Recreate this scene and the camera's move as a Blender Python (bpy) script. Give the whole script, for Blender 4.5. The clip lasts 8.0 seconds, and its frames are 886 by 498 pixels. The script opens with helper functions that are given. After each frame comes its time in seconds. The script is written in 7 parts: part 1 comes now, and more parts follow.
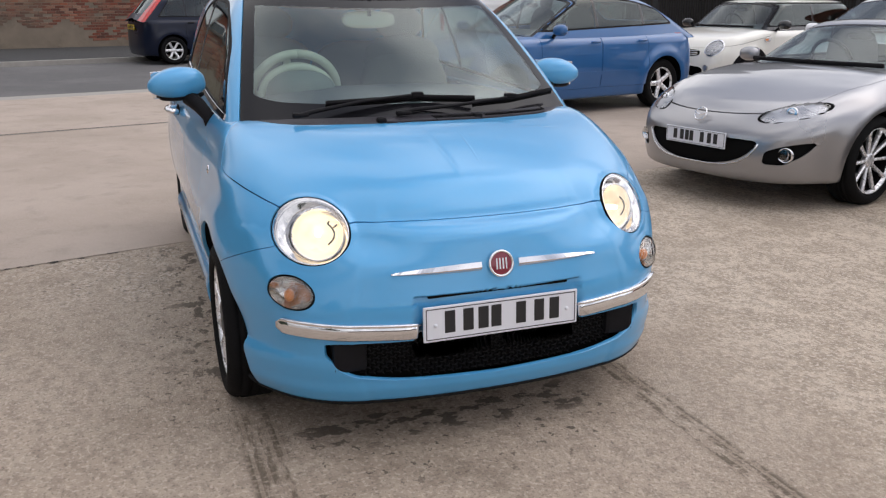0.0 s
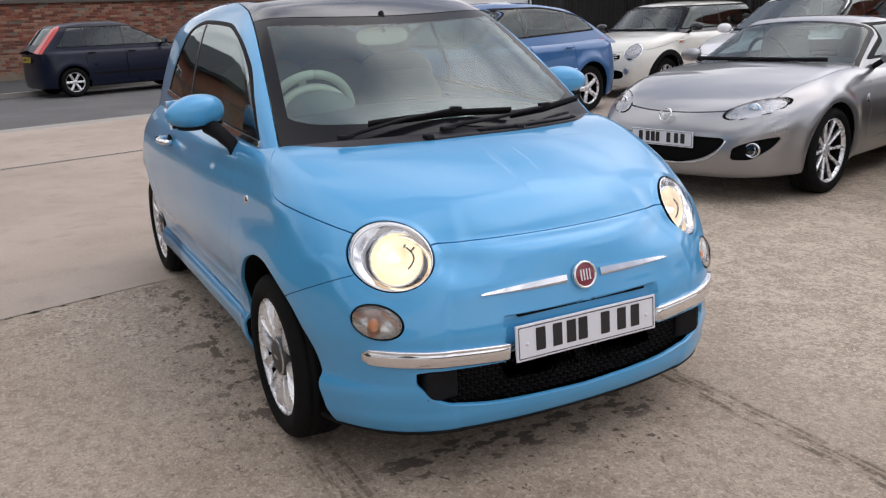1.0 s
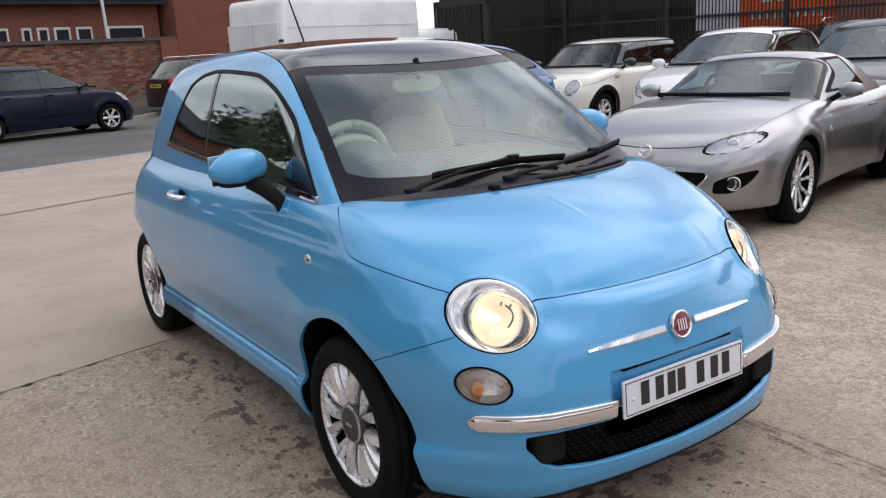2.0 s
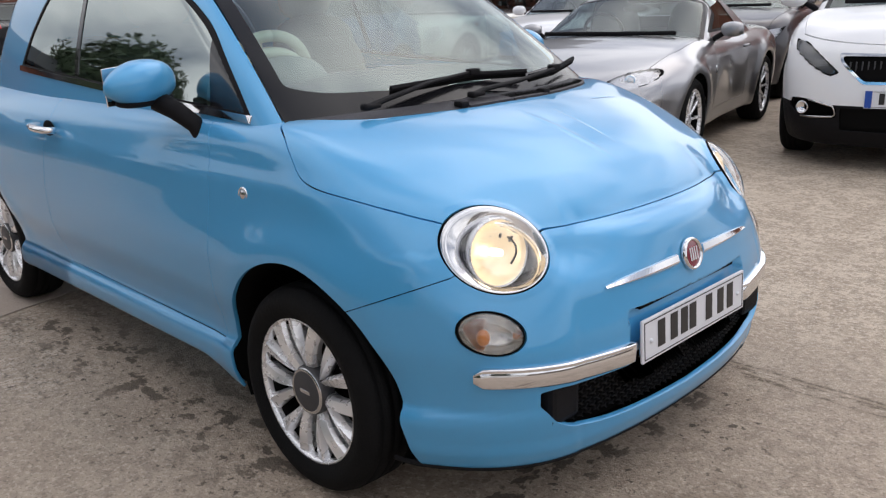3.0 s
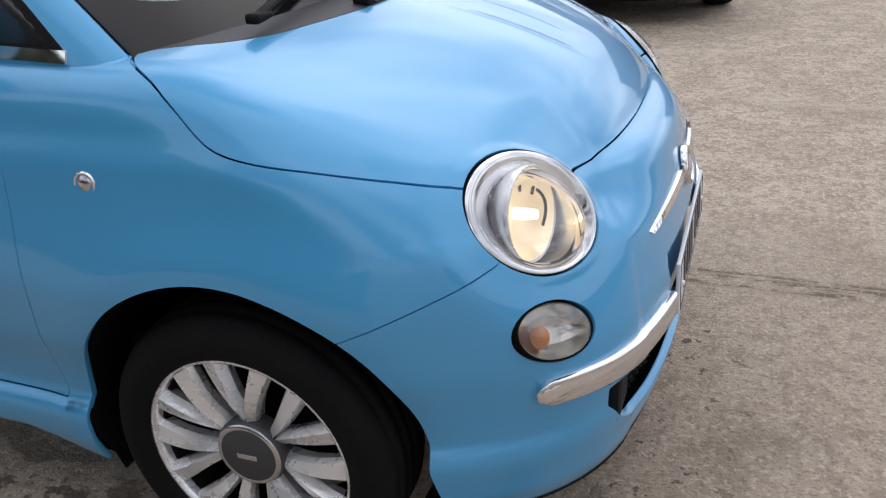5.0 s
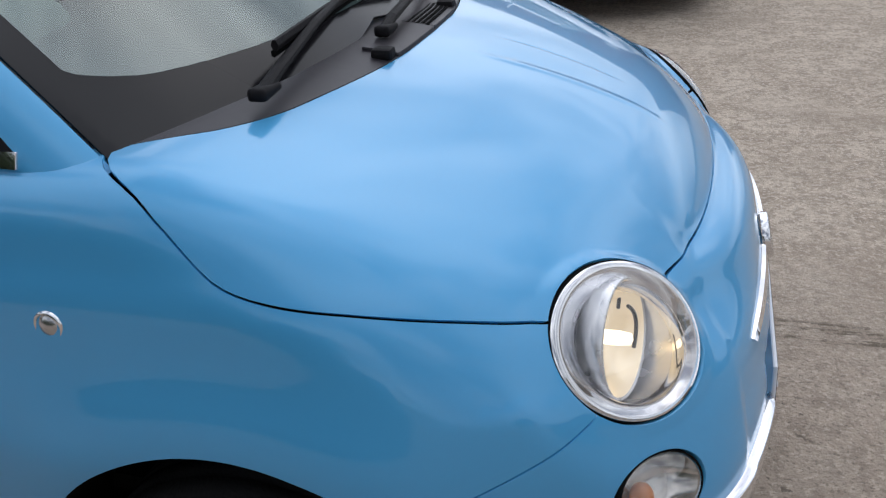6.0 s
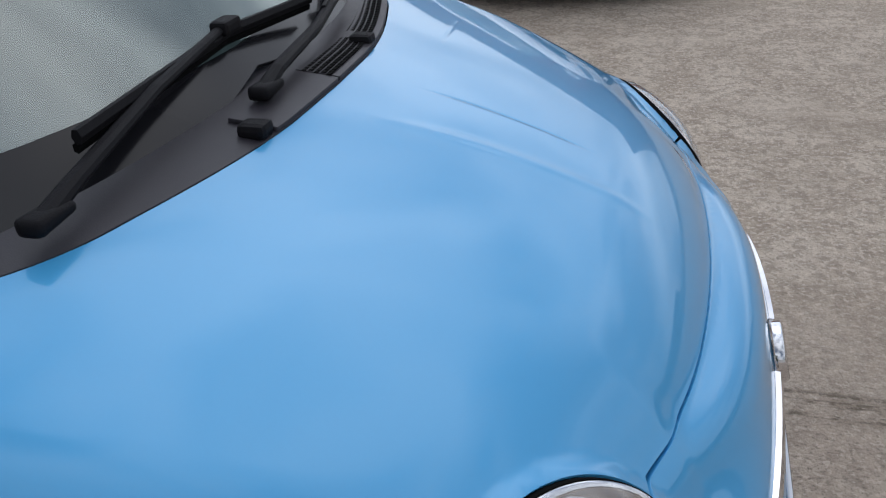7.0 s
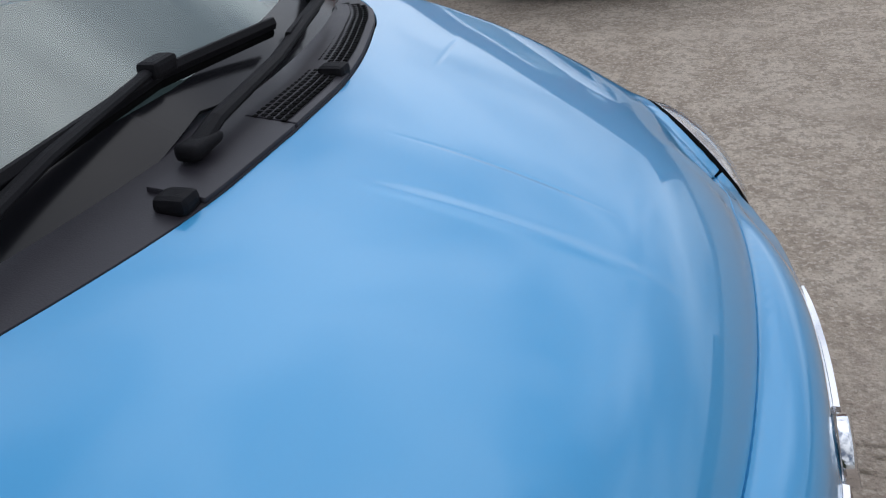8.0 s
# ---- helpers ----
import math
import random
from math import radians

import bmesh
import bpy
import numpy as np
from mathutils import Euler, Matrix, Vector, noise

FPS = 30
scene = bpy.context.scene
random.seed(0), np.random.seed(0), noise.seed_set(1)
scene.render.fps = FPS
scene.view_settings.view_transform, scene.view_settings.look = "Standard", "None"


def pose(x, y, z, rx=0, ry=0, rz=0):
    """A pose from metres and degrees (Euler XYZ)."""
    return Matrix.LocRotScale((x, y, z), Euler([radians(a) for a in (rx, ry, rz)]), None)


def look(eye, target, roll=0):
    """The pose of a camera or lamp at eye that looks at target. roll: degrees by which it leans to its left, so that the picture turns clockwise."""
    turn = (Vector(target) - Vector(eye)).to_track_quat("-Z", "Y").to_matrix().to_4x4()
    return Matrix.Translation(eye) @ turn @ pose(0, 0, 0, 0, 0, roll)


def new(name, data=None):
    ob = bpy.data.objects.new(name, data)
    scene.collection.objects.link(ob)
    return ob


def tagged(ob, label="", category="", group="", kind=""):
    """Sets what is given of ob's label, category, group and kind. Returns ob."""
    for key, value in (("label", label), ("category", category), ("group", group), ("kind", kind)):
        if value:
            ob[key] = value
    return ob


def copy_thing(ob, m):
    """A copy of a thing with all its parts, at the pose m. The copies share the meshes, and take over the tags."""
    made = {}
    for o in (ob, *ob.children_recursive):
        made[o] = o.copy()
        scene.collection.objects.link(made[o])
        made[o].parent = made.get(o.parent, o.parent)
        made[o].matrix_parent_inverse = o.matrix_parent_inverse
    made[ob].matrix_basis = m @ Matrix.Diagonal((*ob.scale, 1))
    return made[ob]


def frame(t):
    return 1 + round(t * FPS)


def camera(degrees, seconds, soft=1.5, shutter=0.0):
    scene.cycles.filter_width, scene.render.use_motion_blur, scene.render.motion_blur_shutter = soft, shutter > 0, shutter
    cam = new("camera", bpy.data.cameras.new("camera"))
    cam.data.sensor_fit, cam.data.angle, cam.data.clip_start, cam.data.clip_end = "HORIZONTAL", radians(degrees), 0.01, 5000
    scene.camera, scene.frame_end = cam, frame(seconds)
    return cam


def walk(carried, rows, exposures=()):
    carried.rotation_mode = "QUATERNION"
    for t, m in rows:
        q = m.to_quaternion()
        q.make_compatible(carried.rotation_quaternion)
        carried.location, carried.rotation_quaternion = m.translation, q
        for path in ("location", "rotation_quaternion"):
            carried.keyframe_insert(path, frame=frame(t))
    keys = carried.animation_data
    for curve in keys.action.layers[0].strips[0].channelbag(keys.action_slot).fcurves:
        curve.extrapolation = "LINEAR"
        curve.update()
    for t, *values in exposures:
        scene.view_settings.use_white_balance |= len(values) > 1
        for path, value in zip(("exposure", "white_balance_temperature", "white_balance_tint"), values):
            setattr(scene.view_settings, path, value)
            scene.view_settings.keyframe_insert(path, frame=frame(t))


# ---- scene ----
cam = camera(55.1, 8.0, soft=1.25)
PATH = [
    (0, (2.932, -1.041, 1.375), (1.136, -0.366, 0.811), 0.1),
    (0.5, (2.802, -1.283, 1.342), (1.05, -0.503, 0.779), -1.3),
    (1, (2.636, -1.491, 1.371), (0.924, -0.607, 0.837), -2.4),
    (1.2, (2.582, -1.605, 1.388), (0.877, -0.686, 0.891), -2.4),
    (2.3, (2.117, -1.912, 1.435), (0.532, -0.789, 0.96), -3.5),
    (2.5, (2.008, -1.924, 1.418), (0.454, -0.762, 0.934), -3.5),
    (3, (1.716, -1.929, 1.263), (0.347, -0.589, 0.69), -2.1),
    (3.5, (1.478, -1.914, 1.25), (0.345, -0.414, 0.566), -1.2),
    (4, (1.194, -1.819, 1.21), (0.209, -0.258, 0.438), -1.2),
    (4.2, (1.101, -1.811, 1.209), (0.184, -0.222, 0.413), -1.3),
    (5.3, (0.687, -1.692, 1.292), (0.088, -0.007, 0.396), -3.6),
    (5.5, (0.633, -1.611, 1.312), (0.042, 0.074, 0.412), -3.7),
    (6, (0.528, -1.47, 1.318), (-0.018, 0.216, 0.391), -3.5),
    (6.5, (0.461, -1.307, 1.33), (-0.024, 0.376, 0.365), -3.2),
    (7, (0.504, -1.022, 1.321), (-0.001, 0.642, 0.333), -3.6),
    (7.5, (0.527, -0.868, 1.298), (-0.045, 0.761, 0.289), -5.6),
    (8, (0.514, -0.778, 1.299), (-0.097, 0.844, 0.302), -6.4),
]
LIGHT = [(0, .0, 6650, 14), (2.5, .0, 6600, 13), (4.2, -.05, 6550, 12), (5.5, -.08, 6270, 11), (6.5, -.52, 6070, 10), (8, -.52, 6030, 10)]
walk(cam, [(t, look(eye, target, roll)) for t, eye, target, roll in PATH], LIGHT)

# ---- sky, sun ----
sky_world = bpy.data.worlds.new("overcast_sky")
scene.world = sky_world
sky_world.use_nodes = True
wn, wl = sky_world.node_tree.nodes, sky_world.node_tree.links
wn.clear()
w_out, w_bg = wn.new("ShaderNodeOutputWorld"), wn.new("ShaderNodeBackground")
w_sky = wn.new("ShaderNodeTexSky")
w_sky.sky_type, w_sky.sun_disc = "NISHITA", False
w_sky.sun_elevation, w_sky.sun_rotation = radians(52), radians(9)
w_sky.dust_density, w_sky.air_density = 3.0, 1.0
w_co, w_map, w_noise = wn.new("ShaderNodeTexCoord"), wn.new("ShaderNodeMapping"), wn.new("ShaderNodeTexNoise")
w_map.inputs["Scale"].default_value = (1.0, 1.0, 1.9)
w_noise.inputs["Scale"].default_value, w_noise.inputs["Detail"].default_value, w_noise.inputs["Distortion"].default_value = 2.1, 6.0, 0.4
w_ramp = wn.new("ShaderNodeValToRGB")
w_ramp.color_ramp.elements[0].position, w_ramp.color_ramp.elements[0].color = 0.38, (2.2, 2.55, 3.3, 1)
w_ramp.color_ramp.elements[1].position, w_ramp.color_ramp.elements[1].color = 0.60, (11.0, 11.2, 11.4, 1)
w_mix = wn.new("ShaderNodeMixRGB")
w_mix.inputs["Fac"].default_value = 0.86
wl.new(w_co.outputs["Generated"], w_map.inputs["Vector"])
wl.new(w_map.outputs["Vector"], w_noise.inputs["Vector"])
wl.new(w_noise.outputs["Fac"], w_ramp.inputs["Fac"])
wl.new(w_sky.outputs["Color"], w_mix.inputs["Color1"])
wl.new(w_ramp.outputs["Color"], w_mix.inputs["Color2"])
# thin cloud is brighter towards the hidden sun
w_dot, w_max, w_pow, w_gain, w_lit = wn.new("ShaderNodeVectorMath"), wn.new("ShaderNodeMath"), wn.new("ShaderNodeMath"), wn.new("ShaderNodeMath"), wn.new("ShaderNodeVectorMath")
w_dot.operation, w_max.operation, w_pow.operation, w_gain.operation, w_lit.operation = "DOT_PRODUCT", "MAXIMUM", "POWER", "MULTIPLY_ADD", "SCALE"
w_dot.inputs[1].default_value = (0.10, 0.60, 0.79)
w_max.inputs[1].default_value, w_pow.inputs[1].default_value = 0.0, 2.2
w_gain.inputs[1].default_value, w_gain.inputs[2].default_value = 0.85, 0.72
wl.new(w_co.outputs["Generated"], w_dot.inputs[0])
wl.new(w_dot.outputs["Value"], w_max.inputs[0])
wl.new(w_max.outputs[0], w_pow.inputs[0])
wl.new(w_pow.outputs[0], w_gain.inputs[0])
wl.new(w_mix.outputs["Color"], w_lit.inputs[0])
wl.new(w_gain.outputs[0], w_lit.inputs["Scale"])
wl.new(w_lit.outputs["Vector"], w_bg.inputs["Color"])
w_bg.inputs["Strength"].default_value = 0.152
wl.new(w_bg.outputs["Background"], w_out.inputs["Surface"])

sun_data = bpy.data.lights.new("sun", "SUN")
sun_data.energy, sun_data.angle, sun_data.color = 0.3, radians(172), (1.0, 0.96, 0.9)
sun = new("sun", sun_data)
sun.matrix_world = look((1, 6, 7.9), (0, 0, 0))


# ---- materials ----
def material(name, color, rough=0.5, metal=0.0, coat=0.0, var=0.0, scale=8.0, bump=0.0, bump_scale=60.0, alpha=1.0, spec=0.5, stain=None, stain_scale=1.5, emit=None, strength=0.0, trans=0.0, ior=1.45, coat_rough=0.03):
    m = bpy.data.materials.new(name)
    m.use_nodes = True
    nd, ln = m.node_tree.nodes, m.node_tree.links
    b = nd["Principled BSDF"]
    b.inputs["Base Color"].default_value = (*color, 1)
    b.inputs["Roughness"].default_value, b.inputs["Metallic"].default_value = rough, metal
    b.inputs["Coat Weight"].default_value, b.inputs["Coat Roughness"].default_value = coat, coat_rough
    b.inputs["Specular IOR Level"].default_value, b.inputs["IOR"].default_value = spec, ior
    b.inputs["Transmission Weight"].default_value, b.inputs["Alpha"].default_value = trans, alpha
    if emit:
        b.inputs["Emission Color"].default_value, b.inputs["Emission Strength"].default_value = (*emit, 1), strength
    co = nd.new("ShaderNodeTexCoord")
    if var or stain:
        n1 = nd.new("ShaderNodeTexNoise")
        n1.inputs["Scale"].default_value, n1.inputs["Detail"].default_value = scale, 8
        ln.new(co.outputs["Object"], n1.inputs["Vector"])
        mix = nd.new("ShaderNodeMixRGB")
        mix.inputs["Color1"].default_value = (*[c * (1 - var) for c in color], 1)
        mix.inputs["Color2"].default_value = (*[min(1, c * (1 + var)) for c in color], 1)
        ln.new(n1.outputs["Fac"], mix.inputs["Fac"])
        last = mix.outputs["Color"]
        if stain:
            n2 = nd.new("ShaderNodeTexNoise")
            n2.inputs["Scale"].default_value, n2.inputs["Detail"].default_value, n2.inputs["Roughness"].default_value = stain_scale, 9, 0.65
            ln.new(co.outputs["Object"], n2.inputs["Vector"])
            r2 = nd.new("ShaderNodeValToRGB")
            r2.color_ramp.elements[0].position, r2.color_ramp.elements[1].position = 0.46, 0.62
            ln.new(n2.outputs["Fac"], r2.inputs["Fac"])
            mix2 = nd.new("ShaderNodeMixRGB")
            mix2.inputs["Color2"].default_value = (*stain, 1)
            ln.new(r2.outputs["Color"], mix2.inputs["Fac"])
            ln.new(last, mix2.inputs["Color1"])
            last = mix2.outputs["Color"]
        ln.new(last, b.inputs["Base Color"])
        rr = nd.new("ShaderNodeMapRange")
        rr.inputs["To Min"].default_value, rr.inputs["To Max"].default_value = max(0, rough - .08 * min(1, rough * 4)), min(1, rough + .08 * min(1, rough * 4))
        ln.new(n1.outputs["Fac"], rr.inputs["Value"])
        ln.new(rr.outputs["Result"], b.inputs["Roughness"])
    if bump:
        n3 = nd.new("ShaderNodeTexNoise")
        n3.inputs["Scale"].default_value, n3.inputs["Detail"].default_value = bump_scale, 6
        ln.new(co.outputs["Object"], n3.inputs["Vector"])
        bp = nd.new("ShaderNodeBump")
        bp.inputs["Strength"].default_value, bp.inputs["Distance"].default_value = bump, 0.01
        ln.new(n3.outputs["Fac"], bp.inputs["Height"])
        ln.new(bp.outputs["Normal"], b.inputs["Normal"])
    return m


def glass_material(name, tint, clear=0.75, rough=0.025, floor=0.0):
    """A thin pane: a clear share that lets light through, a glossy share that mirrors by angle."""
    m = bpy.data.materials.new(name)
    m.use_nodes = True
    nd, ln = m.node_tree.nodes, m.node_tree.links
    nd.clear()
    out, tr, gl, mx, fr = nd.new("ShaderNodeOutputMaterial"), nd.new("ShaderNodeBsdfTransparent"), nd.new("ShaderNodeBsdfGlossy"), nd.new("ShaderNodeMixShader"), nd.new("ShaderNodeLayerWeight")
    tr.inputs["Color"].default_value = (*[c * clear for c in tint], 1)
    gl.inputs["Roughness"].default_value = rough
    fr.inputs["Blend"].default_value = 0.5
    pw = nd.new("ShaderNodeMath")
    pw.operation, pw.inputs[1].default_value = "POWER", 4.5
    ln.new(fr.outputs["Facing"], pw.inputs[0])
    dbl = nd.new("ShaderNodeMath")
    dbl.operation, dbl.use_clamp = "MULTIPLY_ADD", True
    dbl.inputs[1].default_value, dbl.inputs[2].default_value = 1.2, 0.07
    ln.new(pw.outputs[0], dbl.inputs[0])
    low_ = nd.new("ShaderNodeMath")
    low_.operation = "MAXIMUM"
    low_.inputs[1].default_value = floor
    gl.inputs["Color"].default_value = (*[.55 + .45 * c for c in tint], 1)
    ln.new(dbl.outputs[0], low_.inputs[0])
    ln.new(low_.outputs[0], mx.inputs["Fac"])
    ln.new(tr.outputs[0], mx.inputs[1])
    ln.new(gl.outputs[0], mx.inputs[2])
    ln.new(mx.outputs[0], out.inputs["Surface"])
    return m


def car_paint(name, color, flake=0.25, rough=0.38):
    m = material(name, color, rough=rough, metal=flake, coat=1.0, var=0.05, scale=2.5, spec=0.5)
    return m


def creased_paint(name, color, flake):
    """Paint with a shallow crease and a scratch along the bonnet."""
    m = car_paint(name, color, flake=flake)
    nd, ln = m.node_tree.nodes, m.node_tree.links
    co, sep = nd.new("ShaderNodeTexCoord"), nd.new("ShaderNodeSeparateXYZ")
    ln.new(co.outputs["Object"], sep.inputs[0])

    def math_node(op, a, b=0.0):
        n = nd.new("ShaderNodeMath")
        n.operation = op
        for i, v in enumerate((a, b)):
            if isinstance(v, float):
                n.inputs[i].default_value = v
            else:
                ln.new(v, n.inputs[i])
        return n.outputs[0]

    # each mark runs along u, at v = v0 + slope * (u - u0)
    total = None
    for u, v, v0, slope, wide, u0, u1, deep in (("X", "Y", -.073, .075, .011, .12, .50, .75), ("X", "Y", .051, -.04, .0035, .14, .42, -.35), ("Y", "X", .131, -.10, .004, .27, .47, -.4)):
        run = math_node("MULTIPLY", math_node("SUBTRACT", sep.outputs[u], u0), slope)
        q = math_node("DIVIDE", math_node("SUBTRACT", math_node("SUBTRACT", sep.outputs[v], v0), run), wide)
        bell = math_node("POWER", 2.718, math_node("MULTIPLY", math_node("MULTIPLY", q, q), -1.0))
        fade, fade2 = nd.new("ShaderNodeMapRange"), nd.new("ShaderNodeMapRange")
        for node, lo, hi in ((fade, u0, u0 + (u1 - u0) * .35), (fade2, u1, u1 - (u1 - u0) * .3)):
            node.interpolation_type = "SMOOTHSTEP"
            node.inputs["From Min"].default_value, node.inputs["From Max"].default_value = lo, hi
            ln.new(sep.outputs[u], node.inputs["Value"])
        term = math_node("MULTIPLY", math_node("MULTIPLY", bell, deep), math_node("MULTIPLY", fade.outputs[0], fade2.outputs[0]))
        total = term if total is None else math_node("ADD", total, term)
    bp = nd.new("ShaderNodeBump")
    bp.inputs["Strength"].default_value, bp.inputs["Distance"].default_value = 1.0, .0020
    ln.new(total, bp.inputs["Height"])
    b = nd["Principled BSDF"]
    ln.new(bp.outputs["Normal"], b.inputs["Normal"])
    ln.new(bp.outputs["Normal"], b.inputs["Coat Normal"])
    return m


BONNET_PAINT = creased_paint("light_blue_bonnet_paint", (0.066, 0.352, 0.660), .17)
PAINT = car_paint("light_blue_paint", (0.066, 0.352, 0.660), flake=0.17)
BLACK_PLASTIC = material("black_plastic", (0.012, 0.0115, 0.013), rough=0.55, spec=.1, var=0.25, scale=30, bump=0.15, bump_scale=500)
GREY_PLASTIC = material("cowl_plastic", (0.030, 0.027, 0.033), rough=0.42, spec=.45, var=0.2, scale=18, bump=0.1, bump_scale=600)
GLOSS_BLACK = material("gloss_black", (0.012, 0.012, 0.014), rough=0.16, coat=0.6)
FRIT = material("black_glass_border", (0.010, 0.010, 0.012), rough=0.16, spec=.25)
ROOF_BLACK = material("dark_glass_roof", (0.022, 0.022, 0.028), rough=0.12, coat=1.0, var=0.1)
# for black parts, and for shade painted in the wheels and over the plate
SHADOW_BLACK = material("underbody_and_shade_black", (0.005, 0.005, 0.005), rough=0.9, spec=.1, var=0.2)
CHROME = material("chrome", (0.80, 0.80, 0.82), rough=0.07, metal=1.0, var=0.04, scale=40)
DULL_CHROME = material("satin_chrome", (0.60, 0.60, 0.61), rough=0.2, metal=1.0, var=0.06, scale=40)
ALLOY = material("silver_alloy", (0.82, 0.82, 0.84), rough=0.28, metal=0.6, coat=0.5, var=0.03, scale=30)
DARK_GREY = material("dark_grey_cap", (0.05, 0.05, 0.055), rough=0.45, var=0.15, scale=40)
RUBBER = material("tyre_rubber", (0.008, 0.008, 0.0085), rough=0.75, spec=.12, var=0.3, scale=25, bump=0.3, bump_scale=160)
LENS = glass_material("lamp_lens", (1.0, 1.0, 1.0), clear=0.92)
GLASS = glass_material("screen_glass", (0.78, 0.93, 0.90), clear=0.94, floor=0.14)
SIDE_GLASS = glass_material("side_glass", (0.70, 0.88, 0.84), clear=0.60, floor=0.48)
REFLECTOR = material("lamp_reflector", (0.86, 0.86, 0.88), rough=0.26, metal=0.7, var=.03, scale=30)
WARM_GLOW = material("lit_bulb_reflector", (0.90, 0.84, 0.72), rough=0.25, metal=0.5, emit=(1.0, 0.72, 0.38), strength=0.45)
BULB = material("lit_bulb", (1, 0.9, 0.7), rough=0.3, emit=(1.0, 0.86, 0.62), strength=2.0)
LAMP_BOWL = material("indicator_bowl", (0.62, 0.60, 0.57), rough=0.16, metal=0.85, var=0.1, scale=40)
AMBER = material("amber_bulb", (0.75, 0.24, 0.04), rough=0.3, var=0.1)
PLATE_WHITE = material("plate_white", (0.74, 0.75, 0.80), rough=0.35, coat=0.4, var=0.03, scale=20)
PLATE_YELLOW = material("plate_yellow", (0.72, 0.52, 0.04), rough=0.35, var=0.04, scale=20)
PLATE_INK = material("plate_ink", (0.02, 0.02, 0.022), rough=0.4)
PLATE_BLUE = material("plate_blue_band", (0.02, 0.08, 0.40), rough=0.4)
BADGE_RED = material("badge_red", (0.20, 0.012, 0.03), rough=0.25, coat=0.8)
CREAM = material("cream_trim", (0.62, 0.62, 0.50), rough=0.5, var=0.06, scale=25, bump=0.1, bump_scale=300)
SEAT_PALE = material("pale_seat_cloth", (0.27, 0.265, 0.235), rough=0.9, var=0.12, scale=40, bump=0.3, bump_scale=250)
SEAT_GREY = material("seat_cloth", (0.16, 0.16, 0.155), rough=0.9, var=0.2, scale=40, bump=0.3, bump_scale=250)
DASH = material("dashboard_vinyl", (0.06, 0.065, 0.07), rough=0.75, var=0.15, scale=25)
POD_GREY = material("instrument_pod_vinyl", (0.15, 0.165, 0.155), rough=0.7, var=0.12, scale=25)
MESH_BLACK = material("grille_mesh", (0.009, 0.009, 0.010), rough=0.6, spec=.2, var=.2, scale=60)
TAIL_RED = material("tail_lamp_red", (0.55, 0.015, 0.015), rough=0.15, coat=1.0)


# ---- mesh tools ----
def link_mesh(name, verts, faces, mat, parent=None, label="", smooth=True, normals=None):
    me = bpy.data.meshes.new(name)
    me.from_pydata([tuple(v) for v in verts], [], [tuple(int(i) for i in f) for f in faces])
    me.materials.append(mat)
    me.update()
    if smooth:
        me.shade_smooth()
    if normals is not None:
        me.normals_split_custom_set_from_vertices([tuple(n) for n in normals])
    ob = new(name, me)
    if parent:
        ob.parent = parent
    return tagged(ob, label=label)


def part(name, bm, mat, parent=None, label="", smooth=False, at=None):
    me = bpy.data.meshes.new(name)
    bm.to_mesh(me)
    bm.free()
    me.materials.append(mat)
    if smooth:
        me.shade_smooth()
    ob = new(name, me)
    if at is not None:
        ob.matrix_basis = at
    if parent:
        ob.parent = parent
    return tagged(ob, label=label)


def box(size, at=(0, 0, 0), bevel=0.0, turn=None, seg=2):
    bm = bmesh.new()
    bmesh.ops.create_cube(bm, size=1)
    bmesh.ops.scale(bm, vec=size, verts=bm.verts)
    if bevel:
        bmesh.ops.bevel(bm, geom=bm.edges[:], offset=bevel, segments=seg, profile=.6, affect="EDGES")
    if turn is not None:
        bmesh.ops.transform(bm, matrix=turn, verts=bm.verts)
    bmesh.ops.translate(bm, vec=at, verts=bm.verts)
    return bm


def lathe(profile, turns=48, matrix=None):
    """Turn (radius, height) pairs about z."""
    bm = bmesh.new()
    rings = []
    for r, h in profile:
        rings.append([bm.verts.new((r * math.cos(2 * math.pi * i / turns), r * math.sin(2 * math.pi * i / turns), h)) for i in range(turns)] if r > 1e-5 else [bm.verts.new((0, 0, h))])
    for a, b in zip(rings, rings[1:]):
        for i in range(turns):
            j = (i + 1) % turns
            loop = [a[i % len(a)], a[j % len(a)], b[j % len(b)], b[i % len(b)]]
            keep = []
            for v in loop:
                if v not in keep:
                    keep.append(v)
            if len(keep) > 2:
                bm.faces.new(keep)
    if matrix is not None:
        bmesh.ops.transform(bm, matrix=matrix, verts=bm.verts)
    bmesh.ops.recalc_face_normals(bm, faces=bm.faces)
    return bm


def tube(points, radius, sides=8, flat=1.0, taper=1.0):
    """A swept round (or flattened) bar through points."""
    bm = bmesh.new()
    pts = [Vector(p) for p in points]
    rings = []
    for i, p in enumerate(pts):
        d = (pts[min(i + 1, len(pts) - 1)] - pts[max(i - 1, 0)]).normalized()
        side = d.cross(Vector((0, 0, 1)))
        side = side.normalized() if side.length > 1e-4 else Vector((1, 0, 0))
        up = side.cross(d)
        r = radius * (1 + (taper - 1) * i / max(1, len(pts) - 1))
        rings.append([bm.verts.new(p + side * math.cos(2 * math.pi * k / sides) * r + up * math.sin(2 * math.pi * k / sides) * r * flat) for k in range(sides)])
    for a, b in zip(rings, rings[1:]):
        for k in range(sides):
            bm.faces.new((a[k], a[(k + 1) % sides], b[(k + 1) % sides], b[k]))
    bm.faces.new(rings[0][::-1])
    bm.faces.new(rings[-1])
    return bm


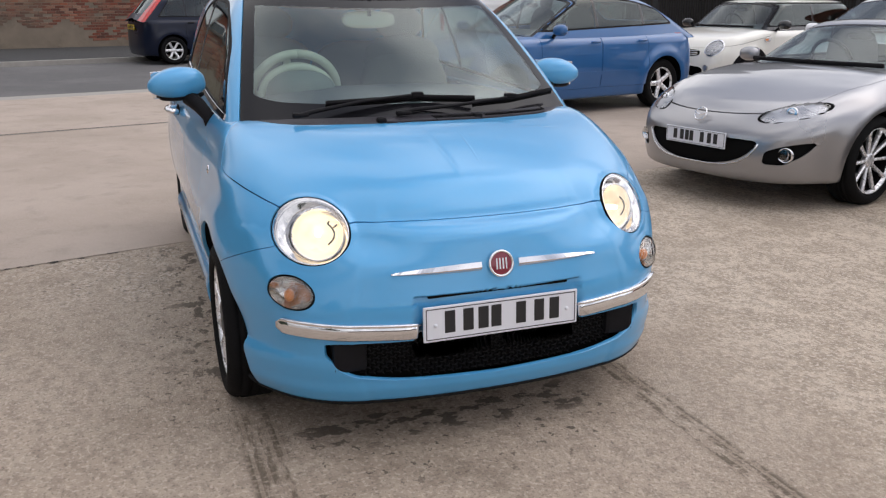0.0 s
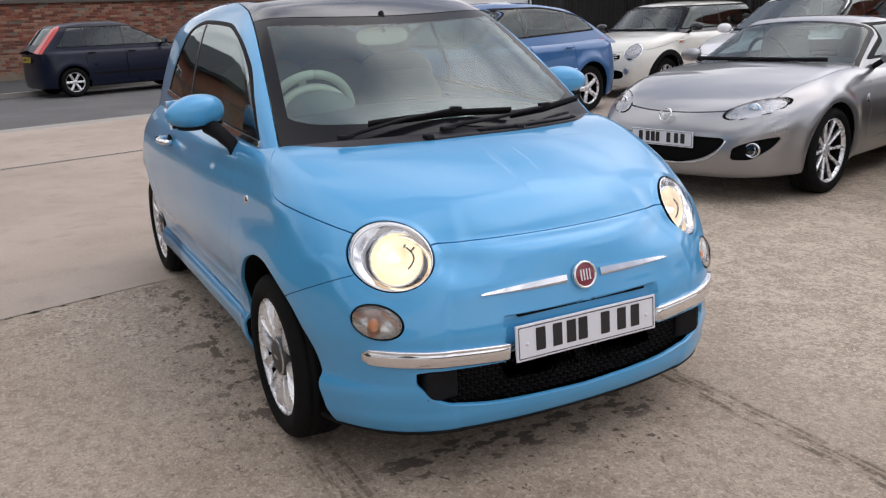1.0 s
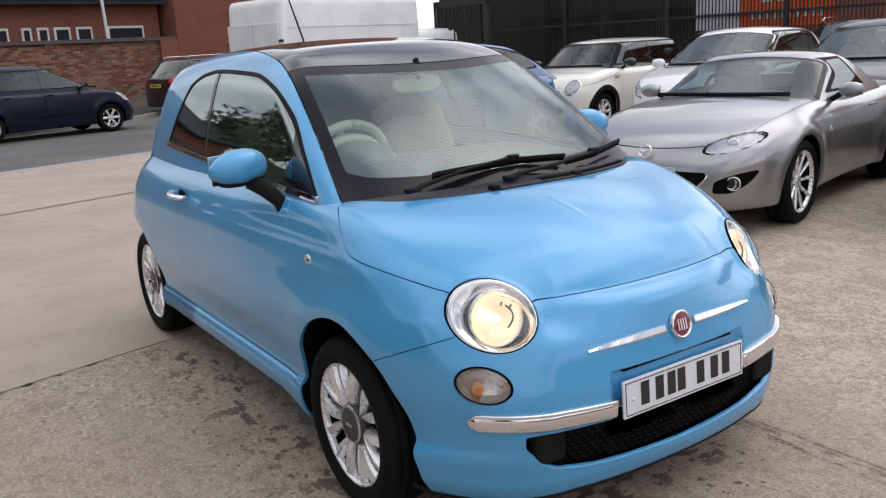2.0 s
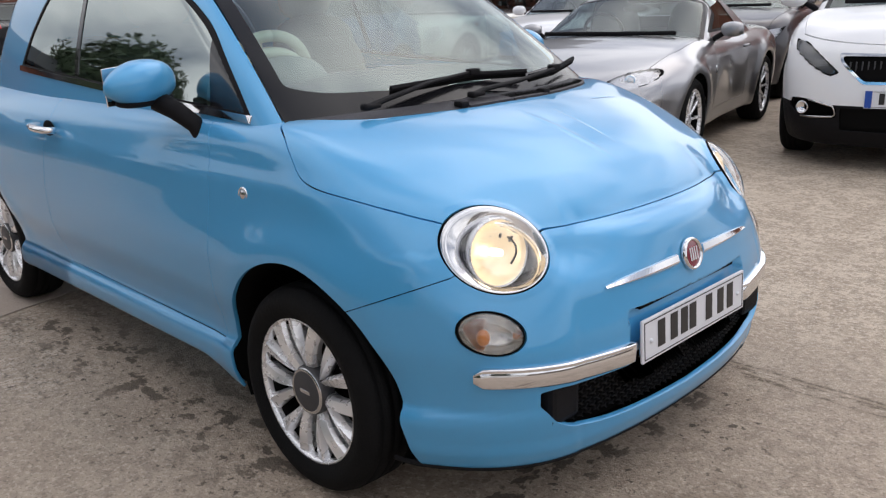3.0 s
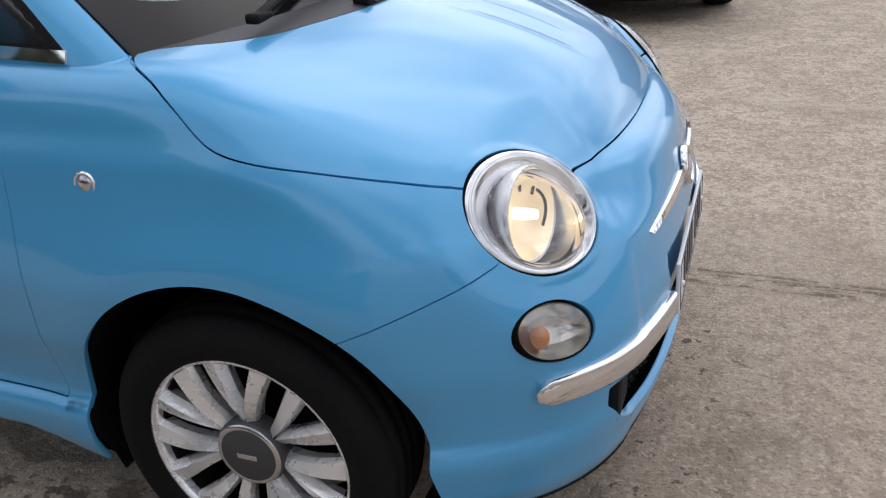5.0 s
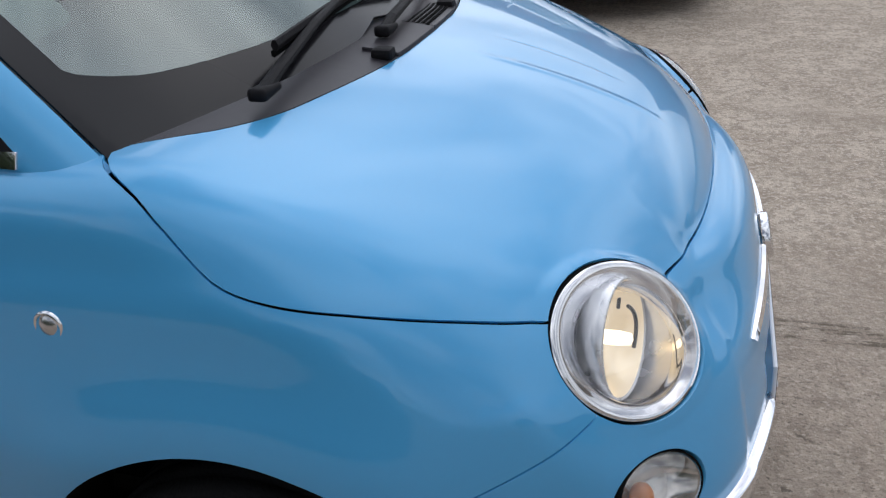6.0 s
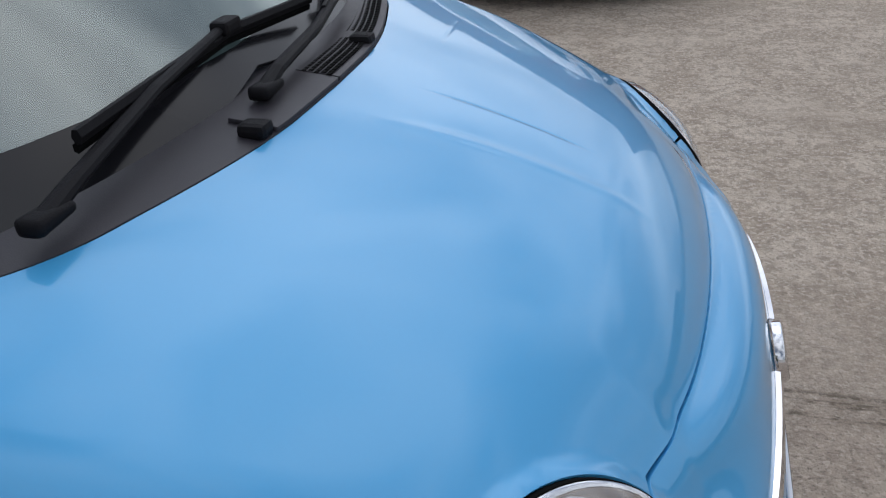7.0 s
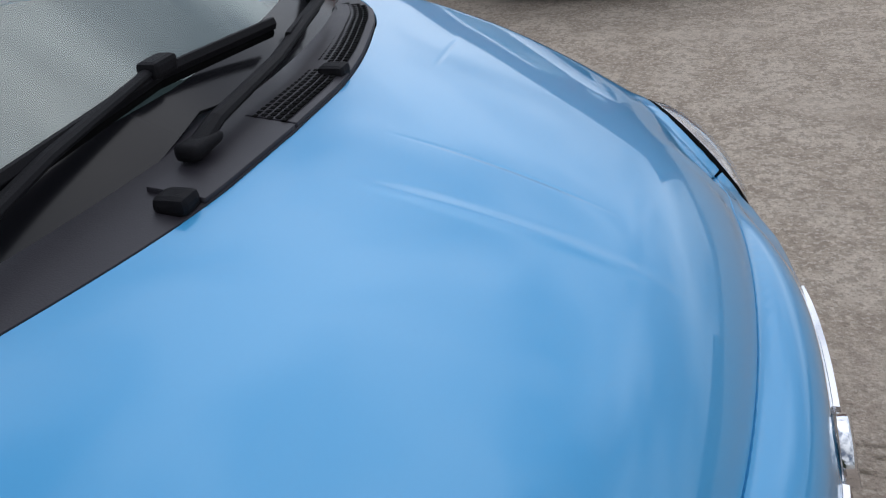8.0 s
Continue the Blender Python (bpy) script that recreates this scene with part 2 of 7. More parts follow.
def blob(rx, ry, rz, power=2.0, seg=24, rings=16, at=(0, 0, 0)):
    """A rounded solid (superellipsoid)."""
    bm = bmesh.new()
    bmesh.ops.create_uvsphere(bm, u_segments=seg, v_segments=rings, radius=1)
    for v in bm.verts:
        n = (abs(v.co.x) ** power + abs(v.co.y) ** power + abs(v.co.z) ** power) ** (1 / power)
        v.co = Vector((v.co.x / n * rx + at[0], v.co.y / n * ry + at[1], v.co.z / n * rz + at[2]))
    return bm


def join(*bms):
    out = bmesh.new()
    for b in bms:
        tmp = bpy.data.meshes.new("tmp")
        b.to_mesh(tmp)
        b.free()
        out.from_mesh(tmp)
        bpy.data.meshes.remove(tmp)
    return out


# ---- car skins: a closed shape given by a distance, meshed from inside ----
def skin(shape, z0, x_rear, x_front, columns, around, caps=(40, 60), half=False):
    """Verts, quads and normals of shape(p) = 0, seen from an axis at height z0 between two pivots."""
    cols = [(x_rear, -math.pi / 2 * (1 - i / caps[0])) for i in range(caps[0])]
    cols = [(x, max(t, -math.pi / 2 + 1e-3)) for x, t in cols]
    cols += [(x, 0.0) for x in np.linspace(x_rear, x_front, columns)]
    cols += [(x_front, math.pi / 2 * (i + 1) / caps[1]) for i in range(caps[1])]
    cols = [(x, min(t, math.pi / 2 - 1e-3)) for x, t in cols]
    ox, tilt = np.array(cols).T
    th = np.linspace(-.12 * half, math.pi * (1 + .12 / math.pi * half) if half else 2 * math.pi, around + bool(half), endpoint=bool(half))
    if not half:
        th = th + math.pi / around
    d = np.stack(np.broadcast_arrays(np.sin(tilt)[:, None], np.cos(tilt)[:, None] * np.cos(th), np.cos(tilt)[:, None] * np.sin(th)), -1)
    o = np.stack(np.broadcast_arrays(ox[:, None], 0.0, z0 + 0 * th), -1)
    lo, hi = np.zeros(d.shape[:2]), np.full(d.shape[:2], 2.6)
    for _ in range(19):
        mid = (lo + hi) / 2
        inside = shape(o + mid[..., None] * d) < 0
        lo, hi = np.where(inside, mid, lo), np.where(inside, hi, mid)
    v = (o + lo[..., None] * d).reshape(-1, 3)
    e = 2e-3
    n = np.stack([shape(v + e * np.eye(3)[k]) - shape(v - e * np.eye(3)[k]) for k in range(3)], -1)
    n /= np.linalg.norm(n, axis=1)[:, None] + 1e-9
    nc, nr = d.shape[:2]
    i, j = np.meshgrid(np.arange(nc - 1), np.arange(nr - 1 if half else nr), indexing="ij")
    k = (j + 1) % nr
    q = np.stack([i * nr + j, (i + 1) * nr + j, (i + 1) * nr + k, i * nr + k], -1).reshape(-1, 4)
    return v, q[:, ::-1], n


def clip(v, n, faces, fields):
    """Keep the part of a mesh where every field is above nought; the cut runs through the faces."""
    v, n, fl = [np.asarray(a, float) for a in (v, n, np.stack(fields, 1))]
    pos = fl[faces] > 0
    whole, dead = pos.all((1, 2)), (~pos.any(1)).any(1)
    inside, faces = [tuple(f) for f in faces[whole].tolist()], [tuple(f) for f in faces[~whole & ~dead].tolist()]
    for c in range(fl.shape[1]):
        s = fl[:, c]
        kept, mixed = [], []
        for f in faces:
            w = [s[i] > 0 for i in f]
            if all(w):
                kept.append(f)
            elif any(w):
                mixed.append(f)
        cache, nv, nn, nf, base = {}, [], [], [], len(v)
        for f in mixed:
            out = []
            for i, j in zip(f, f[1:] + f[:1]):
                if s[i] > 0:
                    out.append(i)
                if (s[i] > 0) != (s[j] > 0):
                    key = (min(i, j), max(i, j))
                    if key not in cache:
                        a, b = key
                        t = min(1, max(0, s[a] / (s[a] - s[b])))
                        cache[key] = base + len(nv)
                        nv.append(v[a] + t * (v[b] - v[a]))
                        nn.append(n[a] + t * (n[b] - n[a]))
                        nf.append(fl[a] + t * (fl[b] - fl[a]))
                    out.append(cache[key])
            if len(out) > 2:
                kept.append(tuple(out))
        if nv:
            v, n, fl = np.vstack([v, nv]), np.vstack([n, nn]), np.vstack([fl, nf])
        faces = kept
    faces = inside + faces
    used = sorted({i for f in faces for i in f})
    new_id = {u: k for k, u in enumerate(used)}
    n = n[used] / (np.linalg.norm(n[used], axis=1)[:, None] + 1e-9)
    return v[used], n, [tuple(new_id[i] for i in f) for f in faces]


def panel(name, sk, fields, mat, parent=None, label="", lift=0.0, thick=0.010):
    """A sheet cut from a skin, lifted off it, its edges turned inwards."""
    v, q, n = sk
    ok = np.ones(len(q), bool)
    for f in fields:
        ok &= (f[q] > 0).any(1)
    v, n, faces = clip(v, n, q[ok], fields)
    if not faces:
        return None
    v = v + n * lift
    count = {}
    for f in faces:
        for i, j in zip(f, f[1:] + f[:1]):
            count[(i, j)] = count.get((i, j), 0) + 1
    rim = [(i, j) for (i, j) in count if (j, i) not in count]
    ids = sorted({i for e in rim for i in e})
    if thick and ids:
        at = {u: k for k, u in enumerate(ids)}
        base, m = len(v), len(ids)
        top, low = v[ids], v[ids] - n[ids] * thick
        out = np.zeros((len(v), 3))
        i, j = np.array(rim).T
        side = np.cross(v[j] - v[i], n[i])
        np.add.at(out, i, side)
        np.add.at(out, j, side)
        o = out[ids] / (np.linalg.norm(out[ids], axis=1)[:, None] + 1e-9)
        v = np.vstack([v, top, low])
        n = np.vstack([n, (o + .6 * n[ids]) / 1.17, o])
        faces = faces + [(base + at[j], base + at[i], base + m + at[i], base + m + at[j]) for i, j in rim]
    return link_mesh(name, v, faces, mat, parent, label, normals=n)



# ---- shapes ----
def smax(a, b, k):
    """Greater of two distances, rounded over k metres."""
    h = np.maximum(k - np.abs(a - b), 0) / k
    return np.maximum(a, b) + h * h * k * 0.25


def curve(v, xs, ys):
    """Smooth curve through a few stations (monotone cubic, straight past the ends)."""
    xs, ys = np.asarray(xs, float), np.asarray(ys, float)
    h, d = np.diff(xs), np.diff(ys) / np.diff(xs)
    m = np.r_[d[0], np.where(d[:-1] * d[1:] > 0, 2 * d[:-1] * d[1:] / np.where(d[:-1] + d[1:] == 0, 1, d[:-1] + d[1:]), 0), d[-1]]
    i = np.clip(np.searchsorted(xs, v) - 1, 0, len(xs) - 2)
    s = (v - xs[i]) / h[i]
    c = np.clip(s, 0, 1)
    y = (2 * c**3 - 3 * c**2 + 1) * ys[i] + (c**3 - 2 * c**2 + c) * h[i] * m[i] + (3 * c**2 - 2 * c**3) * ys[i + 1] + (c**3 - c**2) * h[i] * m[i + 1]
    return y + (s - c) * h[i] * np.where(s < 0, m[0], m[-1])


# ---- the small blue car: x forward from the front axle, y to its left, z up ----
def step(v, lo, hi):
    s = np.clip((v - lo) / (hi - lo), 0, 1)
    return s * s * (3 - 2 * s)


def small_lower(p):
    x, a, z = p[..., 0], np.abs(p[..., 1]), p[..., 2]
    width = curve(z, [.12, .20, .26, .30, .322, .345, .39, .5, .62, .74, .8, .86, .97, 1.1], [.735, .770, .792, .795, .787, .768, .774, .803, .812, .806, .797, .775, .735, .68])
    plan = 1 - .04 * np.clip((x + .3) / 1.0, 0, 1) ** 2 - .085 * np.clip((-1.7 - x) / 1.1, 0, 1) ** 2
    r1, r2 = np.hypot(x - .015, z - .3), np.hypot(x + 2.3, z - .3)
    flare = .006 * np.exp(-((r1 - .37) / .055) ** 2) + .007 * np.exp(-((r2 - .37) / .07) ** 2)
    waist = .030 * step(x, -1.0, -.1) * step(z, .58, .78) * (1 - .6 * step(z, .84, .97))
    side = a - width * plan - flare + waist
    s = np.clip(x + .1, 0, 2)
    crown = .972 - .05 * s - .31 * s**2 - .15 * s**4
    drop = curve(x, [-.3, -.16, .1, .4, .6], [.005, .01, .097, .220, .253]) * a * a + .06 * a**4
    top = (z - (crown - drop)) * .93
    nose = curve(z, [.1, .2, .28, .36, .47, .55, .62, .67, .705, .74, .8], [.60, .66, .685, .695, .690, .672, .653, .638, .624, .604, .57])
    recess = .022 * step(.285 - a, 0, .012) * step(z, .366, .374) * step(.522 - z, 0, .008)
    inner = 1 - step(a, .31, .58)
    front = x - (nose - .19 * a * a - .30 * a**4 - inner * (.17 * step(z, .58, .70) * a * a + 1.7 * step(z, .61, .69) * a**4)) + recess
    tail = -x - (curve(z, [.1, .25, .45, .6, .8, 1.0], [2.73, 2.80, 2.81, 2.78, 2.72, 2.64]) - .20 * a * a - .26 * a**4)
    body = smax(smax(side, front, .31), tail, .28)
    # the bonnet rolls over at its front edge; the nose panel stands out from under it
    edge = .564 - .247 * a * a - .406 * a**4
    lip = x - (curve(z, [.64, .70, .722, .745, .77, .80, .84, .90], [.004, .002, -.002, -.013, -.031, -.059, -.101, -.174]) + edge + .30 * step(a, .30, .62))
    hood = smax(smax(body, top, curve(x, [-2.2, -1.2, -.4, 0, .4], [.16, .10, .07, .09, .095])), lip, .03)
    nose_panel = smax(body, (z - .722) * .97 + np.maximum(x - edge, -.04) * .24, .035)
    f = -smax(-hood, -nose_panel, 1e-4 + .012 * step(x, .40, .52))
    for c, n, off in (((.469, .545, .702), (.708, .449, .545), .010), ((.517, .617, .528), (.759, .511, .405), .020)):
        f = smax(f, (x - c[0]) * n[0] + (a - c[1]) * n[1] + (z - c[2]) * n[2] - off - .002, .024)
    # painted bezel that carries the headlight
    u, w = (x - .469) * -.67 + (a - .545) * .672 + (z - .702) * .316, (x - .469) * .224 + (a - .545) * .588 + (z - .702) * -.777
    out = (x - .469) * .708 + (a - .545) * .449 + (z - .702) * .545
    bezel = smax(smax((np.hypot(u / .1294, w / .1039) - 1.07) * .116, out + .003, .02), -out - .11, .02)
    f = -smax(-f, -bezel, .018)
    f = f - .007 * step(.262 - z, 0, .045) * step(x, .12, .40)
    return smax(f, .165 + .072 * step(-x, .28, .52) - z, .03)


def small_upper(p):
    x, a, z = p[..., 0], np.abs(p[..., 1]), p[..., 2]
    side = a - curve(z, [.8, .96, 1.1, 1.25, 1.38, 1.48], [.755, .705, .668, .617, .563, .51]) * (1 - .12 * np.clip((-1.5 - x) / 1.2, 0, 1.2) ** 2 - .03 * np.clip((x + .8) / .7, 0, 1) ** 2)
    roof = z - (curve(x, [-2.9, -2.4, -1.9, -1.3, -.8, -.4], [1.26, 1.395, 1.463, 1.488, 1.455, 1.38]) - .08 * a * a - .22 * a**4)
    screen = ((x + .055) * .545 + (z - .975) * .838) - .02 * (1 - ((x + .4) / .4) ** 2) + .16 * a * a + .12 * a**4
    rear = ((-x - 2.56) * .86 + (z - .95) * .5) + .28 * a * a
    f = smax(side, roof, .11)
    f = smax(f, screen, .05)
    return smax(f, rear, .10)


# ---- ground: yard, road, pavement. ALONG runs with the road, ACROSS away from it ----
YARD = radians(104)
ALONG, ACROSS = Vector((math.cos(YARD), math.sin(YARD), 0)), Vector((math.sin(YARD), -math.cos(YARD), 0))


def spot(across, along, z=0.0):
    return ACROSS * across + ALONG * along + Vector((0, 0, z))


def concrete_material(name, smooth):
    """Worn yard concrete; smooth: the finer, paler finish of the slabs by the road."""
    m = material(name, (0.30, 0.262, 0.222), rough=0.82)
    nd, ln = m.node_tree.nodes, m.node_tree.links
    b, co, sep = nd["Principled BSDF"], nd.new("ShaderNodeTexCoord"), nd.new("ShaderNodeSeparateXYZ")
    ln.new(co.outputs["Object"], sep.inputs[0])

    def calc(op, p, q=0.0):
        n = nd.new("ShaderNodeMath")
        n.operation = op
        for i, v in enumerate((p, q)):
            if isinstance(v, (int, float)):
                n.inputs[i].default_value = v
            else:
                ln.new(v, n.inputs[i])
        return n.outputs[0]

    def ramp(v, lo, hi):
        r = nd.new("ShaderNodeMapRange")
        r.interpolation_type = "SMOOTHSTEP"
        r.inputs["From Min"].default_value, r.inputs["From Max"].default_value = lo, hi
        ln.new(v, r.inputs["Value"])
        return r.outputs["Result"]

    def speckle(scale, lo, hi, detail=8, rough=.6, stretch=None):
        n = nd.new("ShaderNodeTexNoise")
        n.inputs["Scale"].default_value, n.inputs["Detail"].default_value, n.inputs["Roughness"].default_value = scale, detail, rough
        if stretch:
            mp = nd.new("ShaderNodeMapping")
            mp.inputs["Scale"].default_value = stretch
            ln.new(co.outputs["Object"], mp.inputs["Vector"])
            ln.new(mp.outputs["Vector"], n.inputs["Vector"])
        else:
            ln.new(co.outputs["Object"], n.inputs["Vector"])
        return ramp(n.outputs["Fac"], lo, hi)

    def within(x0, x1, y0, y1, soft_x, soft_y):
        """One inside a stretch of the plan, fading to nought over soft metres."""
        fx = calc("MULTIPLY", ramp(sep.outputs["X"], x0 - soft_x, x0 + soft_x), ramp(sep.outputs["X"], x1 + soft_x, x1 - soft_x))
        fy = calc("MULTIPLY", ramp(sep.outputs["Y"], y0 - soft_y, y0 + soft_y), ramp(sep.outputs["Y"], y1 + soft_y, y1 - soft_y))
        return calc("MULTIPLY", fx, fy)

    def blend(fac, a, color, amount=1.0):
        mx = nd.new("ShaderNodeMixRGB")
        ln.new(calc("MULTIPLY", fac, amount), mx.inputs["Fac"])
        for key, v in (("Color1", a), ("Color2", color)):
            if isinstance(v, tuple):
                mx.inputs[key].default_value = (*v, 1)
            else:
                ln.new(v, mx.inputs[key])
        return mx.outputs["Color"]

    grip = speckle(120, .35, .7, 6)
    if smooth:
        c = blend(speckle(.7, .36, .66), (.50, .415, .35), (.41, .335, .275))
        c = blend(speckle(4, .5, .7), c, (.34, .277, .228), .5)
        c = blend(speckle(60, .5, .66, 4), c, (.56, .48, .41), .35)
        c = blend(speckle(110, .6, .68, 3), c, (.20, .165, .14), .45)
    else:
        c = blend(speckle(.9, .38, .66), (.46, .370, .292), (.37, .292, .226))
        c = blend(speckle(6, .44, .66), c, (.50, .415, .33), .55)
        c = blend(speckle(19, .47, .60, 6, .65), c, (.25, .195, .15), .5)
        c = blend(speckle(58, .52, .62, 4, .6), c, (.66, .56, .46), .5)
        c = blend(speckle(85, .54, .63, 4, .6), c, (.14, .11, .084), .5)
        c = blend(speckle(1.7, .56, .74, 10, .7), c, (.19, .147, .113), .55)
        # coarse pale aggregate laid bare on the driven side of the yard
        rag = nd.new("ShaderNodeTexNoise")
        rag.inputs["Scale"].default_value, rag.inputs["Detail"].default_value = 2.4, 8
        ln.new(co.outputs["Object"], rag.inputs["Vector"])
        zone = ramp(calc("ADD", rag.outputs["Fac"], sep.outputs["Y"]), .95, 1.95)
        pale = blend(speckle(5, .42, .57, 6, .6), (.62, .52, .415), (.43, .345, .265), .85)
        pale = blend(speckle(22, .47, .57, 5, .65), pale, (.27, .21, .158), .62)
        pale = blend(speckle(55, .52, .60, 4, .6), pale, (.80, .70, .58), .6)
        pale = blend(speckle(90, .55, .62, 4, .6), pale, (.17, .13, .10), .5)
        pale = blend(speckle(1.3, .50, .70, 8), pale, (.33, .262, .20), .55)
        pale = blend(speckle(2.2, .56, .66, 6, .6, (.35, 1, 1)), pale, (.68, .58, .47), .35)
        c = blend(calc("MULTIPLY", zone, .85), c, pale)
        # crumbled pale patch by the joint, with open pits
        rough_patch = calc("MULTIPLY", within(-2.1, -1.15, -1.5, -.75, .25, .2), speckle(7, .42, .6))
        c = blend(calc("MULTIPLY", rough_patch, speckle(45, .48, .56, 4)), c, (.66, .57, .48), .75)
        c = blend(calc("MULTIPLY", rough_patch, speckle(38, .56, .62, 5)), c, (.10, .08, .062), .8)
        # dark wet drips beside the sill and below the front bumper
        drip = calc("MULTIPLY", speckle(9, .53, .575, 5, .62, (.75, 1.2, 1)), within(-2.05, .12, -.92, -.60, .25, .13))
        drip = calc("MAXIMUM", drip, calc("MULTIPLY", speckle(27, .61, .64, 4), within(-2.1, .3, -1.1, -.62, .2, .16)))
        drip = calc("MAXIMUM", drip, calc("MULTIPLY", speckle(10, .535, .57, 4, .58, (1.3, .75, 1)), within(.33, .56, -.62, .46, .06, .1)))
        drip = calc("MAXIMUM", drip, calc("MULTIPLY", speckle(24, .62, .645, 3), within(.35, .85, -.66, .5, .15, .1)))
        c = blend(drip, c, (.072, .055, .042), .8)
        # muddy tread marks behind each front tyre's path
        for y_mid, half, x0, x1, pitch, seed in ((-.725, .062, .22, 1.25, .034, .0), (.645, .050, .20, 2.3, .040, 3.1)):
            off = calc("ADD", sep.outputs["Y"], -y_mid)
            groove = ramp(calc("SINE", calc("MULTIPLY", off, 2 * math.pi / pitch)), -.8, .1)
            broken = speckle(9 + seed, .43, .56, 7, .72, (.45, 1.5, 1))
            lug = speckle(42 + seed, .36, .50, 3, .5, (1.2, .6, 1))
            track = calc("MULTIPLY", calc("MULTIPLY", groove, broken), within(x0, x1, y_mid - half, y_mid + half, .12, .012))
            c = blend(calc("MULTIPLY", track, lug), c, (.07, .053, .036), .9)
            c = blend(calc("MULTIPLY", broken, within(x0, x1, y_mid - half, y_mid + half, .12, .03)), c, (.20, .155, .112), .5)
    ln.new(c, b.inputs["Base Color"])
    bp = nd.new("ShaderNodeBump")
    bp.inputs["Strength"].default_value, bp.inputs["Distance"].default_value = .6, .006
    ln.new(grip, bp.inputs["Height"])
    ln.new(bp.outputs["Normal"], b.inputs["Normal"])
    return m


CONCRETE, SMOOTH_CONCRETE = concrete_material("yard_concrete", False), concrete_material("smooth_concrete", True)
ASPHALT = material("road_asphalt", (0.115, 0.112, 0.112), rough=0.85, var=0.18, scale=6, bump=0.4, bump_scale=160, stain=(0.15, 0.147, 0.145), stain_scale=.5)
DARK_ASPHALT = material("pavement_asphalt", (0.05, 0.05, 0.05), rough=0.9, var=0.3, scale=5, bump=0.4, bump_scale=120)
EARTH = material("far_ground", (0.11, 0.10, 0.09), rough=0.95, var=0.25, scale=.4)
KERB = material("kerb_concrete", (0.36, 0.34, 0.31), rough=0.85, var=0.2, scale=8, bump=.3)
GAP = material("joint_dirt", (0.045, 0.04, 0.034), rough=0.95, var=0.4, scale=30)


def strip(name, a0, a1, l0, l1, z0, z1, mat, label, kind="structure"):
    """A flat block between two lines along the road."""
    bm = bmesh.new()
    lo = [bm.verts.new(spot(a, l, z0)) for a, l in ((a0, l0), (a1, l0), (a1, l1), (a0, l1))]
    hi = [bm.verts.new(spot(a, l, z1)) for a, l in ((a0, l0), (a1, l0), (a1, l1), (a0, l1))]
    bm.faces.new(hi)
    bm.faces.new(lo[::-1])
    for i in range(4):
        bm.faces.new((lo[i], lo[(i + 1) % 4], hi[(i + 1) % 4], hi[i]))
    bmesh.ops.recalc_face_normals(bm, faces=bm.faces)
    return tagged(part(name, bm, mat), label, kind=kind)


gbm = bmesh.new()
bmesh.ops.create_grid(gbm, x_segments=2, y_segments=2, size=900)
ground = tagged(part("ground", gbm, EARTH, at=Matrix.Translation((0, 0, -.20))), "dull earth and tarmac reaching away", kind="structure")


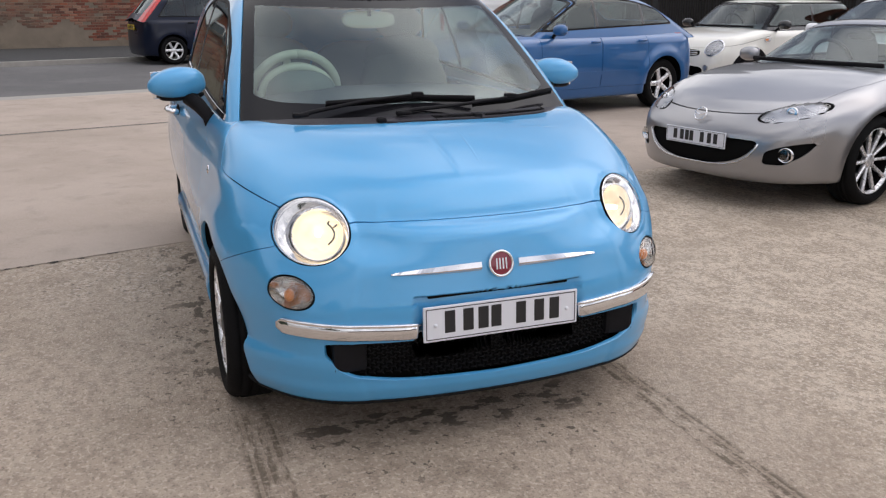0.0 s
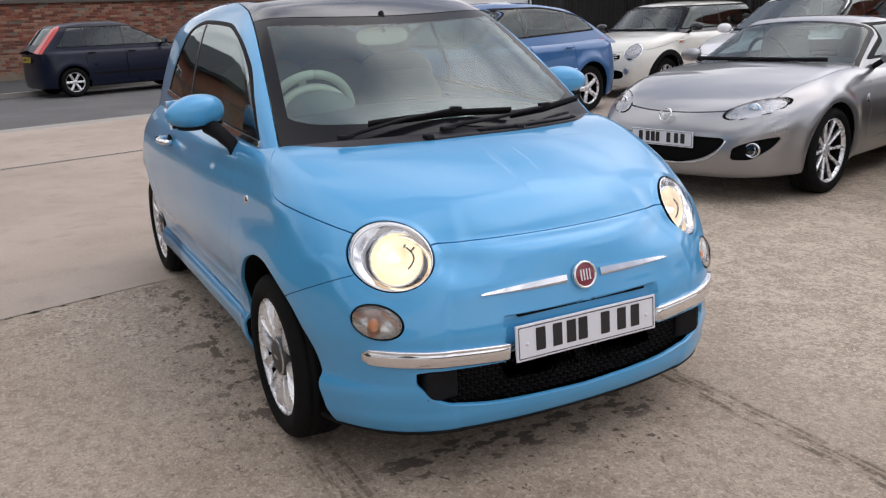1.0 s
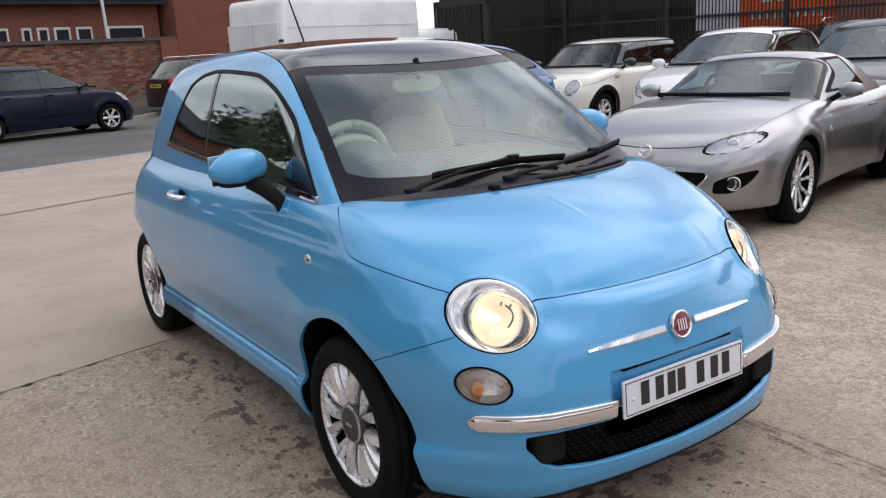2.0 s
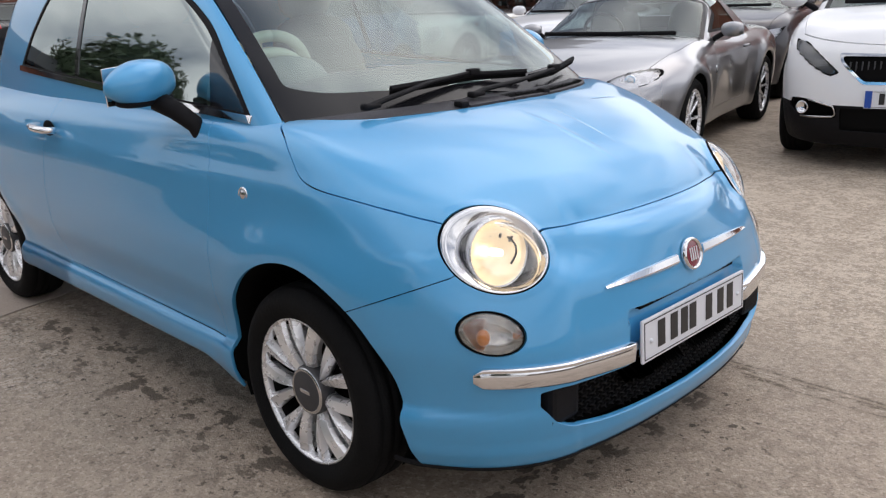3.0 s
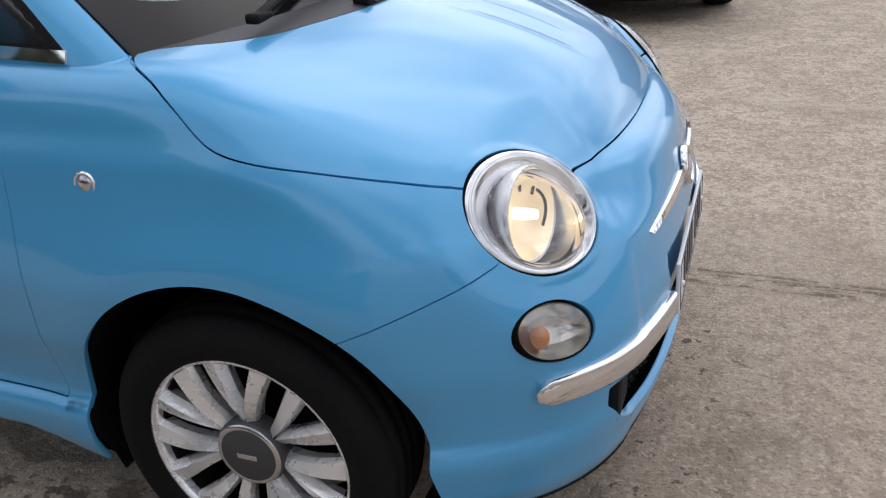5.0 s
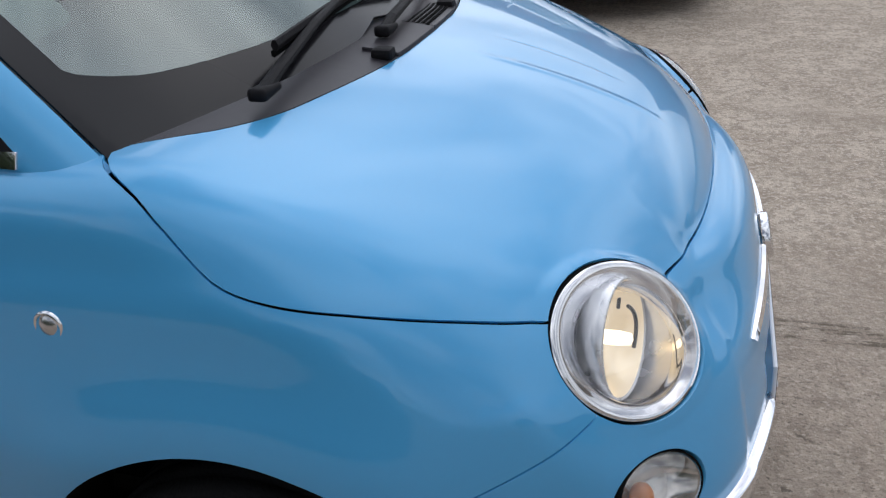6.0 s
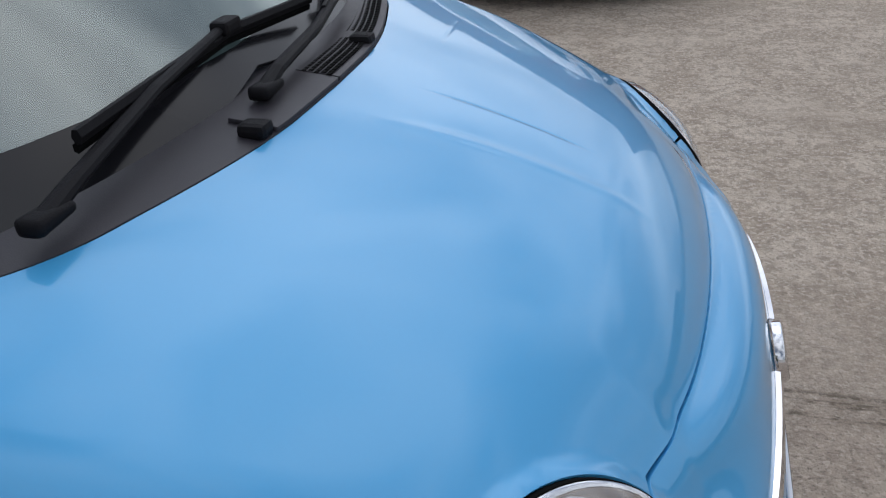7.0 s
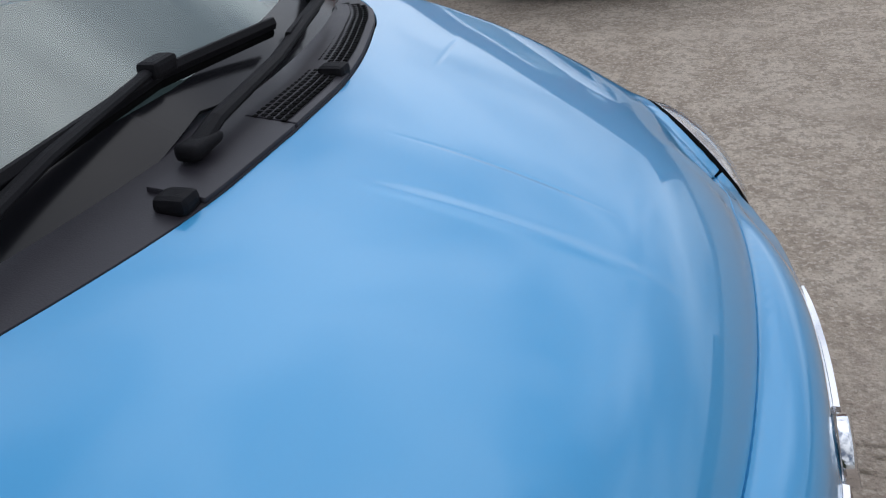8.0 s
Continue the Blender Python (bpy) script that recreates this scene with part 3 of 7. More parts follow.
# ---- the small blue three-door car ----
def wheel(parent, at, mirror, tyre_r, rim_r, width, spokes, style, cap_r=0.06):
    """A tyre on an alloy rim; the outer face looks along the parent's +y or -y."""
    turn = Matrix.Translation(at) @ Matrix.Rotation(radians(90 if mirror else -90), 4, "X")
    hw = width / 2
    w = part("wheel", lathe([(rim_r * style.get("lip", .93), hw * .60), (rim_r * max(.955, style.get("lip", .93) + .008), hw * .72), (rim_r * .985, hw * .86), (rim_r * 1.01, hw * .86), (rim_r * 1.01, hw * .7), (rim_r * style.get("lip", .93), hw * .60)], 64, turn), ALLOY, parent, "silver alloy wheel", True)
    part("tyre", lathe([(rim_r * .99, -hw * .85), (rim_r * 1.04, -hw * .98), (tyre_r - .03, -hw * 1.04), (tyre_r - .008, -hw * .88), (tyre_r, -hw * .6), (tyre_r, -hw * .2), (tyre_r - .006, -hw * .18), (tyre_r - .006, -hw * .12), (tyre_r, -hw * .1), (tyre_r, hw * .1), (tyre_r - .006, hw * .12), (tyre_r - .006, hw * .18), (tyre_r, hw * .2), (tyre_r - .001, hw * .46), (tyre_r - .007, hw * .50), (tyre_r - .007, hw * .55), (tyre_r - .003, hw * .58), (tyre_r - .009, hw * .76), (tyre_r - .020, hw * .90), (tyre_r - .034, hw * .99), (tyre_r - .050, hw * 1.02), (tyre_r - .056, hw * 1.00), (rim_r * 1.05, hw * .95), (rim_r * 1.0, hw * .84)], 72, turn), RUBBER, w, "black rubber tyre", True)
    # inner rim and brake are coloured near black for the shade behind the spokes
    part("rim_barrel", lathe([(rim_r * .97, -hw * .9), (rim_r * .9, -hw * .5), (rim_r * .88, hw * .1), (rim_r * .93, hw * .60), (rim_r, hw * .6), (rim_r, -hw * .9)], 48, turn), style.get("barrel", SHADOW_BLACK), w, "inner rim painted black as shade", True)
    part("brake_disc", lathe([(0, -hw * .12), (rim_r * .72, -hw * .12), (rim_r * .72, -hw * .3), (0, -hw * .3)], 40, turn), SHADOW_BLACK, w, "brake painted dark as shade behind the spokes")
    for k in range(spokes):
        bm = bmesh.new()
        ang = 2 * math.pi * k / spokes
        rows = []
        for s in np.linspace(0, 1, 7):
            r = cap_r * .8 + (rim_r * .97 - cap_r * .8) * s
            half = style["root"] + (style["tip"] - style["root"]) * s
            if style.get("pair"):
                half *= 1 - .25 * math.sin(math.pi * s)
            h = hw * (style["hub"] + (.74 - style["hub"]) * s**1.6) + style.get("bow", .0) * math.sin(math.pi * s)
            tw = (style.get("twist", 0.0) * s - style.get("join", 0.0) * (1 - s) ** 1.3) * (1 if k % 2 else -1)
            rg = style.get("ridge", 0.0) * (1 if k % 2 else -1)
            ca, sa = math.cos(ang + tw), math.sin(ang + tw)
            row = []
            for off, dz in ((-half, -.012), (-half * .75, .0), (half * rg, .006 + .004 * abs(rg)), (half * .75, .0), (half, -.012), (half * .8, -.03), (-half * .8, -.03)):
                row.append(bm.verts.new((r * ca - off * sa, r * sa + off * ca, h + dz)))
            rows.append(row)
        for a, b in zip(rows, rows[1:]):
            for i in range(7):
                bm.faces.new((a[i], a[(i + 1) % 7], b[(i + 1) % 7], b[i]))
        bm.faces.new(rows[0])
        bm.faces.new(rows[-1][::-1])
        bmesh.ops.recalc_face_normals(bm, faces=bm.faces)
        bmesh.ops.transform(bm, matrix=turn, verts=bm.verts)
        part("spoke", bm, ALLOY, w, "", not style.get("sharp"))
    h = hw * style["hub"] + (.014 if style.get("sharp") else 0)
    part("centre_cap", lathe([(0, h + .012), (cap_r * .8, h + .010), (cap_r, h + .004), (cap_r * 1.06, h - .004), (cap_r * 1.05, h - .035)], 40, turn), style.get("cap", DARK_GREY), w, "round wheel centre cap", True)
    if style.get("mark"):
        part("cap_ring", lathe([(cap_r * .86, h + .0085), (cap_r * .93, h + .0100), (cap_r * 1.0, h + .0050)], 40, turn), DULL_CHROME, w, "grey rim of the wheel cap", True)
        part("cap_mark", box((cap_r * .62, cap_r * .16, .001), (0, 0, h + .0125), .0003, seg=1), DULL_CHROME, w, "", at=turn)
    return w


def grad_scale(x, fn):
    s = (fn(x + .004) - fn(x - .004)) / .008
    return 1 / np.sqrt(1 + s * s)


def ellipse_field(p, c, e1, e2, s1, s2):
    q = p - np.array(c)
    n = np.cross(e1, e2)
    f = (np.hypot(q @ np.array(e1) / s1, q @ np.array(e2) / s2) - 1) * (s1 + s2) / 2
    return np.where(np.abs(q @ n) < .25, f, 1.0)


def plate(parent, m, mat, marks, label, band=False, size=(.52, .111)):
    """A number plate in the plane y-z of m, facing +x; the characters are plain bars."""
    pl = part("number_plate", box((.008, size[0], size[1]), bevel=.003), mat, parent, label, at=m)
    part("plate_edge", join(box((.0012, size[0] - .016, .0025), (.0046, 0, size[1] / 2 - .008)), box((.0012, size[0] - .016, .0025), (.0046, 0, -size[1] / 2 + .008)), box((.0012, .0025, size[1] - .018), (.0046, size[0] / 2 - .009, 0)), box((.0012, .0025, size[1] - .018), (.0046, -size[0] / 2 + .009, 0))), GREY_PLASTIC, pl, "thin dark plate border")
    sx = size[0] / .52
    for y in marks:
        part("character_bar", box((.0016, .034 * sx, .07 * sx), (.005, y * sx, .004 * sx), .0008, seg=1), PLATE_INK, pl)
    if band:
        part("blue_band", box((.0014, .042 * sx, size[1] - .006), (.0048, -size[0] / 2 + .025, 0)), PLATE_BLUE, pl, "blue band at the plate end")
    else:
        for y in (-.222, .222):
            part("screw_cap", lathe([(0, .006), (.005, .005), (.0065, 0)], 16, Matrix.Translation((.004, y * sx, -.004)) @ Matrix.Rotation(radians(90), 4, "Y")), PLATE_WHITE, pl, "", True)
    return pl


HEAD = dict(c=(.469, -.545, .702), e1=(-.67, -.672, .316), e2=(.224, -.588, -.777), s1=.1294, s2=.1039)
FOG = dict(c=(.517, -.617, .528), e1=(-.626, -.743, .237), e2=(.179, -.433, -.883), s1=.0788, s2=.0482)


def flip(m, side):
    """Mirror a right-hand matrix to the left side."""
    return m if side < 0 else Matrix.Diagonal((1, -1, 1, 1)) @ m


def lamp_frame(d):
    e1, e2 = Vector(d["e1"]).normalized(), Vector(d["e2"]).normalized()
    n = e1.cross(e2).normalized()
    if n.x < 0:
        n = -n
    e2 = n.cross(e1)
    m = Matrix((e1, e2, n)).transposed().to_4x4()
    m.translation = Vector(d["c"])
    return m


def oval(profile, s1, s2, m, turns=64, shift=(0, 0), drift=None):
    """A lathe squeezed to an oval; profile radii are shares of the semi-axes."""
    bm = lathe(profile, turns)
    for v in bm.verts:
        k = min(1.0, max(0.0, (1 - math.hypot(v.co.x, v.co.y)) / .25)) if drift else 0
        v.co.x, v.co.y = v.co.x * s1 + shift[0] + k * (drift or (0, 0))[0], v.co.y * s2 + shift[1] + k * (drift or (0, 0))[1]
    bmesh.ops.transform(bm, matrix=m, verts=bm.verts)
    bmesh.ops.recalc_face_normals(bm, faces=bm.faces)
    return bm


def last_inside(lo, hi, make):
    """The far end of the small car's body along a line of points make(t), t from lo to hi."""
    t = np.linspace(lo, hi, 1201)
    f = small_lower(make(t))
    k = int(np.where(f < 0)[0][-1]) if (f < 0).any() else 0
    return float(t[k] + (t[1] - t[0]) * f[k] / (f[k] - f[k + 1])) if 0 < k < 1200 else float(t[k])


def nose_x(y, z):
    """Where the small car's nose lies at a height and a distance off its middle."""
    return last_inside(0.0, 1.0, lambda t: np.stack([t, 0 * t + y, 0 * t + z], -1))


def top_z(x, y):
    """Height of the small car's lower body over a point of the plan."""
    return last_inside(.5, 1.2, lambda t: np.stack([0 * t + x, 0 * t + y, t], -1))


def sweep(rows, profile, side):
    """A bar on the nose: rows of y, z and size; profile of (proud, up)."""
    bm, rings = bmesh.new(), []
    for y, z, size in rows:
        x0, x1 = nose_x(y, z), nose_x(y + .01, z)
        out = Vector((.01, x0 - x1, 0)).normalized()
        if abs(y) < .29 and .36 < z < .53:
            x0 = nose_x(.295, z)
        rings.append([bm.verts.new((x0 + out.x * p, (y + out.y * p) * side, z + u * size)) for p, u in profile])
    for a, b in zip(rings, rings[1:]):
        for i in range(len(profile) - 1):
            bm.faces.new((a[i], a[i + 1], b[i + 1], b[i]))
    bm.faces.new(rings[0])
    bm.faces.new(rings[-1])
    bmesh.ops.recalc_face_normals(bm, faces=bm.faces)
    return bm


def build_small_car():
    car = tagged(new("small_blue_car"), "light blue three-door hatchback with headlights lit, parked on concrete", "car")
    low = skin(small_lower, .435, -2.3, .06, 150, 400, (36, 110))
    up = skin(small_upper, .98, -2.2, -.75, 90, 260, (40, 90), half=True)
    v, _, n = low
    x, y, a, z = v[:, 0], v[:, 1], np.abs(v[:, 1]), v[:, 2]
    right = np.stack([x, -a, z], 1)
    one = np.ones(len(v))
    seam = lambda t: curve(t, [-.23, -.176, -.10, -.058, .024, .073, .18, .28, .38, .52, .6], [.985, .961, .932, .903, .842, .829, .812, .79, .763, .7270, .7255])
    bonnet = (z - seam(x)) * grad_scale(x, seam)
    cowl_x = lambda t: curve(t, [0, .13, .2, .254, .316, .39, .45, .54, .634, .75], [.060, .056, .048, .038, .023, .002, -.017, -.068, -.172, -.30])
    cowl = x - cowl_x(a)
    lamp, fog = ellipse_field(right, **HEAD), ellipse_field(right, **FOG)
    arch_f, arch_r = np.hypot(x - .012, z - .303) - .334, np.hypot(x + 2.3, z - .303) - .338
    # below the axle the wing and the bumper run straight down to their lower edge
    arch_f = np.where(z < .303, np.abs(x - .012) - .334 - .22 * (.303 - z) * (x > 0), arch_f)
    bump_z = lambda t: np.interp(t, [-.6, .22, .441, .47, .49, .62], [.205, .560, .656, .69, .7262, .7255])
    bumper = (bump_z(x) - z) * .95
    door_f = lambda t: curve(t, [.2, .34, .42, .6, .75, .87, .96, 1.05], [-.372, -.372, -.372, -.362, -.372, -.397, -.44, -.50])
    door_r = lambda t: curve(t, [.2, .33, .45, .65, .82, .93, 1.0], [-1.47, -1.485, -1.53, -1.515, -1.49, -1.485, -1.48])
    fd, rd = x - door_f(z), x - door_r(z)
    sill = z - (.335 + (-x - .3) * .008)
    # grille mouth in the bumper
    gz_top, gz_low = .388 - .10 * np.clip(a - .50, 0, 1), curve(a, [0, .3, .44, .5, .535], [.246, .254, .270, .295, .335])
    mouth = np.maximum(np.maximum(z - gz_top, gz_low - z), a - .545)
    mouth = np.where(x > .3, mouth, 1.0)
    g = .0013
    out = np.where(z > .90, small_upper(v) + .03, 1.0)
    shell = panel("inner_shell", low, [arch_f + .0, arch_r, np.where(z > .93, -1.0, 1.0) * one + 0, lamp + .0, mouth, fog], SHADOW_BLACK, car, "black inner body behind the panel gaps", lift=-.016, thick=0)
    panel("bonnet", low, [bonnet - np.where(x > .45, .0005, g), cowl - .001, lamp - .004], BONNET_PAINT, car, "light blue bonnet with two faint scratches")
    panel("front_bumper", low, [bumper - g, arch_f, lamp - .004, fog - .003, mouth, x - .1], PAINT, car, "light blue front bumper", thick=.016)
    for s in (-1, 1):
        here = y * s
        panel("front_wing", low, [here, -bonnet - g, -bumper - g, fd - g, arch_f, lamp - .004, z - .20, out], PAINT, car, "light blue front wing", thick=.014)
        panel("door_skin", low, [here, -fd - g, rd - g, sill - g, .99 - z, out], PAINT, car, "light blue door")
        panel("rear_quarter", low, [here, -rd - g, arch_r, z - .20, 1.05 - z, out], PAINT, car, "light blue rear quarter panel", thick=.014)
        panel("sill", low, [here, -sill - g, .12 - fd, x + 1.98, arch_f, arch_r, z - .185], PAINT, car, "light blue sill")
    panel("cowl", low, [-cowl - .002, .66 - a, x + .40, z - .90, out + .03], GREY_PLASTIC, car, "dark grey plastic cowl below the windscreen")

    # upper body
    v, _, n = up
    x, y, a, z = v[:, 0], v[:, 1], np.abs(v[:, 1]), v[:, 2]
    edge = lambda t: curve(t, [-2.6, -2.0, -1.33, -.94, -.763, -.576, -.379, -.157, 0], [.42, .44, .458, .503, .534, .571, .611, .657, .69])
    inner = edge(x) - a
    header = x - (-.64 - .135 * (a / .53) ** 2)
    win_top = lambda t: curve(t, [-1.96, -1.93, -1.863, -1.74, -1.6, -1.44, -1.02, -.789, -.571, -.40, -.262, -.2], [1.03, 1.077, 1.191, 1.324, 1.368, 1.383, 1.369, 1.323, 1.224, 1.091, .963, .90])
    win_low = lambda t: curve(t, [-2.0, -.26], [1.045, .962])
    win = np.minimum((win_top(x) - z) * grad_scale(x, win_top), z - win_low(x))
    above = small_lower(v) + .012
    hatch = x + 2.28 - .12 * (1.4 - z)
    post = x - (-1.392 - .10 * (z - 1.07))
    low_clear = curve(a, [0, .26, .49, .575, .61, .64], [1.004, 1.008, 1.016, 1.034, 1.075, 1.20])
    clear = np.minimum(np.minimum(inner - .05, header - .055), (z - low_clear) * .8)
    panel("windscreen", up, [clear, header, above], GLASS, car, "clear windscreen", lift=0.0, thick=0).visible_shadow = False
    panel("windscreen_border", up, [inner - .004, header - .003, -clear, above], FRIT, car, "black glass border of the windscreen", thick=.006)
    panel("roof", up, [inner - .004, -header - .003, hatch], ROOF_BLACK, car, "dark glossy glass roof", thick=.008)
    panel("tailgate", up, [-hatch - .003, above, np.where(z > 1.0, 1.0, 0.5)], PAINT, car, "light blue tailgate")
    rear_clear = np.minimum(.50 - a, np.minimum(z - 1.10, 1.36 - z))
    panel("rear_window", up, [-hatch - .05, rear_clear], GLASS, car, "rear window", lift=.004, thick=.002)
    for s in (-1, 1):
        here = y * s
        panel("roof_rail_and_pillar", up, [here, -inner - .001, -win - .001, hatch, above], PAINT, car, "light blue pillar and roof rail over the side window")
        d = panel("window_trim", up, [here, win, -(win - .014)], BLACK_PLASTIC, car, "black rubber window surround", lift=.001, thick=.008)
        panel("door_window", up, [here, win - .014, post - .012], SIDE_GLASS, car, "door window reflecting the cloudy sky", lift=-.002, thick=0).visible_shadow = False
        panel("quarter_window", up, [here, win - .014, -post - .012], SIDE_GLASS, car, "rear quarter window", lift=-.002, thick=0).visible_shadow = False
        panel("window_sail", up, [here, win - .012, x + .46 + .25 * (z - .97)], GLOSS_BLACK, car, "black triangle at the front of the door window", lift=.001, thick=.004)
        panel("window_post", up, [here, win - .018, .014 - np.abs(post)], GLOSS_BLACK, car, "black window post", lift=.001, thick=.006)
        panel("chrome_sill_strip", up, [here, .010 - np.abs(z - win_low(x) + .002), -.262 - x, x + 1.955], CHROME, car, "chrome strip under the side windows", lift=.006, thick=.008)
        # mirror
        mb = blob(.062, .112, .068, 2.5, 32, 20)
        for vv in mb.verts:
            outer = max(0.0, -vv.co.y / .112)
            vv.co.x *= (1.0 if vv.co.x > 0 else .45) * (1 - .25 * outer**2)
            vv.co.z *= (.80 if vv.co.z < 0 else 1.0) * (1 - .34 * outer**1.6)
        mm = Matrix.Translation((-.60, .832 * s, 1.052)) @ Matrix.Rotation(radians(-10 * s), 4, "Z") @ Matrix.Diagonal((1, -s, 1, 1)) @ Matrix.Rotation(radians(3), 4, "X")
        mir = part("door_mirror", mb, PAINT, car, "light blue door mirror", True, at=mm)
        part("mirror_base", blob(.050, .088, .017, 2.4, 28, 12, (-.006, .016, -.046)), BLACK_PLASTIC, mir, "black lower half of the mirror", True)
        part("mirror_glass", box((.004, .18, .105), (-.030, 0, .002), .0015), CHROME, mir, "mirror glass")
        part("mirror_stalk", tube([(-.585, .792 * s, 1.005), (-.545, .758 * s, .975), (-.50, .728 * s, .935), (-.475, .722 * s, .895)], .031, 12, 1.0, .72), BLACK_PLASTIC, car, "black mirror stalk", True)
        # side repeater
        tr = Matrix.Translation((-.212, .767 * s, .777)) @ Matrix.Rotation(radians(-90 * s), 4, "X")
        rp = part("side_repeater", lathe([(.021, -.004), (.022, .004), (.019, .007), (.017, .006), (.016, .002)], 32, tr), CHROME, car, "round chrome-ringed side repeater", True)
        part("repeater_lens", lathe([(0, .010), (.010, .008), (.016, .003)], 24, tr), DULL_CHROME, rp, "clear repeater lens", True)
        # door handle
        hd = part("door_handle", tube([(-1.545, .792 * s, .858), (-1.52, .822 * s, .860), (-1.46, .832 * s, .858), (-1.40, .825 * s, .855), (-1.375, .796 * s, .852)], .018, 12, .7), CHROME, car, "chrome door handle", True)
        part("handle_cup", blob(.05, .008, .032, 2.0, 20, 10, (-1.46, .783 * s, .85)), SHADOW_BLACK, hd, "", True)
        # headlight
        hm = flip(Matrix.Translation(Vector((.708, -.449, .545)) * .001) @ lamp_frame(HEAD), s)
        hl = part("headlight", oval([(.72, -.034), (.735, -.018), (.80, -.012), (.90, -.004), (.985, .001), (.99, -.03)], HEAD["s1"], HEAD["s2"], hm, drift=(-.019, .004)), CHROME, car, "round headlight, lit, in a chrome ring", True)
        part("lamp_gasket", oval([(.98, -.02), (.99, .0), (1.002, .0), (1.009, -.006), (1.009, -.03)], HEAD["s1"], HEAD["s2"], hm), SHADOW_BLACK, hl, "black seal round the lamp", True)
        part("reflector_bowl", oval([(.76, -.014), (.74, -.036), (.66, -.068), (.52, -.094), (.25, -.106), (0, -.108)], HEAD["s1"], HEAD["s2"], hm, drift=(-.019, .004)), REFLECTOR, hl, "silver lamp bowl", True)
        for an in (-48, -68, -88, -108):
            ca, sa = math.cos(radians(an)), math.sin(radians(an))
            part("lamp_slot", box((.019, .006, .004), (0, 0, 0), .0015, seg=1), DARK_GREY, hl, "", at=hm @ Matrix.Translation((.60 * HEAD["s1"] * ca - .017, .60 * HEAD["s2"] * sa + .003, -.052)) @ Matrix.Rotation(radians(an), 4, "Z"))
        beam = Matrix.Translation((.449, .517 * s, .684)) @ Vector((.90, .22 * s, .16)).to_track_quat("Z", "X").to_matrix().to_4x4()
        part("main_beam_reflector", lathe([(.079, .014), (.077, .013), (.070, -.004), (.054, -.020), (.034, -.030), (0, -.034)], 40, beam), WARM_GLOW, hl, "lit warm headlight reflector", True)
        part("beam_ring", lathe([(.077, .013), (.079, .016), (.082, .014), (.082, .0), (.076, -.018), (.060, -.032), (.038, -.040), (0, -.044)], 40, beam), REFLECTOR, hl, "", True)
        part("bulb_shield", tube([beam @ Vector((.032 * t, -.030 - .020 * (1 - t * t), .012)) for t in np.linspace(-1, 1, 9)], .0028, 6), DARK_GREY, hl)
        part("bulb", lathe([(0, .026), (.008, .022), (.010, .006), (.010, -.02)], 20, beam), BULB, hl, "lit bulb", True)
        part("lamp_lens", oval([(.975, .001), (.86, .012), (.72, .020), (.5, .029), (.28, .034), (0, .036)], HEAD["s1"], HEAD["s2"], hm), LENS, hl, "clear domed lamp glass", True).visible_shadow = False
        # fog lamp
        fm = flip(Matrix.Translation(Vector((.759, -.511, .405)) * .011) @ lamp_frame(FOG), s)
        fl = part("indicator_lamp", oval([(.92, -.02), (.95, .003), (.99, .003), (1.012, -.004), (1.012, -.03)], FOG["s1"], FOG["s2"], fm), SHADOW_BLACK, car, "oval clear indicator lamp with an amber bulb", True)
        part("reflector_bowl", oval([(.94, -.002), (.82, -.024), (.55, -.04), (0, -.046)], FOG["s1"], FOG["s2"], fm), LAMP_BOWL, fl, "", True)
        part("bulb", blob(.016, .016, .02, 2, 16, 10, tuple(fm @ Vector((.012, .01, -.024)))), AMBER, fl, "amber bulb", True)
        part("inner_lens", oval([(.48, -.004), (.4, .004), (0, .009)], FOG["s1"], FOG["s2"] * 1.5, fm, shift=(.018, -.004)), LENS, fl, "", True).visible_shadow = False
        part("lamp_lens", oval([(.945, .003), (.8, .010), (.5, .017), (0, .021)], FOG["s1"], FOG["s2"], fm), LENS, fl, "", True).visible_shadow = False
        # bright bar either side of the plate
        bar_rows = []
        for t in np.linspace(0, 1, 30):
            yy_ = .272 + .388 * t
            size = math.sqrt(max(0.12, 1 - max(0, (yy_ - .642) / .020) ** 2))
            bar_rows.append((yy_, .420 + .013 * t, size))
        part("bumper_bar", sweep(bar_rows, [(-.006, .0245), (.0115, .0245), (.0140, .0225), (.0143, .0185), (.0128, .0165), (.0140, .0150), (.0140, -.0210), (.0115, -.0255), (-.006, -.0260)], s), CHROME, car, "polished chrome bumper bar", True)
        part("badge_whisker", sweep([(.062 + .282 * t, .5945 - .004 * t, .16 + .84 * max(0, 1 - t**2.2) ** .8) for t in np.linspace(0, .995, 24)], [(-.004, .0150), (.003, .0145), (.0085, -.0010), (.0080, -.0050), (.002, -.0145), (-.004, -.0150)], s), CHROME, car, "chrome whisker beside the badge")
    # grille
    v, _, n = low
    x, y, a, z = v[:, 0], v[:, 1], np.abs(v[:, 1]), v[:, 2]
    gm = np.where(x > .3, np.maximum(np.maximum(z - .41, .235 - z), a - .56), 1.0)
    gr = panel("lower_grille", low, [-gm], SHADOW_BLACK, car, "black honeycomb lower grille", lift=-.05, thick=0)
    for s in (-1, 1):
        part("grille_end_block", box((.06, .105, .098), (.590, .468 * s, .335), .014), BLACK_PLASTIC, gr, "black plastic block at the grille end")
    wires = bmesh.new()
    front_x = lambda yy: .66 - .19 * yy * yy - .30 * yy**4
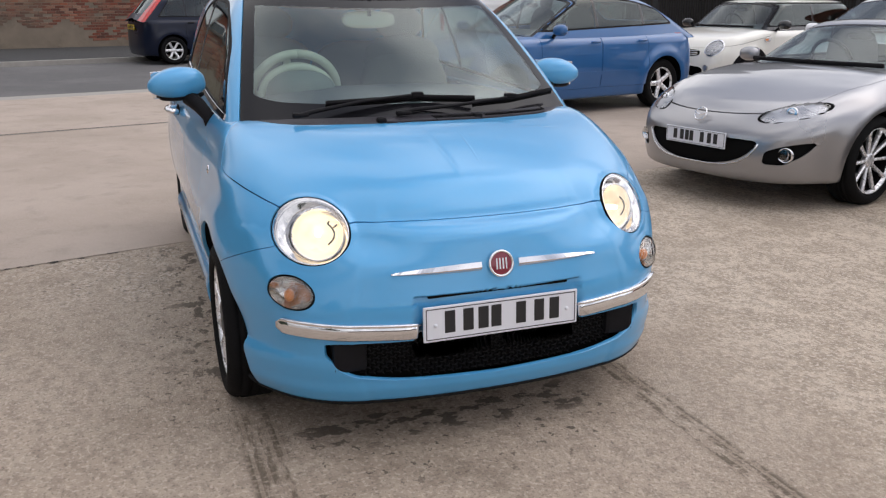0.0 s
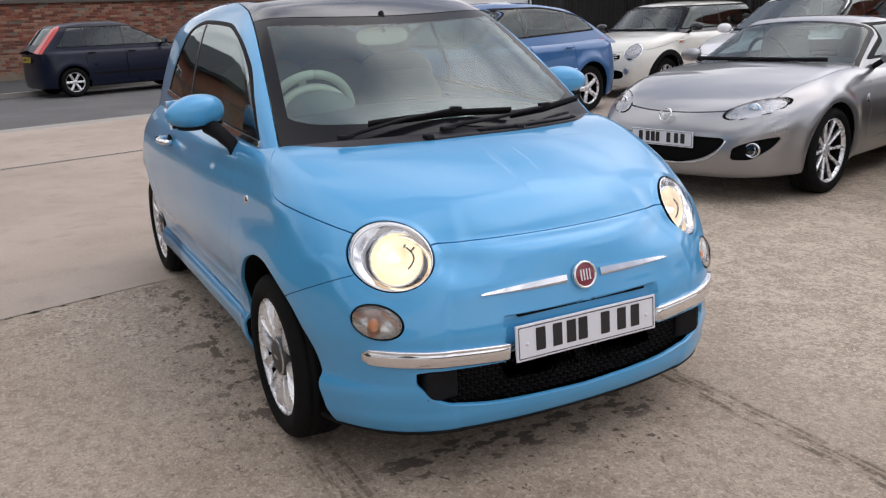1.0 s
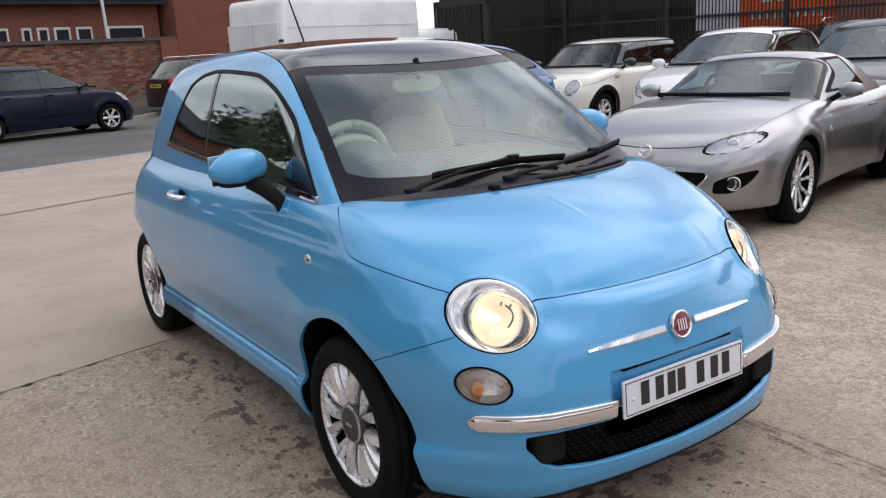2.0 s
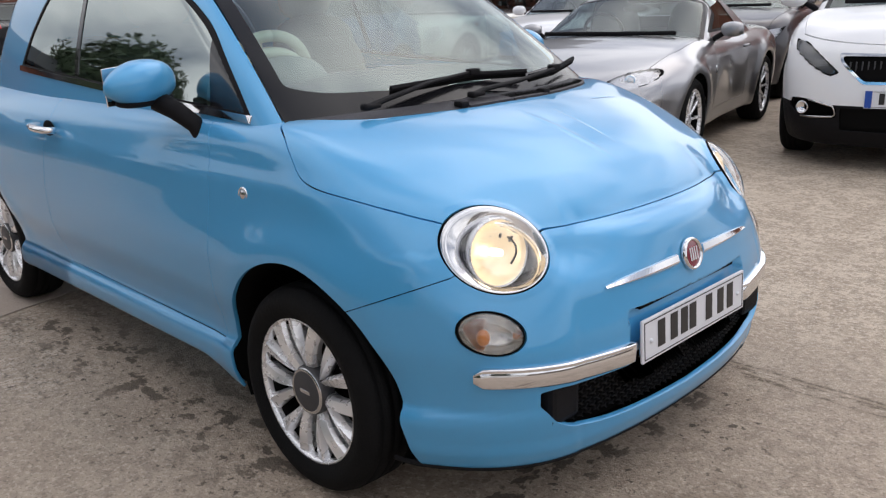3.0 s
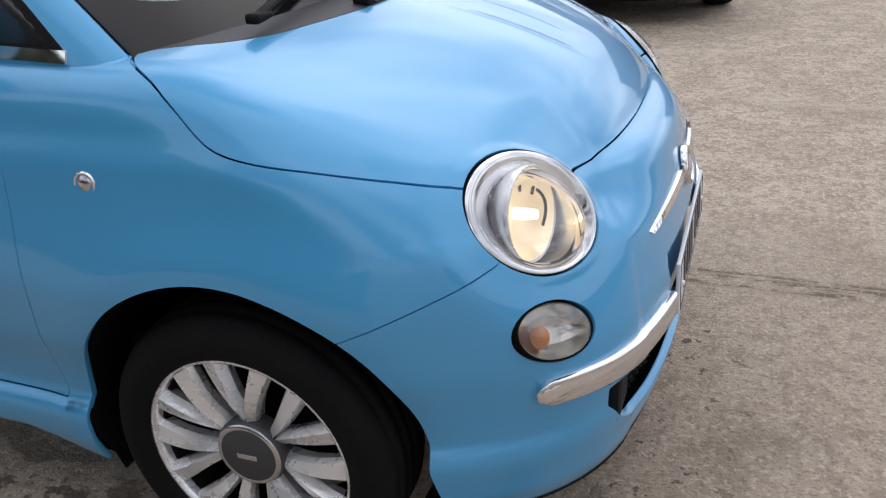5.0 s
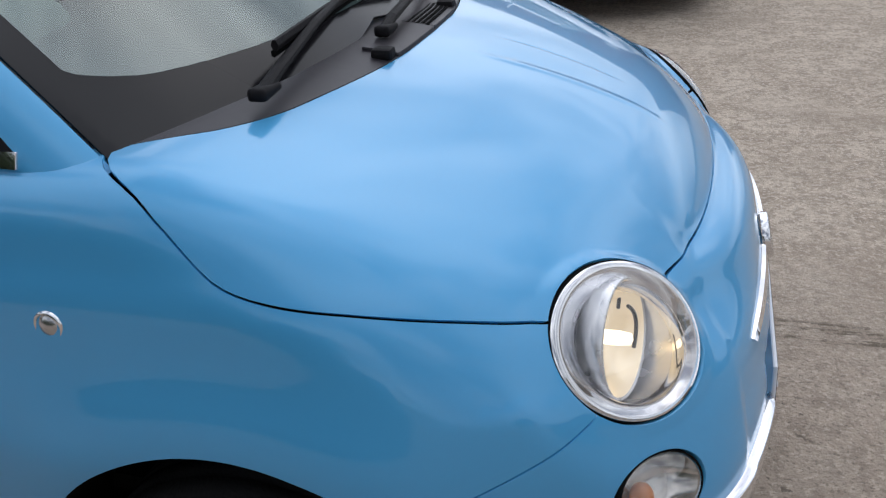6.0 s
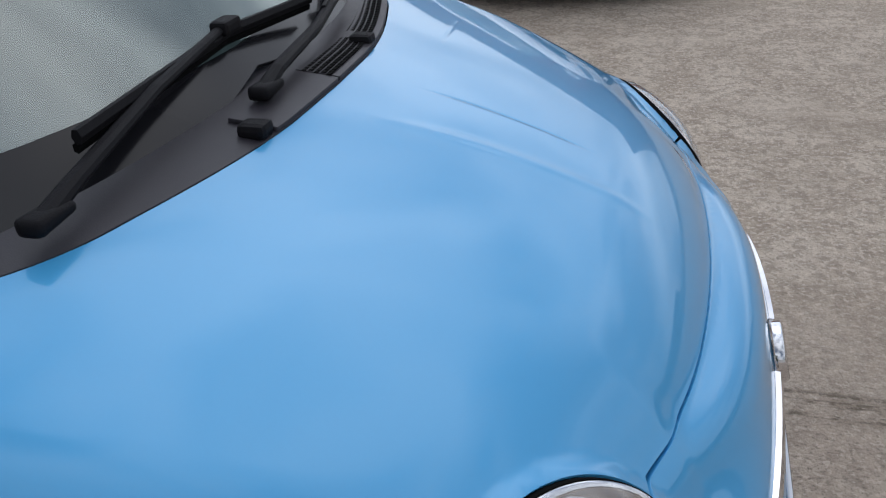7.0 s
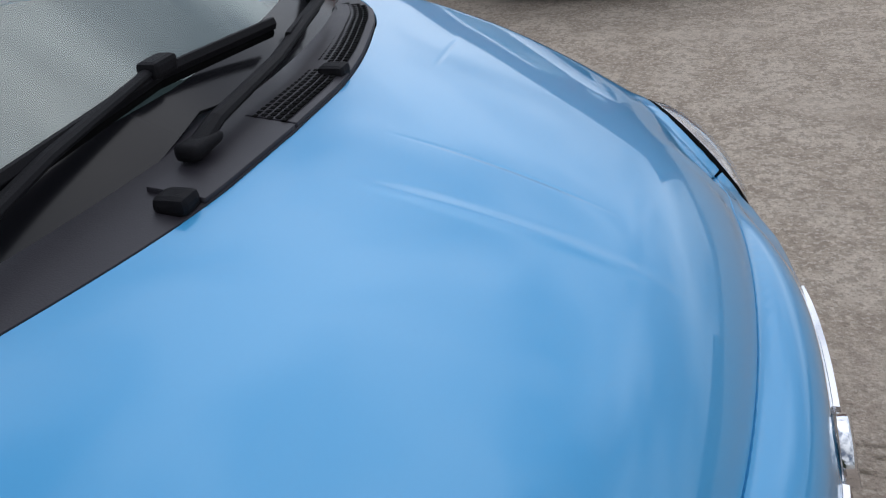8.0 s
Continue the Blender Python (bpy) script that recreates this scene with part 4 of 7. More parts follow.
    for row in range(9):
        zz = .258 + row * .0155
        for k in range(-17, 18):
            yy = k * .026 + (.013 if row % 2 else 0)
            if abs(yy) > .43 or zz < .25 + .02 * (yy / .43) ** 2:
                continue
            for dy, dz in ((.0065, .0), (.013, .0078), (.013, -.0078)):
                p0, p1 = (yy + (0 if dz else -.0065), zz), (yy + dy, zz + dz)
                if dz:
                    p0 = (yy + .0065, zz)
                d = Vector((0, p1[0] - p0[0], p1[1] - p0[1]))
                nn = Vector((0, -d.z, d.y)).normalized() * .0016
                xa, xb = front_x(p0[0]) - .012, front_x(p1[0]) - .012
                q = [Vector((xa, *p0)) + nn, Vector((xb, *p1)) + nn, Vector((xb, *p1)) - nn, Vector((xa, *p0)) - nn]
                f4 = [wires.verts.new(c) for c in q] + [wires.verts.new(c - Vector((.012, 0, 0))) for c in q]
                for idx in ((0, 1, 2, 3), (0, 4, 5, 1), (2, 6, 7, 3)):
                    wires.faces.new([f4[i] for i in idx])
    tagged(part("grille_mesh", wires, MESH_BLACK, gr, "black honeycomb mesh"), kind="stuff")
    plate(car, Matrix.Translation((.686, 0, .436)) @ Matrix.Rotation(radians(-3), 4, "Y"), PLATE_WHITE, (-.175, -.115, -.065, -.022, .062, .125, .178), "white front number plate with dark characters")
    part("dealer_line", box((.0012, .15, .004), (.6915, .04, .3915)), GREY_PLASTIC, car, "")
    # added black bar draws the shadow line under the overhang of the plate recess
    part("plate_shade_bar", box((.016, .47, .010), (nose_x(.2, .531) - .012, 0, .5150), .003), SHADOW_BLACK, car, "black bar as painted shade over the number plate")
    # badge
    bt = Matrix.Translation((nose_x(0, .5975) + .002, 0, .5975)) @ Matrix.Rotation(radians(76), 4, "Y")
    bd = part("badge", lathe([(.0425, 0), (.0425, .010), (.039, .014), (.035, .012), (.034, .008)], 48, bt), CHROME, car, "round badge with a chrome rim", True)
    part("badge_face", lathe([(0, .0115), (.02, .0108), (.035, .008)], 48, bt), BADGE_RED, bd, "dark red badge face", True)
    for k in (-1.5, -.5, .5, 1.5):
        part("badge_bar", box((.0335, .0042, .0015), (0, k * .0105, .0118), turn=None), PLATE_WHITE, bd, "", at=bt)
    # tow-hook cover ring
    part("towing_cover", lathe([(.026, 0), (.0275, .0012), (.029, 0)], 32, Matrix.Translation((.597, -.455, .222)) @ Vector((.85, -.35, -.1)).to_track_quat("Z", "X").to_matrix().to_4x4()), PAINT, car, "", True)
    panel("lip_spoiler", low, [.185 - z, x - .3], BLACK_PLASTIC, car, "black under-lip", lift=.004, thick=.01)
    # wheels
    style = dict(root=.0085, tip=.0235, hub=.57, bow=.012, mark=True, sharp=True, twist=-.030, join=-.125, ridge=.55, lip=.962)
    for xw, rr in ((0.012, 1), (-2.3, 1)):
        for s in (-1, 1):
            wheel(car, (xw, (.706 if xw > -1 else .672) * s, .284), s < 0, .284, .198, .18, 14, style, .064)
            yo, yi = .80 * s, .44 * s
            liner = bmesh.new()
            seg, prof = 28, []
            for i in range(seg + 1):
                an = radians(-24 + 228 * i / seg)
                lx, lz = xw + .336 * math.cos(an), .303 + .336 * math.sin(an)
                lo_ = last_inside(.4, .9, lambda t: np.stack([0 * t + lx, t, 0 * t + max(lz, .21)], -1))
                prof.append([liner.verts.new((lx, yv, lz)) for yv in ((lo_ - .014) * s, yi)])
            for p0, p1 in zip(prof, prof[1:]):
                liner.faces.new((p0[0], p0[1], p1[1], p1[0]))
            liner.faces.new([p[1] for p in prof])
            part("wheel_arch_liner", liner, SHADOW_BLACK, car, "black wheel arch liner", True)
    # aerial
    ae = part("aerial", tube([(-1.74, 0, 1.472), (-1.745, 0, 1.50), (-1.86, 0, 1.68), (-1.90, 0, 1.74)], .006, 8, 1, .5), BLACK_PLASTIC, car, "black roof aerial", True)
    part("aerial_foot", blob(.03, .02, .018, 2, 16, 10, (-1.74, 0, 1.474)), BLACK_PLASTIC, ae, "", True)
    # washer jets, intake slots
    for s in (-1, 1):
        part("washer_jet", box((.036, .032, .020), (.030, .184 * s, .964), .008), BLACK_PLASTIC, car, "black washer jet")
    low_x, low_a, low_z = low[0][:, 0], np.abs(low[0][:, 1]), low[0][:, 2]
    edge_gap = low_x - cowl_x(low_a)
    for lo_, hi_, lab in ((-.168, .012, "raised plastic strip along the bonnet edge"), (.016, .50, "raised plastic strip with air slots")):
        panel("cowl_strip", low, [-edge_gap - .003, edge_gap + .066, low[0][:, 1] - lo_, hi_ - low[0][:, 1], low_z - .90], GREY_PLASTIC, car, lab, lift=.006, thick=.006)
    slots, strip_z = [], {}
    for yc, n0 in ((.10, 15), (.365, 26)):
        for i in range(n0):
            yy = yc + (i - n0 / 2) * .0112
            strip_z[yc, i] = top_z(float(cowl_x(np.array([abs(yy)]))[0]) - .016, yy)
            for j in range(5):
                yy = yc + (i - n0 / 2) * .0112 + (.0056 if j % 2 else 0)
                xx = float(cowl_x(np.array([abs(yy)]))[0]) - .016 - j * .0095
                slots.append(box((.0066, .0078, .0016), (xx, yy, strip_z[yc, i] + .0072 + .0008 * j), 0))
    tagged(part("air_intake", join(*slots), SHADOW_BLACK, car, "rows of small air intake slots"), kind="stuff")
    # wipers
    for pivot, arm, bl in (((-.042, -.47, .982), ((-.048, -.40, .996), (-.066, -.22, 1.022), (-.088, -.01, 1.036)), ((-.070, -.36, 1.020), (-.086, -.01, 1.028), (-.060, .21, 1.020))), ((.004, -.105, .980), ((.0, -.05, .992), (-.014, .12, 1.0), (-.052, .34, 1.016)), ((-.030, .19, 1.006), (-.064, .36, 1.012), (-.150, .58, 1.030)))):
        wp = part("wiper", tube([pivot, *arm], .0125, 10, .7, .62), BLACK_PLASTIC, car, "black windscreen wiper", False)
        cap = box((.028, .056, .019), (0, 0, 0), .007)
        for vv in cap.verts:
            vv.co.z *= 1.0 if vv.co.y < 0 else .6
        part("wiper_pivot", cap, BLACK_PLASTIC, wp, "", True, at=Matrix.Translation(Vector(pivot) + Vector((0, .012, .002))))
        part("wiper_blade", tube(bl, .0060, 6, 1.5, .95), BLACK_PLASTIC, wp, "", False)
        part("blade_rubber", tube([Vector(q) - Vector((.004, 0, .012)) for q in bl], .004, 5, 1.6), SHADOW_BLACK, wp)
        part("blade_clip", box((.026, .045, .020), (bl[1][0], bl[1][1], bl[1][2] + .008), .006), BLACK_PLASTIC, wp)
    # cabin
    part("dashboard", blob(.33, .60, .13, 3.2, 36, 18, (-.46, 0, .90)), DASH, car, "grey dashboard top", True)
    ih = part("instrument_hood", blob(.115, .145, .105, 2.4, 28, 16, (-.60, -.34, .99)), POD_GREY, car, "grey-green instrument hood with a cream rim", True)
    part("hood_rim", tube([(-.675, -.34 + .150 * math.cos(t), .975 + .128 * math.sin(t)) for t in np.linspace(-.3, math.pi + .3, 25)], .020, 10), CREAM, ih, "cream rim of the instrument hood", True)
    st = Matrix.Translation((-.74, -.34, .99)) @ Matrix.Rotation(radians(-66), 4, "Y")
    ring = [(.183 * math.cos(t), .183 * math.sin(t), 0) for t in np.linspace(0, 2 * math.pi, 41)]
    sw = part("steering_wheel", tube(ring, .019, 10), CREAM, car, "cream steering wheel", True, at=st)
    part("steering_hub", blob(.075, .07, .03, 2.4, 20, 12), CREAM, sw, "cream steering wheel hub", True)
    for an in (-15, 195, 270):
        part("steering_spoke", tube([(0, 0, 0), (.18 * math.cos(radians(an)), .18 * math.sin(radians(an)), 0)], .016, 8, .5), CREAM, sw)
    for s in (-1, 1):
        seat = part("front_seat", blob(.09, .24, .30, 2.8, 24, 18, (-1.32, .34 * s, .84)), SEAT_PALE, car, "pale beige cloth front seat", True)
        part("seat_top", blob(.085, .20, .11, 2.4, 24, 14, (-1.35, .34 * s, 1.09)), SEAT_PALE, seat, "pale upper backrest", True)
        part("headrest", blob(.055, .13, .085, 2.2, 24, 14, (-1.40, .34 * s, 1.26)), SEAT_PALE, seat, "rounded pale headrest", True)
        part("seat_base", blob(.27, .24, .10, 3, 24, 14, (-1.06, .34 * s, .56)), SEAT_PALE, seat, "", True)
        part("rear_seat", blob(.08, .28, .26, 2.8, 20, 14, (-2.15, .30 * s, .88)), SEAT_PALE, car, "pale rear seat back", True)
    rm = part("interior_mirror", blob(.016, .115, .035, 3, 24, 12, (-.66, -.03, 1.292)), CREAM, car, "light interior rear-view mirror", True)
    part("mirror_arm", tube([(-.65, -.03, 1.31), (-.64, -.03, 1.36), (-.66, -.03, 1.385)], .012, 8), BLACK_PLASTIC, rm)
    part("sensor_housing", blob(.035, .06, .02, 2.6, 20, 12, (-.71, -.03, 1.345)), BLACK_PLASTIC, car, "black sensor housing behind the glass", True)
    part("cabin_floor", box((2.2, 1.3, .03), (-1.3, 0, .40)), SHADOW_BLACK, car)
    return car


small_car = build_small_car()


# ---- the other parked cars: one builder, a sheet of sizes for each ----
def poly_field(u, v, pts, soft=.0):
    """Inside distance to a convex outline given counter-clockwise."""
    d = np.full(u.shape, 9.0)
    for (ua, va), (ub, vb) in zip(pts, pts[1:] + pts[:1]):
        L = math.hypot(ub - ua, vb - va)
        e = ((ub - ua) * (v - va) - (vb - va) * (u - ua)) / L
        d = -smax(-d, -e, soft) if soft else np.minimum(d, e)
    return d


def car_lower(p, S):
    x, a, z = p[..., 0], np.abs(p[..., 1]), p[..., 2]
    zb, hw, wb = S["belt"], S["hw"], S["wb"]
    width = hw * curve(z, [.1, .28, .45, .62, zb - .14, zb - .03, zb + .12], [.90, .955, .985, 1.0, .985, .94, .85])
    plan = 1 - S.get("taper", .05) * np.clip(x / S["nose"], 0, 1) ** 2 - .06 * np.clip((-wb - x) / .8, 0, 1) ** 2 - S.get("waist", .0) * np.exp(-((x + wb * .5) / .5) ** 2)
    r1, r2, wr = np.hypot(x, z - S["wr"]), np.hypot(x + wb, z - S["wr"]), S["arch"] + .04
    flare = S.get("flare", .015) * (np.exp(-((r1 - wr) / .07) ** 2) + np.exp(-((r2 - wr) / .07) ** 2))
    side = a - width * plan - flare
    top = (z - (curve(x, *S["top"]) - (S.get("crown", .08) + .1 * np.clip(x / S["nose"], 0, 1)) * a * a)) * .95
    nb, nq = S.get("round", (.22, .30))
    front = x - (S["nose"] + curve(z, *S["front"]) - nb * a * a - nq * a**4)
    tail = -x - (wb + S["rear"] + curve(z, *S["back"]) - .10 * a * a - .2 * a**4)
    f = smax(side, front, S.get("kf", .22))
    f = smax(f, tail, .2)
    f = smax(f, top, S.get("kt", .10))
    return smax(f, S.get("clear", .17) - z, .04)


def car_upper(p, S):
    x, a, z = p[..., 0], np.abs(p[..., 1]), p[..., 2]
    (x0, z0), (x1, z1), zr = S["screen_foot"], S["screen_top"], S["roof"][1]
    side = a - S["hw"] * curve(z, [S["belt"] - .15, S["belt"], max(zr) - .05, max(zr) + .1], [.95, S.get("glass_w", .90), S.get("roof_w", .70), .60]) * (1 - .08 * np.clip((-S["wb"] * .7 - x) / 1.4, 0, 1) ** 2)
    roof = z - (curve(x, *S["roof"]) - .10 * a * a - .1 * a**4)
    L = math.hypot(x1 - x0, z1 - z0)
    screen = ((x - x0) * (z1 - z0) - (z - z0) * (x1 - x0)) / L + .18 * a * a
    (x2, z2), (x3, z3) = S["rear_foot"], S["rear_top"]
    L = math.hypot(x3 - x2, z3 - z2)
    rear = -((x - x2) * (z3 - z2) - (z - z2) * (x3 - x2)) / L + .15 * a * a
    f = smax(side, roof, .10)
    f = smax(f, screen, .05)
    return smax(f, rear, .08)


def build_car(S, paint, m, name, label, group="cars parked in the yard"):
    car = tagged(new(name), label, "car", group)
    car.matrix_basis = m
    fine = S.get("fine", 1.0)
    low = skin(lambda p: car_lower(p, S), S.get("axis", .5), -S["wb"], .0, int(80 * fine), int(200 * fine), (int(30 * fine), int(70 * fine)))
    up = skin(lambda p: car_upper(p, S), S["belt"], min(-1.9, S["rear_top"][0]), S["screen_top"][0] - .1, int(50 * fine), int(120 * fine), (int(26 * fine), int(36 * fine)), half=True)
    v, _, n = low
    x, y, a, z = v[:, 0], v[:, 1], np.abs(v[:, 1]), v[:, 2]
    g = .0025
    out = np.where(z > S["belt"] - .10, car_upper(v, S) + .035, 1.0)
    arch = np.minimum(np.hypot(x, z - S["wr"]), np.hypot(x + S["wb"], z - S["wr"])) - S["arch"]
    keep = [arch]
    cut = {}
    for key, (fn, mat, lab, lift) in S["cuts"].items():
        cut[key] = fn(x, a, z)
        keep.append(-cut[key] - g)
    skirt = z - S.get("skirt", .0) if S.get("skirt") else None
    foot = x - curve(a, [0, .4, .6, .75, .95], [S["screen_foot"][0] + .10, S["screen_foot"][0] + .07, S["screen_foot"][0] + .02, S["screen_foot"][0] - .06, S["screen_foot"][0] - .25])
    bn = S["bonnet"](x, a, z)
    panel("inner_shell", low, [arch, np.where(z > S["belt"] - .04, -1.0, 1.0)], SHADOW_BLACK, car, "", lift=-.02, thick=0)
    panel("bonnet", low, [np.minimum(bn - g, foot), *keep], paint, car, "")
    panel("scuttle", low, [-foot - .002, x - S["screen_foot"][0] + .30, z - S["belt"] + .03, S["hw"] * .84 - a, out + .02], BLACK_PLASTIC, car, "black scuttle below the windscreen")
    body = -np.minimum(bn + g, foot + .003)
    doors = np.full(len(v), -1.0)
    for x0, x1 in S["doors"]:
        doors = np.maximum(doors, np.minimum(np.minimum(x0 - x, x - x1), z - .32))
    panel("body", low, [body, -doors - g, out, *keep] + ([skirt] if skirt is not None else []), paint, car, "")
    if skirt is not None:
        panel("lower_cladding", low, [-skirt - .001, *keep], BLACK_PLASTIC, car, "black plastic lower trim")
    for x0, x1 in S["doors"]:
        for s in (-1, 1):
            d = panel("door_panel", low, [y * s, x0 - x - g, x - x1 - g, z - .32 - g, S["belt"] + .08 - z, out], paint, car, "")
            if d:
                yh = .995 * S["hw"]
                part("door_handle", tube([(x1 + .20, yh * s, S["belt"] - .105), (x1 + .17, (yh + .018) * s, S["belt"] - .10), (x1 + .07, (yh + .018) * s, S["belt"] - .10), (x1 + .05, yh * s, S["belt"] - .105)], .012, 8), S.get("handle", paint), d, "", True)
    for key, (fn, mat, lab, lift) in S["cuts"].items():
        for s in ((-1, 1) if key.endswith("lamp") or key.endswith("pod") else (0,)):
            sides = [y * s] if s else []
            base = key.rstrip("0123456789")
            c = panel(base, low, sides + [cut[key], arch], mat, car, lab, lift=lift, thick=.004)
            if c and base == "head_lamp":
                panel("lamp_edge", low, sides + [.006 - np.abs(cut[key]), arch], SHADOW_BLACK, c, "", lift=.001, thick=.004)
                panel("lamp_lens", low, sides + [cut[key] - .003, arch], LENS, c, "", lift=.004, thick=0).visible_shadow = False
                uu = cut[key]
                for px, py, pr in S.get("projectors", ()):
                    tr = Matrix.Translation((px, py * s, S["projector_z"])) @ Vector((1, .2 * s, .1)).to_track_quat("Z", "X").to_matrix().to_4x4()
                    part("projector", lathe([(0, .012), (pr * .5, .009), (pr * .85, .0), (pr, .004), (pr * 1.08, -.01)], 24, tr), CHROME, c, "", True)
    # glasshouse
    v, _, n = up
    x, y, a, z = v[:, 0], v[:, 1], np.abs(v[:, 1]), v[:, 2]
    above = car_lower(v, S) + .01
    (x0, z0), (x1, z1) = S["screen_foot"], S["screen_top"]
    L = math.hypot(x1 - x0, z1 - z0)
    lift_ = ((x - x0) * (x1 - x0) + (z - z0) * (z1 - z0)) / L
    wide = S["hw"] * curve(lift_ / L, [0, 1], [S.get("screen_w", .86), S.get("screen_w", .86) - .15])
    in_scr = -smax(a - wide, lift_ - (L - .0 * a), .05)
    front = np.where(x > x1 - .25, 1.0, -1.0) * 9
    scr = np.minimum(in_scr, front)
    win = S["windows"](x, z)
    (x2, z2), (x3, z3) = S["rear_foot"], S["rear_top"]
    rscr = np.minimum(poly_field(a, z, [(-.1, z2 + .08), (S["hw"] * .70, z2 + .08), (S["hw"] * .58, z3 - .04), (-.1, z3 - .04)], .04), np.where(x < x3 + .02, 9.0, -9.0))
    rscr = np.where(x < x3 + .02, rscr, -1.0)
    win = np.minimum(win, np.minimum(-scr - .02, -rscr - .02))
    rmat = S.get("roof_mat", paint)
    roofp = np.minimum(-win - .001, np.minimum(-scr - .001, -rscr - .001))
    pill = z - S.get("roof_line", 9.0) + 0 * x
    panel("pillar_frame" if S.get("roof_mat") else "roof", up, [roofp, above] + ([-pill] if S.get("roof_mat") else []), S.get("pillar_mat", paint), car, "")
    if S.get("roof_mat"):
        panel("roof", up, [roofp, above, pill - .002], rmat, car, "")
    panel("windscreen", up, [scr - .035, above], CAR_SCREEN, car, "", thick=0).visible_shadow = False
    panel("windscreen_border", up, [scr, .035 - scr, above], FRIT, car, "", thick=.004)
    panel("rear_window", up, [rscr, above], S.get("dark_glass", CAR_GLASS), car, "", thick=0)
    posts = S.get("posts", ())
    for s in (-1, 1):
        here = y * s
        panel("window_trim", up, [here, win, .02 - win, above], BLACK_PLASTIC, car, "", lift=.001, thick=.004)
        edges = [9.0, *posts, -9.0]
        for e0, e1 in zip(edges, edges[1:]):
            w = panel("side_window", up, [here, win - .02, e0 - .02 - x, x - e1 - .02, above], S.get("dark_glass", CAR_GLASS), car, "", lift=-.002, thick=0)
            if w:
                w.visible_shadow = False
        for e in posts:
            panel("window_post", up, [here, win - .018, .022 - np.abs(x - e), above], GLOSS_BLACK, car, "", thick=.004)
        mx, my, mz = S["mirror"]
        mm = Matrix.Translation((mx, my * s, mz)) @ Matrix.Diagonal((1, -s, 1, 1))
        ms = S.get("mirror_size", 1.0)
        mb = blob(.075 * ms, .105 * ms, .068 * ms, 2.4, 24, 14)
        for vv in mb.verts:
            vv.co.x *= 1.0 if vv.co.x > 0 else .4
        mir = part("door_mirror", mb, S.get("mirror_mat", paint), car, "", True, at=mm)
        part("mirror_glass", box((.004, .16, .09), (-.028, 0, 0), .001), CHROME, mir)
        part("mirror_arm", tube([(0, .07, -.03), (-.02, .14, -.07), (-.03, .18, -.10)], .022, 8), BLACK_PLASTIC, mir, "", True)
        for xw in (0, -S["wb"]):
            wheel(car, (xw, S["track"] * s, S["wr"]), s < 0, S["wr"], S["rim"], S.get("tyre_w", .2), S["spokes"], S["style"], .05)
            liner, prof = bmesh.new(), []
            for i in range(19):
                an = radians(-20 + 220 * i / 18)
                prof.append([liner.verts.new((xw + (S["arch"] + .004) * math.cos(an), yv * s, S["wr"] + (S["arch"] + .004) * math.sin(an))) for yv in (S["hw"] * .965, S["hw"] * .5)])
            for p0, p1 in zip(prof, prof[1:]):
                liner.faces.new((p0[0], p0[1], p1[1], p1[0]))
            liner.faces.new([p[1] for p in prof])
            part("wheel_arch_liner", liner, SHADOW_BLACK, car, "", True)
    # wipers
    fx, fz = S["screen_foot"]
    for y0, y1 in S.get("wipers", ((-.55, .05), (-.02, .58))):
        w = part("wiper", tube([(fx + .05 - .12 * (t * 1.0) ** 2, t, fz + .020) for t in np.linspace(y0, y1, 8)], .015, 6, 1.2), BLACK_PLASTIC, car, "", True)
    # cabin
    sx = S["screen_top"][0] - .45
    part("dashboard", blob(.40, S["hw"] * .74, .10, 3, 24, 12, (fx - .48, 0, S["belt"] - .06)), DASH, car, "", True)
    for s in (-1, 1):
        st = part("front_seat", blob(.10, .23, .36, 2.8, 16, 12, (sx, .36 * s, S["belt"] - .06)), SEAT_GREY, car, "", True)
        part("headrest", blob(.05, .12, .09, 2.2, 16, 10, (sx - .05, .36 * s, min(S["belt"] + .36, max(S["roof"][1]) - .14))), SEAT_GREY, st, "", True)
    wh = Matrix.Translation((fx - .72, -.36, S["belt"] + .03)) @ Matrix.Rotation(radians(-64), 4, "Y")
    part("steering_wheel", tube([(.18 * math.cos(t), .18 * math.sin(t), 0) for t in np.linspace(0, 2 * math.pi, 25)], .016, 8), BLACK_PLASTIC, car, "", True, at=wh)
    part("interior_mirror", blob(.014, .11, .03, 3, 16, 8, (S["screen_top"][0] + .05, 0, S["screen_top"][1] - .10)), BLACK_PLASTIC, car, "", True)
    part("cabin_floor", box((S["wb"] * .9, S["hw"] * 1.5, .03), (-S["wb"] * .5, 0, .38)), SHADOW_BLACK, car)
    for key, fn in S.get("extra", {}).items():
        fn(car, low, up)
    return car


def standing(across, along, turn=0.0):
    """A car's pose, nose towards the near end of the row."""
    return Matrix.Translation(spot(across, along)) @ Matrix.Rotation(YARD + math.pi + radians(turn), 4, "Z")


def face_bars(car, x, z, count, width, mat, name="grille_bar", gap=.03, droop=.25):
    for k in range(count):
        zz = z + k * gap
        part(name, tube([(x - droop * t * t, t, zz) for t in np.linspace(-width, width, 9)], .006, 6, 1.4), mat, car, "", True)


